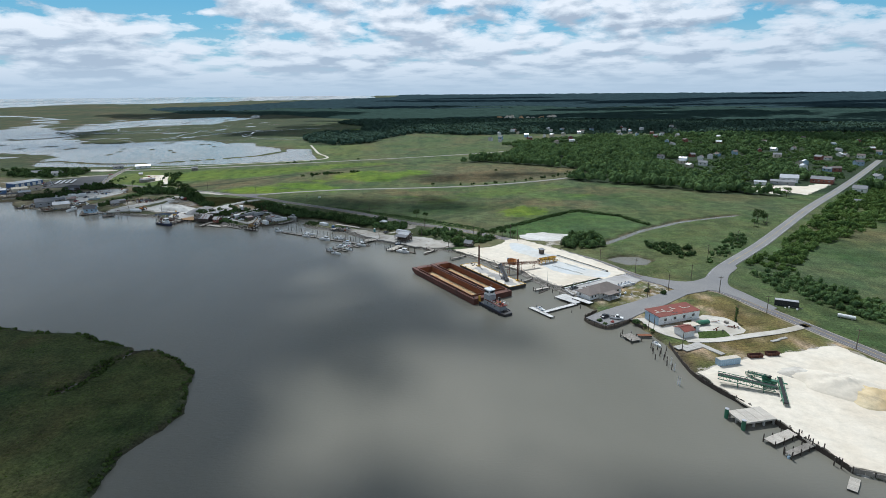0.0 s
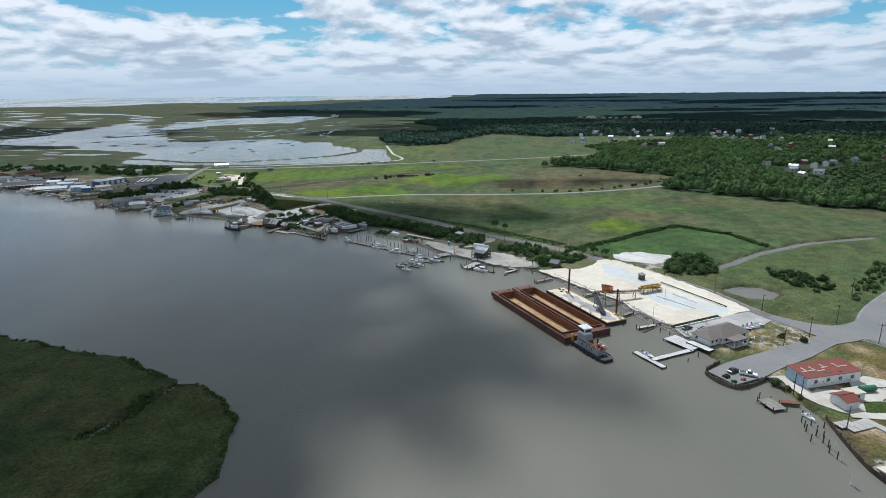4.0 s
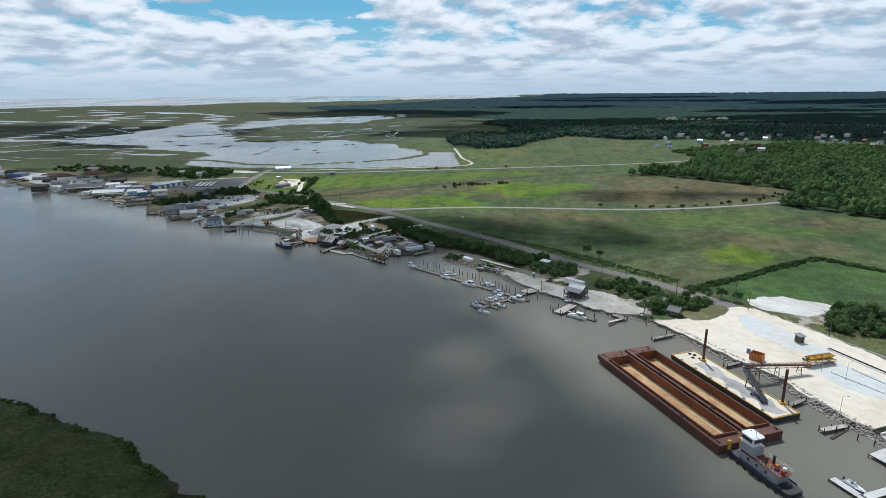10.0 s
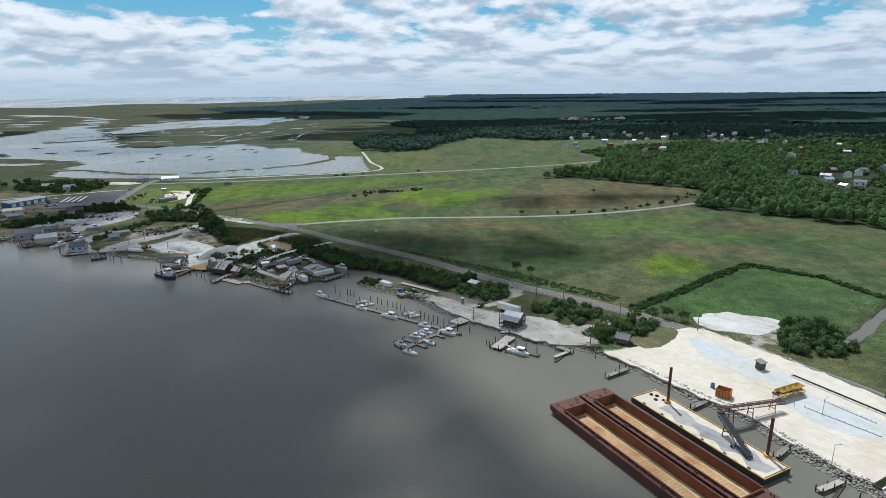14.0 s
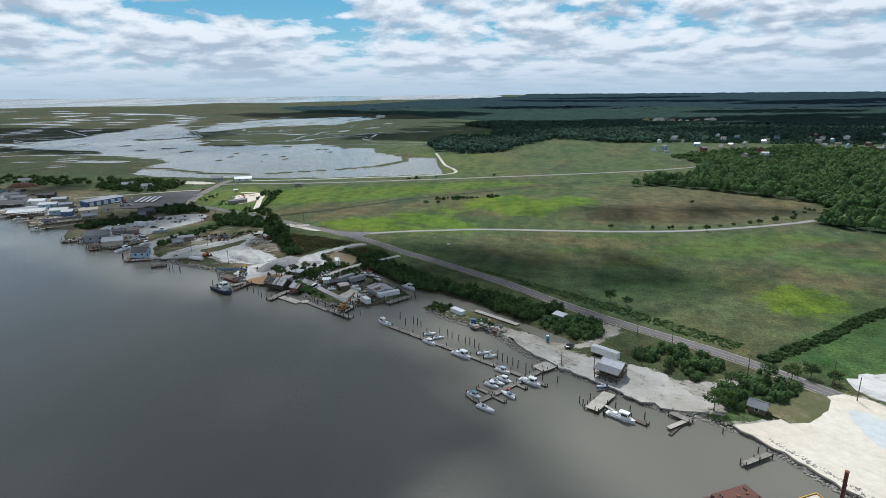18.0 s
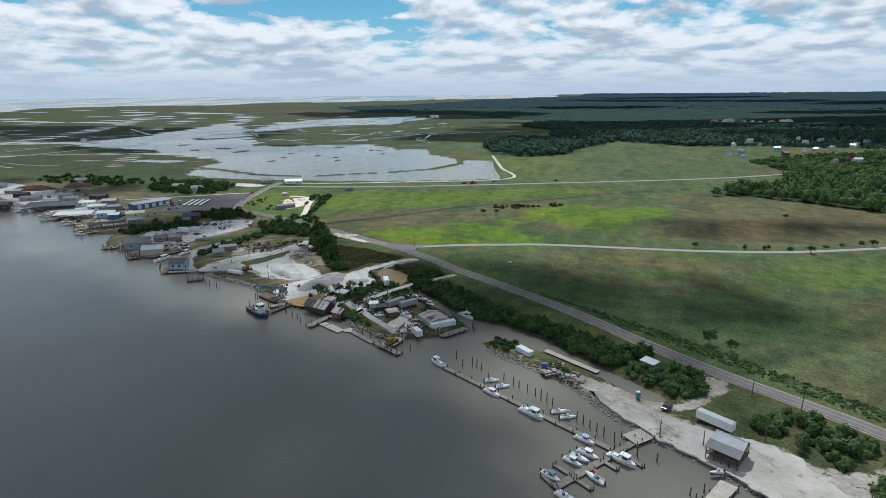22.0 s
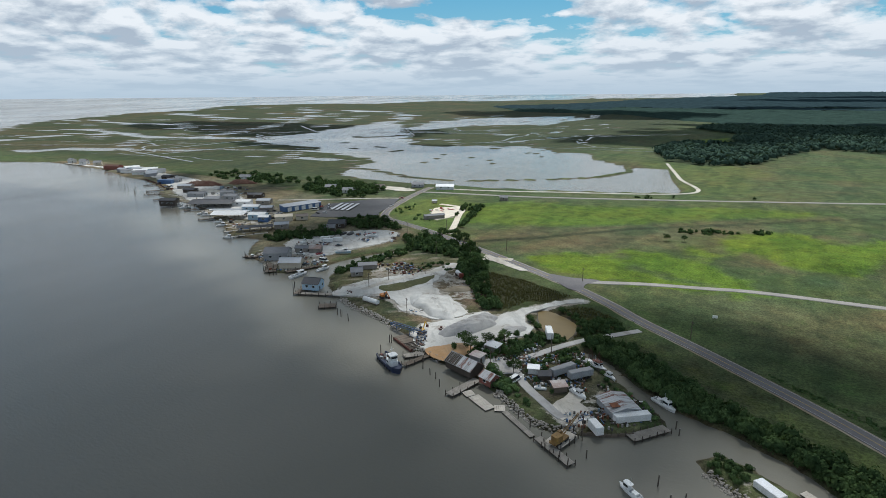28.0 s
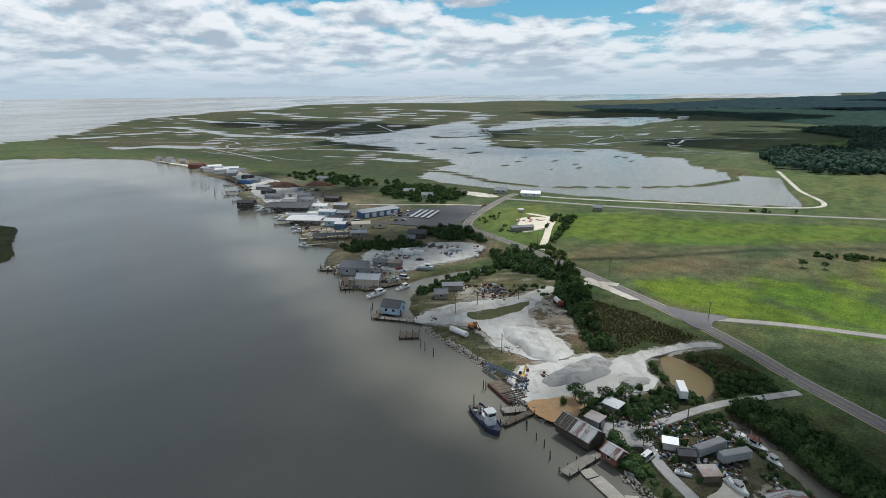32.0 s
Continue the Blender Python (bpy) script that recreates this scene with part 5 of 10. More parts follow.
# belts of bushes: outline, spacing, radius, height, leaf
SCRUB = [
    ("roadside_bushes", [(-160, 482), (-150, 482), (-138, 478), (-125, 468), (-113, 459), (-104, 452), (-94, 447), (-76, 438), (-64, 431), (-54, 426), (-43, 428), (-42, 424), (-51, 417), (-60, 409), (-69, 416), (-81, 424), (-98, 437), (-113, 441), (-126, 449), (-138, 461), (-152, 470)], 2.1, (1.5, 3.6), (2.6, 6.4), "leaf_dark"),
    ("roadside_bushes", [(-53, 413), (-40, 417), (-28, 417), (-26, 406), (-27, 400), (-38, 393), (-41, 394), (-45, 401), (-51, 405)], 2.6, (1.2, 2.4), (2.0, 4.2), "leaf"),
    ("roadside_bushes", [(-27, 394), (-14, 402), (-2, 398), (12, 384), (20, 376), (30, 372), (33, 366), (26, 358), (16, 350), (10, 349), (6, 354), (5, 362), (-4, 372), (-12, 376), (-16, 383)], 3.4, (1.4, 3.0), (2.5, 5.5), "leaf"),
    ("yard_bushes", [(-254, 556), (-236, 552), (-231, 543), (-217, 514), (-204, 500), (-196, 490), (-207, 490), (-224, 510), (-240, 528), (-249, 540)], 3.4, (1.6, 3.4), (3.0, 6.0), "leaf_dark"),
    ("yard_bushes", [(-312, 578), (-288, 597), (-251, 576), (-250, 560), (-262, 556), (-286, 558), (-298, 562)], 3.8, (1.6, 3.6), (3.0, 6.5), "leaf_dark"),
    ("creek_bushes", [(-309, 500), (-307, 536), (-299, 561), (-290, 555), (-292, 524), (-299, 492)], 3.6, (1.2, 2.8), (2.0, 4.5), "leaf_dark"),
    ("creek_bushes", [(-187, 492), (-186, 500), (-180, 506), (-172, 507), (-166, 500), (-158, 492), (-156, 482), (-163, 471), (-172, 472), (-178, 482)], 3.4, (1.2, 2.6), (2.0, 4.0), "leaf_dark"),
    ("yard_bushes", [(-196, 446), (-190, 452), (-178, 462), (-172, 470), (-166, 464), (-172, 452), (-184, 444)], 4.4, (1.2, 2.5), (2.0, 4.2), "leaf_dark"),
    ("yard_bushes", [(-171, 430), (-178, 436), (-174, 445), (-168, 440), (-160, 428), (-163, 424)], 2.8, (1.3, 2.6), (2.0, 4.6), "leaf"),
    ("yard_bushes", [(-190, 456), (-184, 470), (-166, 476), (-150, 476), (-140, 462), (-130, 452), (-136, 446), (-150, 456), (-166, 462), (-178, 452)], 4.4, (0.9, 2.3), (1.4, 3.8), "leaf_dark"),
    ("yard_bushes", [(-180, 440), (-166, 450), (-150, 446), (-146, 434), (-156, 428), (-172, 432)], 6.5, (0.8, 1.8), (1.2, 3.0), "leaf"),
    ("yard_bushes", [(-284, 530), (-270, 540), (-256, 556), (-246, 552), (-246, 534), (-262, 522)], 6.0, (0.8, 2.0), (1.2, 3.0), "leaf_dark"),
    ("yard_bushes", [(-168, 449), (-164, 458), (-156, 470), (-150, 468), (-155, 458), (-158, 448), (-164, 442)], 4.0, (0.9, 2.2), (1.2, 3.4), "leaf_dark"),
    ("yard_bushes", [(-140, 446), (-134, 448), (-126, 444), (-120, 438), (-118, 434), (-124, 438), (-132, 444)], 3.2, (0.8, 1.8), (1.0, 2.6), "leaf"),
    ("yard_bushes", [(-166, 428), (-158, 424), (-150, 420), (-152, 426), (-160, 432), (-168, 436)], 2.6, (0.8, 1.8), (1.0, 2.4), "leaf"),
    ("roadside_bushes", [(-158, 500), (-150, 505), (-143, 498), (-148, 490), (-157, 482), (-160, 488)], 2.8, (1.2, 2.6), (2.0, 4.2), "leaf_dark"),
    ("reed_bed", [(-231, 541), (-208, 537), (-176, 525), (-181, 513), (-193, 509), (-197, 491), (-203, 494), (-217, 517)], 1.2, (0.3, 0.55), (0.9, 1.6), "reed_brown"),
    ("reed_bed", [(-180, 504), (-174, 513), (-162, 514), (-151, 507), (-149, 497), (-161, 476), (-163, 486), (-165, 496), (-174, 504)], 1.2, (0.3, 0.55), (0.9, 1.6), "reed_brown"),
    ("harbour_bushes", [(-400, 534), (-396, 548), (-374, 560), (-358, 566), (-362, 556), (-372, 540), (-384, 528)], 3.6, (1.6, 3.4), (3.0, 6.0), "leaf_dark"),
    ("harbour_bushes", [(-330, 600), (-345, 612), (-372, 624), (-392, 608), (-384, 590), (-360, 586)], 4.2, (1.6, 3.2), (2.5, 5.5), "leaf_dark"),
    ("harbour_bushes", [(-440, 690), (-470, 680), (-520, 690), (-545, 735), (-500, 760), (-450, 740)], 7.0, (2.5, 5.0), (4.0, 8.0), "leaf_dark"),
    ("spit_bushes", [(-105, 421), (-100, 427), (-92, 424), (-93, 414), (-102, 416)], 2.4, (0.9, 1.8), (1.2, 2.6), "leaf_dark"),
    ("spit_bushes", [(-79, 408), (-75, 408), (-69, 400), (-71, 395), (-74, 397), (-78, 403)], 2.2, (0.9, 1.8), (1.2, 3.0), "leaf"),
    ("meadow_bushes", [(72, 345), (81, 370), (92, 376), (104, 371), (101, 349), (86, 341)], 3.6, (1.8, 3.6), (3.5, 6.5), "leaf"),
    ("meadow_bushes", [(126, 328), (128, 355), (140, 352), (151, 341), (147, 322), (136, 318)], 4.4, (1.3, 2.6), (2.0, 4.0), "leaf_dark"),
    ("meadow_bushes", [(150, 305), (166, 322), (196, 356), (204, 372), (190, 372), (168, 340), (148, 318)], 6.4, (1.2, 2.6), (2.0, 4.5), "leaf"),
    ("scrub_thicket", [(166, 302), (222, 358), (300, 446), (380, 530), (440, 560), (420, 500), (314, 400), (226, 338), (186, 292)], 6.0, (1.8, 4.0), (2.5, 6.5), "leaf_bright"),
    ("scrub_thicket", [(160, 290), (182, 285), (196, 250), (205, 215), (190, 200), (178, 218), (170, 240), (160, 262)], 4.6, (1.5, 3.2), (2.0, 5.0), "leaf"),
    ("dike_bushes", [(-378, 758), (-300, 776), (-190, 826), (-120, 858), (-122, 852), (-190, 818), (-300, 768), (-378, 748)], 15.0, (1.5, 3.0), (2.0, 4.0), "leaf_dark"),
    ("hedge", [(-335, 700), (-318, 705), (-290, 606), (-299, 604)], 4.2, (1.6, 3.0), (3.0, 5.5), "leaf_dark"),
    ("hedge", [(30, 386), (56, 408), (81, 433), (108, 456), (135, 436), (147, 405), (151, 406), (138, 440), (108, 463), (79, 438), (54, 413), (28, 391)], 1.7, (0.9, 1.7), (1.0, 2.2), "leaf_dark"),
    ("hedge", [(150, 690), (120, 655), (60, 610), (-10, 589), (-90, 577), (-92, 574), (-8, 585), (62, 606), (122, 650), (160, 690)], 13.0, (1.2, 2.6), (1.6, 4.0), "leaf_dark"),
    ("hedge", [(-160, 684), (-140, 690), (-112, 704), (-100, 716), (-130, 706), (-160, 694)], 6.0, (1.5, 3.0), (2.0, 4.0), "leaf_dark"),
    ("field_edge", [(-95, 478), (-42, 444), (-16, 424), (20, 396), (26, 402), (-10, 430), (-38, 450), (-92, 484)], 1.5, (0.6, 1.1), (0.5, 1.2), "leaf"),
    ("harbour_bushes", [(-560, 760), (-530, 720), (-620, 700), (-720, 720), (-700, 760)], 14.0, (2.5, 5.0), (3.0, 7.0), "leaf_dark"),
    ("orchard_bushes", [(-390, 655), (-384, 648), (-355, 640), (-320, 618), (-330, 640), (-360, 660), (-380, 690)], 12.0, (1.0, 2.2), (1.5, 3.5), "leaf"),
]
TRACK_FREE = [([(-170, 527), (-186, 496), (-204, 480)], 6.0), ([(-298, 612), (-322, 680)], 4.5), ([(-139, 500), (-157, 477), (-168, 455), (-173, 446), (-161, 434), (-147, 423)], 3.6), ([(-8, 398), (-26, 388), (-44, 384)], 6.0), ([(26, 381), (10, 372), (2, 362)], 4.0)]


def make_scrub():
    groups = {}
    for name, poly, step, rad, hi, leaf in SCRUB:
        x, y = strew(poly, step * 0.74, dry)
        for line, w in TRACK_FREE:
            ok = line_distance(x, y, line) > w
            x, y = x[ok], y[ok]
        m = len(x)
        if not m:
            continue
        r, h = RNG.uniform(*rad, m) * 0.74, RNG.uniform(*hi, m) * RNG.uniform(0.6, 1.0, m)
        near = math.dist(poly[0], (-40, 200)) < 330
        v, f = crowns(x, y, np.full(m, 0.7), r, h, 90 if near else 44, r * (0.15 if near else 0.22))
        groups.setdefault((name, leaf), []).append((v, f))
    words = {"roadside_bushes": "tangled green bushes along the road", "yard_bushes": "dark overgrown bushes round the yards", "creek_bushes": "low dark bushes along the creek", "harbour_bushes": "dark bushes between the harbour sheds", "spit_bushes": "low scrub on the spit", "meadow_bushes": "clumps of green bushes in the meadow", "scrub_thicket": "thicket of young green trees and scrub", "dike_bushes": "scattered bushes along the dike road", "reed_bed": "dense dull-green reed bed between the tracks", "hedge": "dark hedge along a field ditch", "field_edge": "tall dark growth at the field's edge", "orchard_bushes": "scattered bushes on the green by the road"}
    for (name, leaf), bits in groups.items():
        vs, fs, n = [], [], 0
        for v, f in bits:
            vs.append(v), fs.append(f + n)
            n += len(v)
        tagged(new(name, big_mesh(name, np.concatenate(vs), np.concatenate(fs), leaf)), words[name], "bushes", kind="stuff")


make_scrub()


def make_reeds():
    """Tufts of marsh grass: three bent blades of quads each, on the west bank and round the eastern meadow."""
    east = [(32, 392), (108, 459), (150, 404), (200, 440), (290, 462), (203, 367), (141, 294), (107, 285), (98, 300), (60, 372)]
    for name, poly, step, mat, words in (("marsh_grass", WEST_BANK, 2.6, "reed", "dense green marsh grass on the river's bank"), ("marsh_grass", east, 3.2, "reed", "tall green marsh grass and reeds in the meadow")):
        ok = (lambda a, b: (water_depth(a, b) > 0.5) & (a > -330) & (b > 90)) if poly is WEST_BANK else dry
        x, y = scatter(poly, step, ok)
        m = len(x)
        i = np.repeat(np.arange(m), 3)
        c = np.stack([x[i] + RNG.normal(0, 0.8, 3 * m), y[i] + RNG.normal(0, 0.8, 3 * m), 0.95 + RNG.uniform(0.0, 0.15, 3 * m)], 1)
        v, f = clumps(c, np.stack([RNG.normal(0, 0.2, 3 * m), RNG.normal(0, 0.2, 3 * m), np.full(3 * m, 1.0)], 1), RNG.uniform(0.15, 0.34, 3 * m))
        tagged(new(name, big_mesh(name, v, f, mat)), words, "grass", kind="stuff")
    # taller tufts hang over the eroded edge of the west bank and its creek
    x, y = scatter(WEST_BANK, 1.3, lambda a, b: (b > 90) & (a > -300))
    d = water_depth(x, y)
    ok = (d > 0.1) & (d < 1.6 + wavy(x, y, 18, 91) * 1.8)
    x, y, d = x[ok], y[ok], d[ok]
    m = len(x)
    v, f = crowns(x, y, np.clip(d * 0.5, 0, 0.9) - 0.2, RNG.uniform(0.4, 0.9, m), RNG.uniform(0.5, 1.3, m), 14, np.full(m, 0.24))
    tagged(new("bank_grass", big_mesh("bank_grass", v, f, "reed")), "shaggy tall grass along the bank's eroded edge", "grass", kind="stuff")


make_reeds()


def make_creeks():
    """Narrow tidal creeks and ditches that wind through the salt marsh."""
    rng = np.random.default_rng(71)
    made = 0
    for k in range(90):
        if made == 26:
            break
        p = np.array([rng.uniform(-1350, -420), rng.uniform(760, 1650)])
        a, line = rng.uniform(0, 6.28), []
        turn = 0.0 if k % 4 == 0 else 0.45
        for i in range(14):
            line.append(tuple(p))
            a += rng.normal(0, turn) + 0.25 * math.sin(i * 1.7) * (turn > 0)
            p = p + 26 * np.array([math.cos(a), math.sin(a)])
        L = np.array(line)
        if (water_depth(L[:, 0], L[:, 1]) < 1).mean() > 0.4 or (L[:, 1] < 770).any() or (line_distance(L[:, 0], L[:, 1], DIKE_TRACK) < 25).any():
            continue
        made += 1
        ribbon("creek", line, rng.uniform(2.5, 6.0), 1.22, "water", "narrow winding tidal creek in the salt marsh", "creek", step=12.0)


make_creeks()


def tree_kind(seed, h, r, leaf, bare=0.3):
    """One tree: tapered trunk, limbs, and a crown of leaf clumps gathered round the limbs' ends."""
    rng = np.random.default_rng(seed)
    ob = thing("tree", pose(0, 0, -40), "green broadleaf tree with an uneven crown", "tree")
    trunk = Build().tube((0, 0, -0.3), (0.1, 0.05, h * 0.5), h * 0.028, h * 0.016, 8)
    limbs = Build()
    tips = []
    for k in range(8):
        a, z = k * 2.4 + rng.uniform(-0.4, 0.4), h * rng.uniform(bare, 0.5)
        tip = (math.cos(a) * r * rng.uniform(0.35, 0.75), math.sin(a) * r * rng.uniform(0.35, 0.75), h * rng.uniform(0.5, 0.88))
        limbs.tube((0.1 * z / h, 0, z), tip, h * 0.011, h * 0.004, 5)
        tips.append(tip)
    tips.append((0, 0, h * 0.86))
    tips = np.array(tips)
    n = 900
    i = rng.integers(0, len(tips), n)
    d = rng.normal(0, 1, (n, 3))
    d /= np.linalg.norm(d, axis=1)[:, None]
    c = tips[i] + d * (r * rng.uniform(0.2, 0.46, (n, 1))) * [1, 1, 0.8]
    v, f = clumps(c, d, rng.uniform(0.03, 0.07, n) * r)
    part("trunk", trunk, "bark", ob)
    part("limbs", limbs, "bark", ob)
    crown = new("crown", big_mesh("crown", v, f, leaf))
    crown.parent = ob
    return ob


TREES = [tree_kind(1, 9, 4.2, "leaf"), tree_kind(2, 7, 3.4, "leaf"), tree_kind(3, 11, 4.6, "leaf_dark"), tree_kind(4, 6, 3.2, "leaf_dark", 0.15), tree_kind(5, 8, 3.6, "leaf_bright")]
TREE_SPOTS = [(-21, 441, 3, 1.0), (-14, 437, 3, 0.8), (3, 349, 1, 1.0), (8, 352, 4, 0.7), (229, 409, 2, 1.0), (236, 413, 0, 0.8), (222, 400, 1, 0.8), (310, 512, 4, 1.2), (25, 371, 0, 0.8), (33, 374, 1, 0.9), (40, 377, 3, 0.9), (46, 374, 3, 0.8), (12, 366, 1, 0.8),
              (-189, 447, 1, 1.0), (-194, 451, 1, 0.9), (-186, 456, 3, 0.9), (-182, 462, 1, 0.8), (-172, 447, 3, 1.0), (-168, 440, 3, 0.9), (-252, 560, 2, 1.0), (-246, 553, 2, 0.9), (-240, 545, 0, 1.0), (-232, 533, 2, 0.9), (-222, 520, 0, 0.8), (-215, 510, 3, 1.0),
              (-258, 572, 4, 0.9), (-266, 577, 2, 1.0), (-276, 585, 2, 0.9), (-290, 590, 2, 0.8), (-300, 585, 0, 0.8), (-306, 575, 3, 0.9), (55, 598, 3, 0.8), (-10, 592, 3, 0.7), (96, 624, 3, 0.8), (110, 634, 3, 0.7), (124, 640, 3, 0.8), (150, 652, 0, 0.9), (65, 700, 3, 0.7), (-160, 660, 3, 0.8), (-150, 664, 3, 0.7),
              (-378, 548, 2, 0.8), (-368, 558, 2, 0.8), (-388, 536, 3, 0.9), (-352, 608, 2, 0.7), (-440, 712, 2, 0.9), (-460, 706, 2, 0.9), (-480, 716, 0, 0.9), (84, 365, 2, 0.6), (92, 360, 2, 0.55), (97, 366, 0, 0.7), (104, 258, 3, 0.45), (98, 262, 3, 0.35)]
for x, y, k, s in TREE_SPOTS:
    src = TREES[k]
    ob = copy_thing(src, pose(x, y, 0.9, 0, 0, (x * 37 + y * 11) % 360))
    ob.scale = (s, s, s)
for ob in TREES:
    for o in (*ob.children_recursive, ob):
        bpy.data.objects.remove(o)

# ---------------------------------------------------------------- hopper barges, deck barge, push tug, conveyors
def hopper_barge(x, y, turn):
    ob = thing("hopper_barge", pose(x, y, 0, 0, 0, turn), "rust-red open steel hopper barge, empty but for ochre sand", "barge", "moored barges")
    L, W, H = 59.4, 10.6, 2.7
    x0, x1, w = -L / 2 + 5.2, L / 2 - 3.6, W / 2 - 1.25
    hull = Build()
    for s in (-1, 1):
        a, b = sorted((s * w, s * W / 2))
        hull.prism([(x0, a), (x1, a), (x1, b), (x0, b)], -0.5, H)
    ring = lambda xx, lo, hi: [(xx, -W / 2, lo), (xx, W / 2, lo), (xx, W / 2, hi), (xx, -W / 2, hi)]
    hull.loft([ring(-L / 2, 1.3, H + 0.15), ring(-L / 2 + 3.2, -0.1, H + 0.05), ring(x0, -0.5, H)])
    hull.loft([ring(x1, -0.5, H), ring(L / 2, -0.3, H)])
    part("hull", hull, "rust", ob)
    for s in (-1, 1):
        part("hopper_wall", Build().box((x0 + x1) / 2, s * (w - 0.06), -0.1, x1 - x0, 0.12, H + 0.75), "rust_bright", ob)
    for xx in (x0, x1):
        part("hopper_wall", Build().box(xx, 0, -0.1, 0.12, 2 * w - 0.24, H + 0.75), "rust_bright", ob)
    lip = Build()
    for s in (-1, 1):
        lip.box((x0 + x1) / 2, s * w, H + 0.65, x1 - x0 + 0.4, 0.34, 0.12)
    for xx in (x0, x1):
        lip.box(xx, 0, H + 0.65, 0.34, 2 * w + 0.3, 0.12)
    for s in (-1, 1):
        for k in range(18):
            lip.box(x0 + (k + 0.5) * (x1 - x0) / 18, s * (w + 0.25), H, 0.1, 0.42, 0.65)
    part("coaming", lip, "rust", ob, "raised coaming lip with brackets")
    # one corrugated floor plate, ribbed crosswise
    n = 96
    rings = [[(x0 + 0.1 + k * (x1 - x0 - 0.2) / n, -w + 0.2, -0.1), (x0 + 0.1 + k * (x1 - x0 - 0.2) / n, w - 0.2, -0.1), (x0 + 0.1 + k * (x1 - x0 - 0.2) / n, w - 0.2, 0.10 + 0.10 * (k % 2)), (x0 + 0.1 + k * (x1 - x0 - 0.2) / n, -w + 0.2, 0.10 + 0.10 * (k % 2))] for k in range(n + 1)]
    part("hopper_floor", Build().loft(rings), "ochre_floor", ob, "ribbed floor dusted with ochre sand")
    for s in (-1, 1):
        rings = []
        for k in range(40):
            xx = x0 + 0.5 + k * (x1 - x0 - 1) / 39
            d, h = 0.7 + 0.12 * math.sin(k * 1.9 + s) + 0.2 * math.sin(k * 0.23), 0.22 + 0.05 * math.sin(k * 1.1)
            rings.append([(xx, s * (w - 0.2), 0.05), (xx, s * (w - 0.2), 0.3 + h), (xx, s * (w - 0.5 - d), 0.16)])
        part("sand_bank", Build().loft(rings), "yellow_sand", ob, "pale sand left along the hopper wall")
    for xx, yy in ((-L / 2 + 1.5, -3.6), (-L / 2 + 1.5, 3.6), (-L / 2 + 4, 0), (L / 2 - 1.5, -4.2), (L / 2 - 1.5, 4.2), (-10, -W / 2 + 0.5), (-10, W / 2 - 0.5), (14, -W / 2 + 0.5), (14, W / 2 - 0.5)):
        k = Build().tube((xx - 0.35, yy, H), (xx - 0.35, yy, H + 0.55), 0.17).tube((xx + 0.35, yy, H), (xx + 0.35, yy, H + 0.55), 0.17).box(xx, yy, H, 1.2, 0.5, 0.08)
        part("bollard", k, "dark_steel", ob)
    for yy in (-3, 0.4, 3):
        part("hatch", Build().tube((-L / 2 + 2.7, yy, H), (-L / 2 + 2.7, yy, H + 0.28), 0.42, sides=12), "rust_bright", ob)
    return ob


hopper_barge(2.4, 276.8, -58.9)
hopper_barge(12.2, 283.2, -58.9)


def deck_barge():
    ob = thing("deck_barge", pose(24.8, 290.6, 0, 0, 0, -59.5), "flat steel deck barge covered in pale sand, with yellow edges", "barge", "moored barges")
    L, W, H = 45.5, 10.2, 1.6
    part("hull", Build().loft([[(xx, -W / 2, lo), (xx, W / 2, lo), (xx, W / 2, H), (xx, -W / 2, H)] for xx, lo in ((-L / 2, 0.2), (-L / 2 + 2, -0.6), (L / 2 - 2, -0.6), (L / 2, 0.2))]), "dark_steel", ob)
    part("deck_sand", Build().loft([[(xx, -W / 2 + 0.5 + 0.25 * math.sin(xx), H), (xx, W / 2 - 0.4, H), (xx, W / 2 - 1.4, H + 0.10 + 0.05 * math.sin(xx * 0.7)), (xx, -W / 2 + 1.6, H + 0.08 + 0.05 * math.cos(xx * 0.5))] for xx in np.linspace(-L / 2 + 0.5, L / 2 - 0.6, 22)]), "white_sand", ob, "pale sand and grey mud on the deck")
    part("mud", Build().loft([[(xx, -3.0 - 0.9 * math.sin(xx * 0.8), H + 0.09), (xx, 2.4 + 1.2 * math.sin(xx * 0.6), H + 0.09), (xx, 0.4, H + 0.20)] for xx in np.linspace(-14, L / 2 - 1.5, 40)]), "gravel", ob, "trodden grey mud")
    edge = Build()
    for s in (-1, 1):
        edge.box(0, s * (W / 2 - 0.12), H, L, 0.24, 0.22)
        edge.box(s * (L / 2 - 0.12), 0, H, 0.24, W - 0.5, 0.22)
    part("edge_rail", edge, "yellow_paint", ob, "yellow painted edge")
    for k in range(5):
        tyre = Build()
        cx, cy = -L / 2 + 1.8 + k * 1.5, 1.5 + 1.2 * math.sin(k * 2.3)
        pts = [2 * math.pi * i / 12 for i in range(12)]
        tyre.loft([[(cx + math.cos(a) * (0.45 + 0.2 * math.cos(b)), cy + math.sin(a) * (0.45 + 0.2 * math.cos(b)), H + 0.2 + 0.2 * math.sin(b)) for b in pts[::2]] for a in pts + [0]], cap=False)
        part("tyre", tyre, "rubber", ob)
    for k in range(6):
        part("cleat", Build().box(-18 + k * 7.2, -W / 2 + 0.7, H, 0.9, 0.35, 0.3, bev=0.1), "dark_steel", ob)


deck_barge()


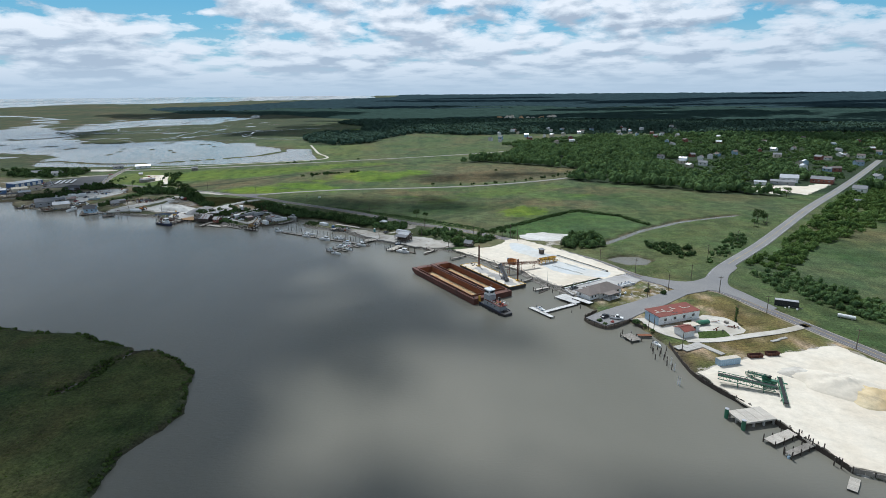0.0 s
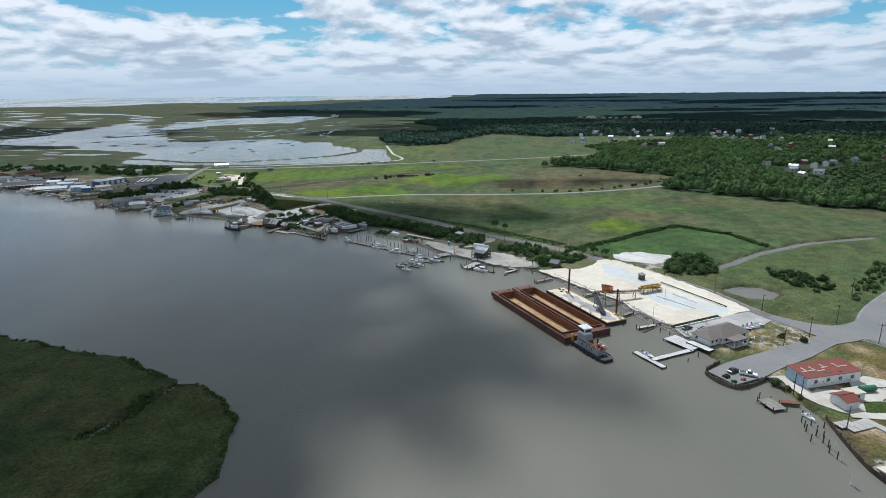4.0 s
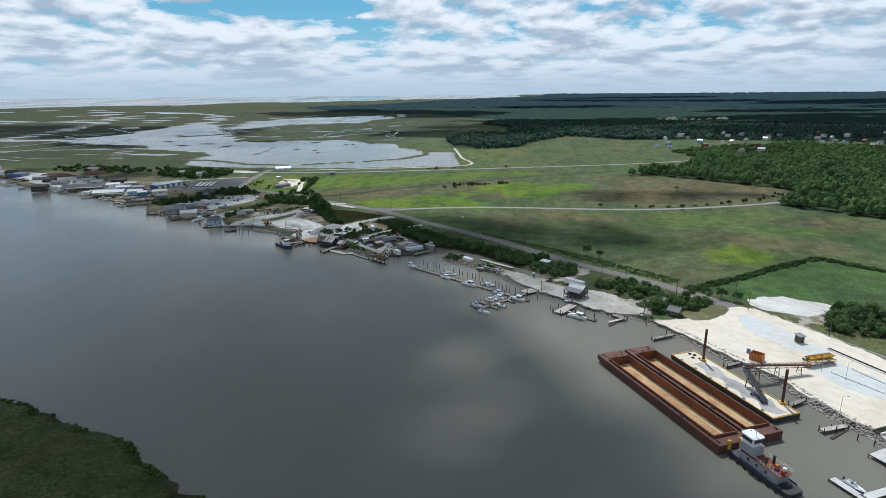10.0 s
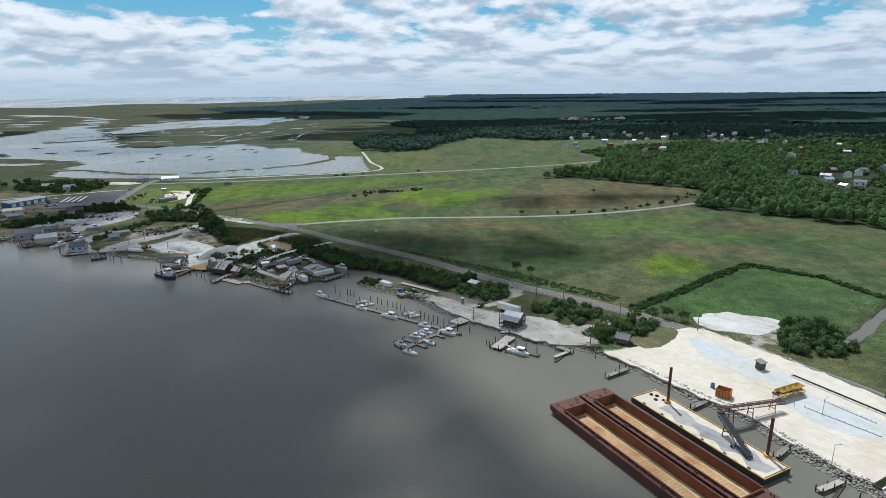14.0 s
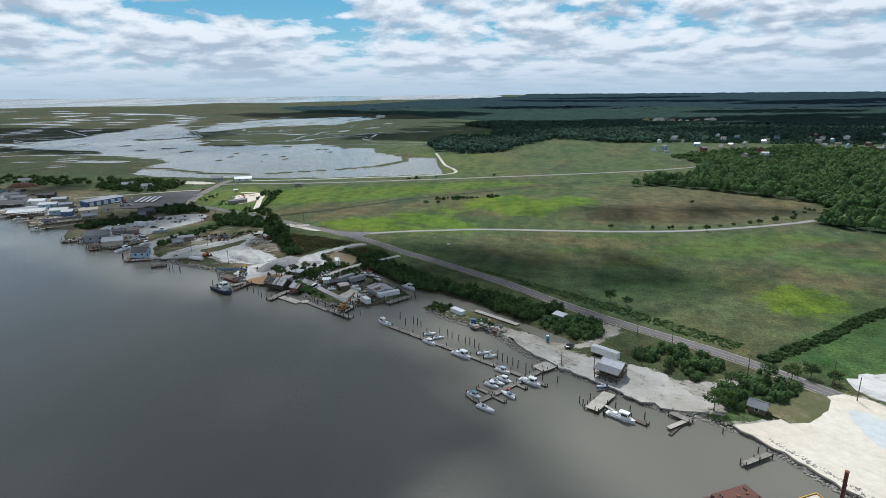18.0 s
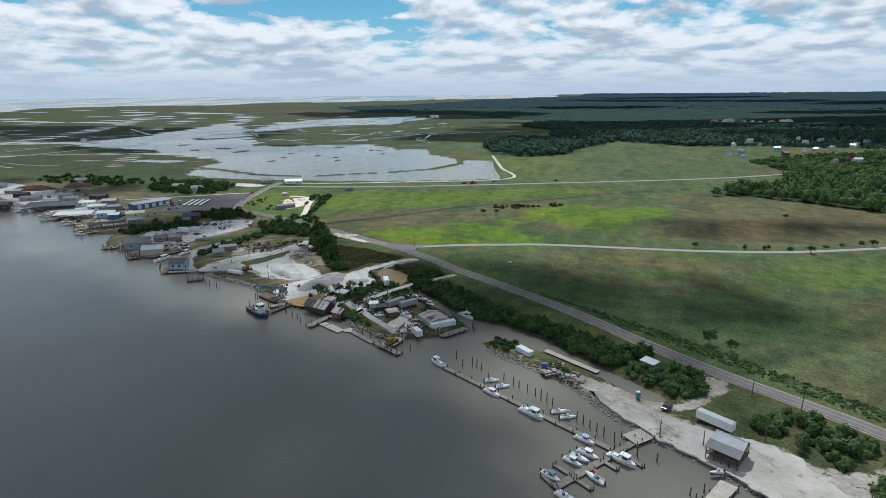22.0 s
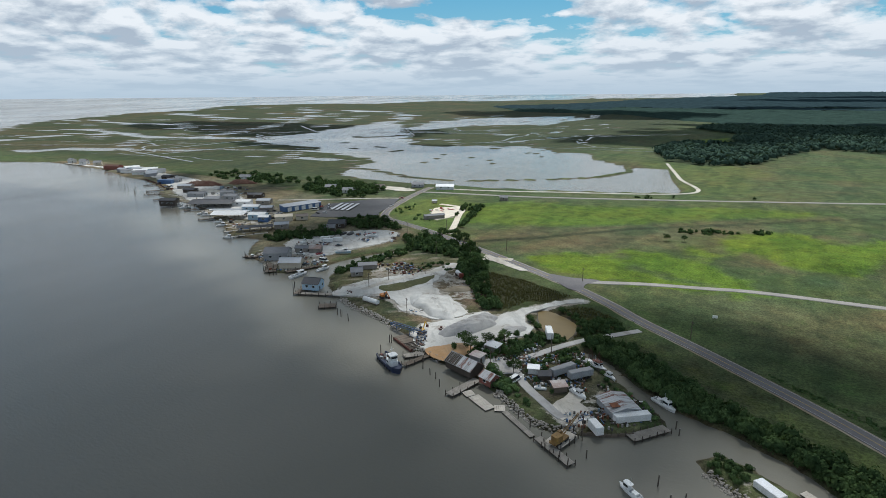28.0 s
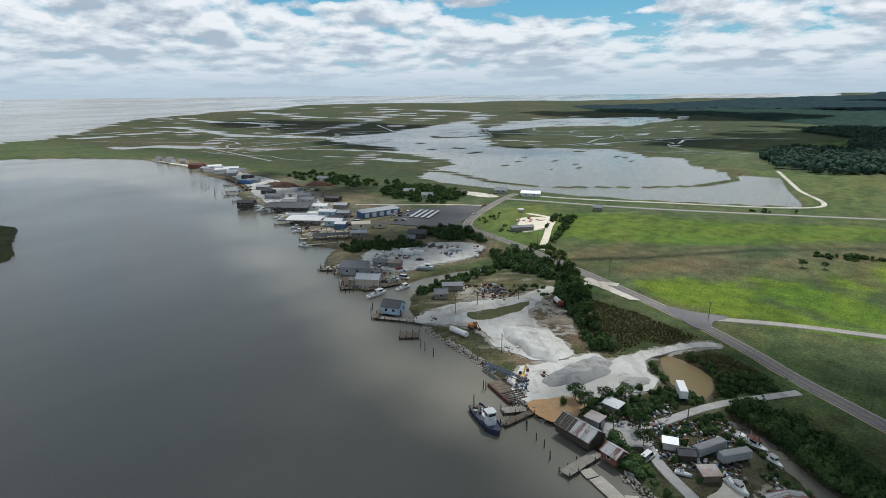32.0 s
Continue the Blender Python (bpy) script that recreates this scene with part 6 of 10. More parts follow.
def spud_pole(x, y, h):
    ob = thing("spud_pole", pose(x, y, 0), "tall rusty steel spud pole standing through the deck barge", "pole", "spud poles")
    part("pole", Build().tube((0, 0, -1.4), (0, 0, h), 0.42, sides=14), "rust", ob)
    part("collar", Build().box(0, 0, 1.6, 1.7, 1.7, 0.7, bev=0.2), "yellow_paint", ob, "yellow collar")
    part("cap", Build().tube((0, 0, h), (0, 0, h + 0.12), 0.5, sides=14), "rust_bright", ob)


spud_pole(19.2, 304.8, 13.5)
spud_pole(37.2, 278.6, 13.0)


def conveyor(name, a, b, width, mat, label, legs=(), truss=1.0, belt="rubber"):
    """A belt conveyor from a to b (world): two lattice sides, belt, rollers and legs."""
    a, b = Vector(a), Vector(b)
    ob = thing(name, pose(a.x, a.y, 0), label, "conveyor")
    o = Vector((a.x, a.y, 0))
    d = (b - a)
    side = d.cross(Vector((0, 0, 1))).normalized() * (width / 2)
    n = max(4, int(d.length / 1.6))
    for s in (-1, 1):
        f = Build()
        p0, p1 = a - o + side * s, b - o + side * s
        up = Vector((0, 0, truss))
        f.beam(p0, p1, 0.16, 0.2).beam(p0 + up, p1 + up, 0.14, 0.16)
        for k in range(n):
            q0, q1 = p0 + (p1 - p0) * (k / n), p0 + (p1 - p0) * ((k + 1) / n)
            f.beam(q0 + (up if k % 2 else Vector()), q1 + (Vector() if k % 2 else up), 0.09, 0.09)
            f.beam(q0, q0 + up, 0.09, 0.09)
        part("side_frame", f, mat, ob)
    t = Vector((0, 0, truss * 0.75))
    bl = Build().beam(a - o + t, b - o + t, width * 0.8, 0.12)
    part("belt", bl, belt, ob, "worn dark belt")
    for k in range(0, n + 1, 2):
        c = a - o + d * (k / n) + t - Vector((0, 0, 0.16))
        part("roller", Build().tube(c - side * 0.9, c + side * 0.9, 0.1), "dark_steel", ob)
    for f, g in legs:
        c = a - o + d * f
        lg = Build()
        for s in (-1, 1):
            lg.beam(c + side * s, (c.x + side.x * s * 1.5, c.y + side.y * s * 1.5, g), 0.2, 0.2)
        lg.beam((c.x - side.x * 1.3, c.y - side.y * 1.3, (c.z + g) / 2), (c.x + side.x * 1.3, c.y + side.y * 1.3, (c.z + g) / 2), 0.15, 0.15)
        part("leg", lg, mat, ob)
    part("drum", Build().tube(b - o + t - side, b - o + t + side, 0.35, sides=10), "dark_steel", ob)
    return ob


ladder = conveyor("loading_conveyor", (31.8, 276.6, 1.9), (29.2, 290.5, 6.2), 1.7, "navy_paint", "steep blue-black loading conveyor on the deck barge", [(0.75, 1.6), (0.35, 1.6)])
for s in (-0.9, 0.9):
    part("wheel", Build().tube((-1.2 + s * 1.6, 5.0, 2.0), (-1.0 + s * 1.6, 5.05, 2.0), 0.55, sides=12), "rubber", ladder)
conveyor("rusty_conveyor", (52.5, 303.4, 3.6), (30.2, 294.2, 5.4), 1.5, "rust_bright", "long rusty conveyor reaching from the sand to the barge", [(0.15, 1.3), (0.5, 1.0), (0.8, -0.5)], 1.1)
conveyor("yellow_feeder", (64.0, 314.6, 1.9), (53.0, 308.6, 3.0), 2.2, "yellow_paint", "yellow sand feeder with open hoppers", [(0.1, 1.3), (0.9, 1.3)], 0.9)
fd = thing("feed_hopper", pose(58.5, 311.6, 1.3, 0, 0, 28), "row of yellow steel feed hoppers over the feeder", "hopper")
for k in range(4):
    xx = -4.2 + k * 2.8
    part("hopper_bin", Build().loft([[(xx - r, -r, z), (xx + r, -r, z), (xx + r, r, z), (xx - r, r, z)] for r, z in ((0.5, 2.0), (1.25, 3.0), (1.3, 3.15))], cap=False), "yellow_paint", fd)
    part("leg", Build().beam((xx - 1.1, -1.1, 0), (xx - 1.1, -1.1, 2.9), 0.16, 0.16).beam((xx + 1.1, 1.1, 0), (xx + 1.1, 1.1, 2.9), 0.16, 0.16), "yellow_paint", fd)


def push_tug():
    ob = thing("push_tug", pose(22.6, 242.9, 0, 0, 0, -58.7), "grey push tug with a tall wheelhouse, moored behind the barges", "tug")
    # local +x is the stern
    half = [(-9.4, 2.5), (-8.8, 2.65), (0, 2.7), (7.5, 2.6), (9.2, 2.45), (9.8, 1.9)]
    out = [(a, -b) for a, b in half] + [(a, b) for a, b in reversed(half)]
    part("hull", Build().loft([[(a * 0.97, b * 0.94, -0.6) for a, b in out], [(a, b, 0.5) for a, b in out], [(a, b, 1.15) for a, b in out]]), "dark_steel", ob, "dark steel hull")
    bul = Build()
    for (a, b), (c, d) in zip(out, out[1:]):
        if a < 4 or c < 4:
            bul.beam((a, b, 1.35), (c, d, 1.35), 0.14, 0.5)
    part("bulwark", bul, "navy_paint", ob, "dark blue bulwark")
    part("deck", Build().prism([(a * 0.98, b * 0.95) for a, b in out], 1.15, 1.22), "dark_steel", ob)
    part("deckhouse", Build().box(-0.4, 0, 1.2, 12.4, 4.2, 2.2, bev=0.5), "grey_paint", ob, "pale grey deckhouse")
    part("deckhouse_roof", Build().box(0.2, 0, 3.5, 12.4, 4.3, 0.12, bev=0.5), "red_roof", ob, "red-brown deckhouse roof")
    part("upper_house", Build().box(-4.3, 0, 3.82, 4.8, 3.8, 2.3, taper=0.96, bev=0.3), "grey_paint", ob)
    part("wheelhouse", Build().box(-4.5, 0, 6.1, 3.9, 3.4, 2.3, taper=0.94, bev=0.4), "white_paint", ob, "white wheelhouse")
    part("wheelhouse_roof", Build().box(-4.5, 0, 8.4, 4.5, 3.9, 0.2, bev=0.5), "boat_white", ob, "white wheelhouse roof")
    for s in (-1, 1):
        part("window", Build().box(-4.5, s * 1.66, 7.1, 3.0, 0.1, 0.9), "glass", ob)
        for k in range(3):
            part("porthole", Build().box(-3 + k * 2.8, s * 2.27, 2.4, 0.6, 0.08, 0.6), "glass", ob)
    for xx in (-6.42, -2.58):
        part("window", Build().box(xx, 0, 7.1, 0.1, 2.6, 0.9), "glass", ob)
    for s in (-1, 1):
        part("push_knee", Build().box(-9.7, s * 1.9, 0.3, 0.8, 0.9, 3.6, taper=0.99), "yellow_paint", ob, "yellow push knee")
        part("stack", Build().tube((1.6, s * 1.2, 3.8), (1.6, s * 1.2, 6.0), 0.34, sides=10), "dark_steel", ob)
        rail = Build()
        for k in range(9):
            rail.tube((-1.2 + k * 0.95, s * 2.25, 3.8), (-1.2 + k * 0.95, s * 2.25, 4.8), 0.035, sides=5)
        for z in (4.3, 4.8):
            rail.tube((-1.2, s * 2.25, z), (6.4, s * 2.25, z), 0.035, sides=5)
        part("rail", rail, "white_paint", ob)
    part("mast", Build().tube((-3.6, 0, 8.5), (-3.6, 0, 11.0), 0.07).tube((-3.6, -0.9, 10.2), (-3.6, 0.9, 10.2), 0.05), "white_paint", ob)
    part("searchlight", Build().tube((-6.0, 0.8, 8.6), (-6.0, 0.8, 8.85), 0.2), "white_paint", ob)
    for k, (a, b, m) in enumerate(((3.0, 0.9, "blue_paint"), (4.2, -0.8, "rubber"), (2.4, -1.2, "yellow_paint"), (4.9, 1.1, "boat_white"), (5.6, -0.2, "red_paint"), (3.4, 0.2, "orange_paint"))):
        part("deck_box", Build().box(a, b, 3.82, 0.9, 0.7, 0.5 + 0.1 * k, turn=k * 20, bev=0.15), m, ob)
    part("winch", Build().tube((7.2, -0.8, 1.75), (7.2, 0.8, 1.75), 0.45, sides=12).box(7.2, 0, 1.2, 1.4, 2.0, 0.35), "dark_steel", ob)
    for k in range(7):
        for s in (-1, 1):
            part("fender", Build().tube((-7.5 + k * 2.4, s * 3.22, 0.3), (-7.5 + k * 2.4, s * 3.36, 0.3), 0.45, sides=10), "rubber", ob)


push_tug()

# things on the sand beside the barges
bx = thing("orange_bin", pose(38.2, 310.6, 1.3, 0, 0, -35), "open orange steel bin standing on the sand", "bin")
for a, b, sx, sy in ((0, -1.5, 4.2, 0.12), (0, 1.5, 4.2, 0.12), (-2.05, 0, 0.12, 2.9), (2.05, 0, 0.12, 2.9)):
    part("side", Build().box(a, b, 0, sx, sy, 2.6), "orange_paint", bx)
part("floor", Build().box(0, 0, 0, 4.0, 2.9, 0.12), "rust", bx)
for k in range(5):
    part("rib", Build().box(-1.8 + k * 0.9, -1.6, 0, 0.12, 0.1, 2.6), "rust_bright", bx)
bb = thing("blue_tank", pose(36.8, 316.0, 1.3), "small blue plastic tank on the sand", "tank")
part("body", Build().tube((0, 0, 0), (0, 0, 1.5), 0.7, 0.66, 14), "blue_paint", bb)
part("lid", Build().tube((0, 0, 1.5), (0, 0, 1.65), 0.4, 0.3, 12), "dark_steel", bb)

# ---------------------------------------------------------------- docks, piles, boats
def deck_boards(b, a, c, width, z, board=0.6):
    """Boards laid across a walkway from a to c, with narrow gaps."""
    a, c = Vector((*a, z)), Vector((*c, z))
    d = c - a
    n = max(1, int(d.length / board))
    side = d.cross(Vector((0, 0, 1))).normalized() * (width / 2)
    u = d / n
    for k in range(n):
        p, q = a + u * k, a + u * (k + 0.93)
        w = 1 + 0.03 * math.sin(k * 12.9)
        vs = [p - side * w, q - side * w, q + side * w, p + side * w]
        b.add([tuple(v) for v in vs] + [tuple(v - Vector((0, 0, 0.12))) for v in vs], [(0, 1, 2, 3), (7, 6, 5, 4), (0, 4, 5, 1), (1, 5, 6, 2), (2, 6, 7, 3), (3, 7, 4, 0)])
    return b


def dock(a, c, width, z=0.9, mat="grey_wood", label="weathered grey timber dock on piles", piles=True, group="", name="dock", heads=1.0, step=6.0):
    ob = thing(name, pose(a[0], a[1], 0), label, "dock", group)
    o = Vector((a[0], a[1]))
    p, q = Vector((0, 0)), Vector(c) - o
    tagged(part("deck", deck_boards(Build(), p, q, width, z), mat, ob), kind="stuff")
    d = (q - p).normalized()
    s = Vector((-d.y, d.x)) * (width / 2)
    for k in (-1, 1):
        part("stringer", Build().beam((p.x + s.x * k * 0.9, p.y + s.y * k * 0.9, z - 0.27), (q.x + s.x * k * 0.9, q.y + s.y * k * 0.9, z - 0.27), 0.18, 0.3), "dark_wood", ob)
    if piles:
        n = max(1, int((q - p).length / step))
        for i in range(n + 1):
            for k in (-1, 1):
                c2 = p + (q - p) * (i / n) + s * k * 1.08
                top = z + heads * (0.5 + 0.6 * abs(math.sin(i * 5.1 + k)))
                part("post", Build().tube((c2.x, c2.y, -1.6), (c2.x, c2.y, top), 0.16, 0.14, 8), "dark_wood", ob)
    return ob




def mooring_piles(spots, height, label="dark weathered timber mooring pile", mat="dark_wood", group="mooring piles"):
    for i, (x, y) in enumerate(spots):
        ob = thing("mooring_pile", pose(x, y, 0, 2 * math.sin(i * 7), 2 * math.cos(i * 5), i * 40), label, "pile", group)
        h = height * (0.85 + 0.3 * abs(math.sin(i * 3.3 + x)))
        part("post", Build().tube((0, 0, -1.6), (0, 0, h), 0.19, 0.15, 9), mat, ob)
        part("cap", Build().tube((0, 0, h), (0, 0, h + 0.07), 0.17, 0.08, 9), "grey_wood", ob, "worn pale top")


def boat_hull(L, W, H, fine=0.55):
    """Rings from stern to bow: a flat transom, flared sides, a raked stem. +x is the bow."""
    rings = []
    for k in range(9):
        t = k / 8
        w = W / 2 * (1 - max(0, (t - 0.45) / 0.55) ** 2.2 * 0.97) * (0.9 + 0.1 * min(1, t * 4))
        sheer = H * (0.85 + 0.35 * t * t)
        x = -L / 2 + L * t
        rings.append([(x - 0.1 * L * max(0, t - 0.6), -w * 0.45, -0.35 + 0.3 * max(0, t - 0.6) * H), (x, -w, sheer), (x, w, sheer), (x - 0.1 * L * max(0, t - 0.6), w * 0.45, -0.35 + 0.3 * max(0, t - 0.6) * H)])
    return rings


def boat(kind, x, y, turn, L, label, z=0.0, canopy="boat_white", hull_mat="boat_white", group="boats at the dock"):
    ob = thing("boat", pose(x, y, z, 0, 0, turn), label, "boat", group)
    L = L * (0.78 if group == "boats at the dock" else 0.9)
    W, H = L * (0.30 if kind != "work" else 0.29), 0.10 * L + 0.15
    rings = boat_hull(L, W, H)
    hull = Build().loft(rings)
    hull.f = [q for q in hull.f]
    part("hull", hull, hull_mat, ob)
    rail = Build()
    for s in (1, 2):
        for r0, r1 in zip(rings, rings[1:]):
            rail.beam(r0[s], r1[s], 0.10, 0.16)
    rail.beam(rings[0][1], rings[0][2], 0.10, 0.16)
    part("gunwale", rail, "boat_white", ob)
    # a sunken cockpit aft, seen as a darker floor with coamings round it
    ck = 0.34 if kind == "cabin" else 0.5 if kind == "work" else 0.42
    part("cockpit_floor", Build().box(-L / 2 + 0.08 * L + ck * L / 2, 0, H * 0.98, ck * L, W * 0.72, 0.05), "grey_paint" if kind != "open" else "pale_concrete", ob, "grey cockpit floor")
    for s in (-1, 1):
        part("coaming", Build().box(-L / 2 + 0.08 * L + ck * L / 2, s * W * 0.41, H * 0.9, ck * L, 0.12, 0.42), "boat_white", ob)
    deck = Build().loft([[(x2, -w, H * 1.02), (x2, w, H * 1.02), (x2, w * 0.7, H * 1.02 + h), (x2, -w * 0.7, H * 1.02 + h)] for x2, w, h in ((0.02 * L, W * 0.40, 0.25), (0.2 * L, W * 0.36, 0.30), (0.36 * L, W * 0.2, 0.24), (0.46 * L, W * 0.05, 0.12))])
    part("foredeck", deck, "boat_white", ob)
    if kind in ("cabin", "work"):
        cx = 0.06 * L if kind == "cabin" else 0.14 * L
        ch = 1.25 if kind == "cabin" else 1.7
        part("cabin", Build().box(cx, 0, H, L * 0.26, W * 0.66, ch, taper=1.0, bev=0.25), "boat_white", ob)
        part("cabin_roof", Build().box(cx - 0.03 * L, 0, H + ch, L * 0.34, W * 0.74, 0.10, bev=0.3), canopy, ob)
        for s in (-1, 1):
            part("window", Build().box(cx, s * W * 0.332, H + ch * 0.45, L * 0.2, 0.05, ch * 0.38), "glass", ob)
        part("windscreen", Build().box(cx + L * 0.131, 0, H + ch * 0.45, 0.05, W * 0.5, ch * 0.4), "glass", ob)
    else:
        part("console", Build().box(-0.02 * L, 0, H, L * 0.12, W * 0.36, 0.95, taper=0.9, bev=0.12), "boat_white", ob)
        part("windscreen", Build().box(0.04 * L, 0, H + 0.9, 0.06, W * 0.34, 0.35), "glass", ob)
        part("seat", Build().box(-0.17 * L, 0, H, L * 0.08, W * 0.4, 0.6, bev=0.1), "canvas_blue", ob)
        if canopy != "boat_white" or L > 7:
            part("top", Build().box(-0.03 * L, 0, H + 1.95, L * 0.24, W * 0.55, 0.07, bev=0.2), canopy, ob)
            for sx in (-0.12, 0.06):
                for s in (-1, 1):
                    part("top_post", Build().tube((sx * L, s * W * 0.22, H), (sx * L, s * W * 0.22, H + 1.95), 0.03, sides=5), "car_silver", ob)
    if kind != "work":
        for s in ((-0.3, 0.3) if L > 7 else (0,)):
            part("outboard", Build().box(-L / 2 - 0.25, s, H * 0.7, 0.5, 0.36, 0.85, taper=0.8, bev=0.1).box(-L / 2 - 0.3, s, -0.3, 0.22, 0.18, H * 0.7 + 0.3), "car_dark", ob)
    else:
        part("mast", Build().tube((0.02 * L, 0, H + 1.7), (0.0, 0, H + 3.6), 0.05), "car_silver", ob)
        part("engine_box", Build().box(-0.22 * L, 0, H, 1.5, 1.2, 0.6, bev=0.1), "boat_white", ob)
    return ob


LONG = "narrow grey floating marina dock"
dock((-113.5, 395.8), (-55.5, 361.5), 1.9, 0.55, "grey_wood", LONG, group="marina docks")
dock((-48.5, 368.5), (-69.0, 341.0), 2.2, 0.57, "grey_wood", LONG, group="marina docks")
for a, c in (((-70, 350.3), (-65, 347)), ((-64.3, 346), (-60, 343)), ((-58, 355.8), (-54, 352.8)), ((-53, 360.5), (-47.6, 356)), ((-72.5, 345.2), (-69, 341.6))):
    dock(a, c, 1.1, 0.56, "grey_wood", "short grey finger pier", group="finger piers", step=4.0)
dock((-51, 367), (-46.2, 371.8), 5.4, 0.95, "bleached_wood", "broad pale timber landing stage", name="landing_stage")
dock((-33.5, 343), (-27.4, 354.2), 4.2, 1.0, "bleached_wood", "broad pale timber pier beside the stilt house", name="pier")
dock((-30.2, 347.4), (-26.6, 343.6), 1.0, 0.8, "bleached_wood", "slim pale timber gangway", False, name="gangway")
dock((-22.3, 341.2), (-17.6, 338.0), 1.5, 0.5, "old_wood", "low brown floating dock", name="floating_dock")
dock((-10, 345.5), (-5, 341.5), 2.2, 1.1, "grey_wood", "short worn timber jetty", name="jetty")
dock((-12, 336.8), (-6.2, 342.0), 1.5, 0.9, "bleached_wood", "pale slatted timber gangway", False, name="gangway")
dock((-12, 334), (-8.2, 339.6), 0.9, 0.4, "dark_wood", "half-sunk dark timber walkway", False, name="walkway")
dock((-81, 420), (-61, 407), 2.4, 0.7, "bleached_wood", "long pale floating dock lying in the creek", False, name="floating_dock")
mooring_piles([(-112, 405), (-108, 399), (-105, 401.5), (-103, 400), (-101, 398.5), (-88, 391), (-86, 389.5), (-83, 388), (-80, 386), (-78, 384.5), (-76, 383), (-74, 381.5), (-66, 374.5), (-64, 373), (-62, 371.5), (-60, 370), (-58, 368), (-55, 366), (-49, 361), (-44, 360)], 3.0)
mooring_piles([(-37, 348), (-36, 345.8), (-34.6, 346), (-32.6, 342), (-33.6, 350), (-30, 342), (-26, 347), (-22, 344.4), (-18, 341.6), (-97, 392), (-92, 394)], 2.4)
mooring_piles([(-30, 341.2), (-29.6, 341.6)], 1.8, "stout clustered dark mooring pile")
boat("work", -117.2, 398.6, 148, 9.5, "white cabin boat moored at the dock's end")
boat("open", -95.5, 391.2, 20, 6.4, "small white open boat with a dark outboard")
boat("open", -91.2, 388.2, 25, 6.0, "small open boat with a maroon interior", canopy="boat_white", hull_mat="boat_white")
boat("cabin", -93.8, 382.8, -32, 8.6, "white cabin cruiser beside the dock")
boat("work", -79.4, 373.6, -30, 11.4, "large white workboat with a long open stern")
boat("open", -71.4, 377.4, 22, 6.6, "white centre-console boat at a pile berth")
boat("open", -68.6, 375.0, 22, 6.4, "grey-white open boat at a pile berth", canopy="grey_paint")
boat("cabin", -63.0, 364.0, -28, 8.0, "white cabin boat with a blue cockpit", canopy="pale_blue")
boat("cabin", -61.8, 357.4, -28, 8.2, "white sport boat with dark windows")
boat("open", -63.8, 355.2, -28, 7.4, "white centre-console boat with a hard top")
boat("cabin", -65.6, 353.0, -28, 7.2, "white cuddy boat on the finger pier")
boat("cabin", -70.4, 345.2, -30, 7.6, "white boat with a green canvas cover", canopy="teal_paint")
boat("open", -65.6, 338.0, -30, 8.6, "long white open fishing boat")
boat("open", -59.6, 347.8, 145, 7.6, "white open boat with a red cover", canopy="red_paint")
boat("work", -53.0, 357.2, -30, 10.6, "white cabin cruiser with a broad white hard top")
boat("work", -25.0, 340.4, -30, 11.6, "long white workboat with a forward wheelhouse")
boat("open", -29.8, 357.6, 200, 4.5, "small blue skiff hauled onto the bank", z=0.9, canopy="boat_white", hull_mat="canvas_blue")

# ---------------------------------------------------------------- a kit for buildings, vehicles and poles
def roof_slopes(ob, L, W, H, rise, mat, over=0.4, ribs=0.0, thick=0.14, label=""):
    """Two slopes with thickness, a ridge cap and, for tin, standing seams."""
    hl, hw = L / 2 + over, W / 2 + over
    drop = rise * over / (W / 2)
    for s in (-1, 1):
        b = Build()
        e, r = (s * hw, H - drop), (0.0, H + rise)
        vs = [(-hl, e[0], e[1]), (hl, e[0], e[1]), (hl, r[0], r[1]), (-hl, r[0], r[1])]
        b.add(vs + [(x, y, z + thick) for x, y, z in vs], [(0, 1, 2, 3), (7, 6, 5, 4), (0, 4, 5, 1), (1, 5, 6, 2), (2, 6, 7, 3), (3, 7, 4, 0)])
        if ribs:
            n = int(2 * hl / ribs)
            for k in range(n + 1):
                x = -hl + 0.05 + k * (2 * hl - 0.1) / n
                b.beam((x, e[0], e[1] + thick + 0.03), (x, 0, r[1] + thick + 0.03), 0.07, 0.07)
        tagged(part("roof_slope", b, mat, ob, label), kind="stuff" if ribs else "")
    part("ridge_cap", Build().beam((-hl, 0, H + rise + thick + 0.03), (hl, 0, H + rise + thick + 0.03), 0.32, 0.08), mat, ob)


def window_unit(ob, x, y, z, w, h, along_x, glass="glass", frame_mat="white_paint"):
    """A window on a wall: pane with frame and sill round it. along_x: the wall runs along x."""
    f = Build()
    t = 0.08
    put_box = lambda dx, dz, sx, sz, d=0.12: f.box(x + (dx if along_x else 0), y + (0 if along_x else dx), z + dz, sx if along_x else d, d if along_x else sx, sz)
    put_box(0, -t, w + 2 * t, t), put_box(0, h, w + 2 * t, t), put_box(-w / 2 - t / 2, 0, t, h), put_box(w / 2 + t / 2, 0, t, h)
    win = part("window", f, frame_mat, ob)
    part("pane", Build().box(x, y, z, w if along_x else 0.06, 0.06 if along_x else w, h), glass, win)
    return win


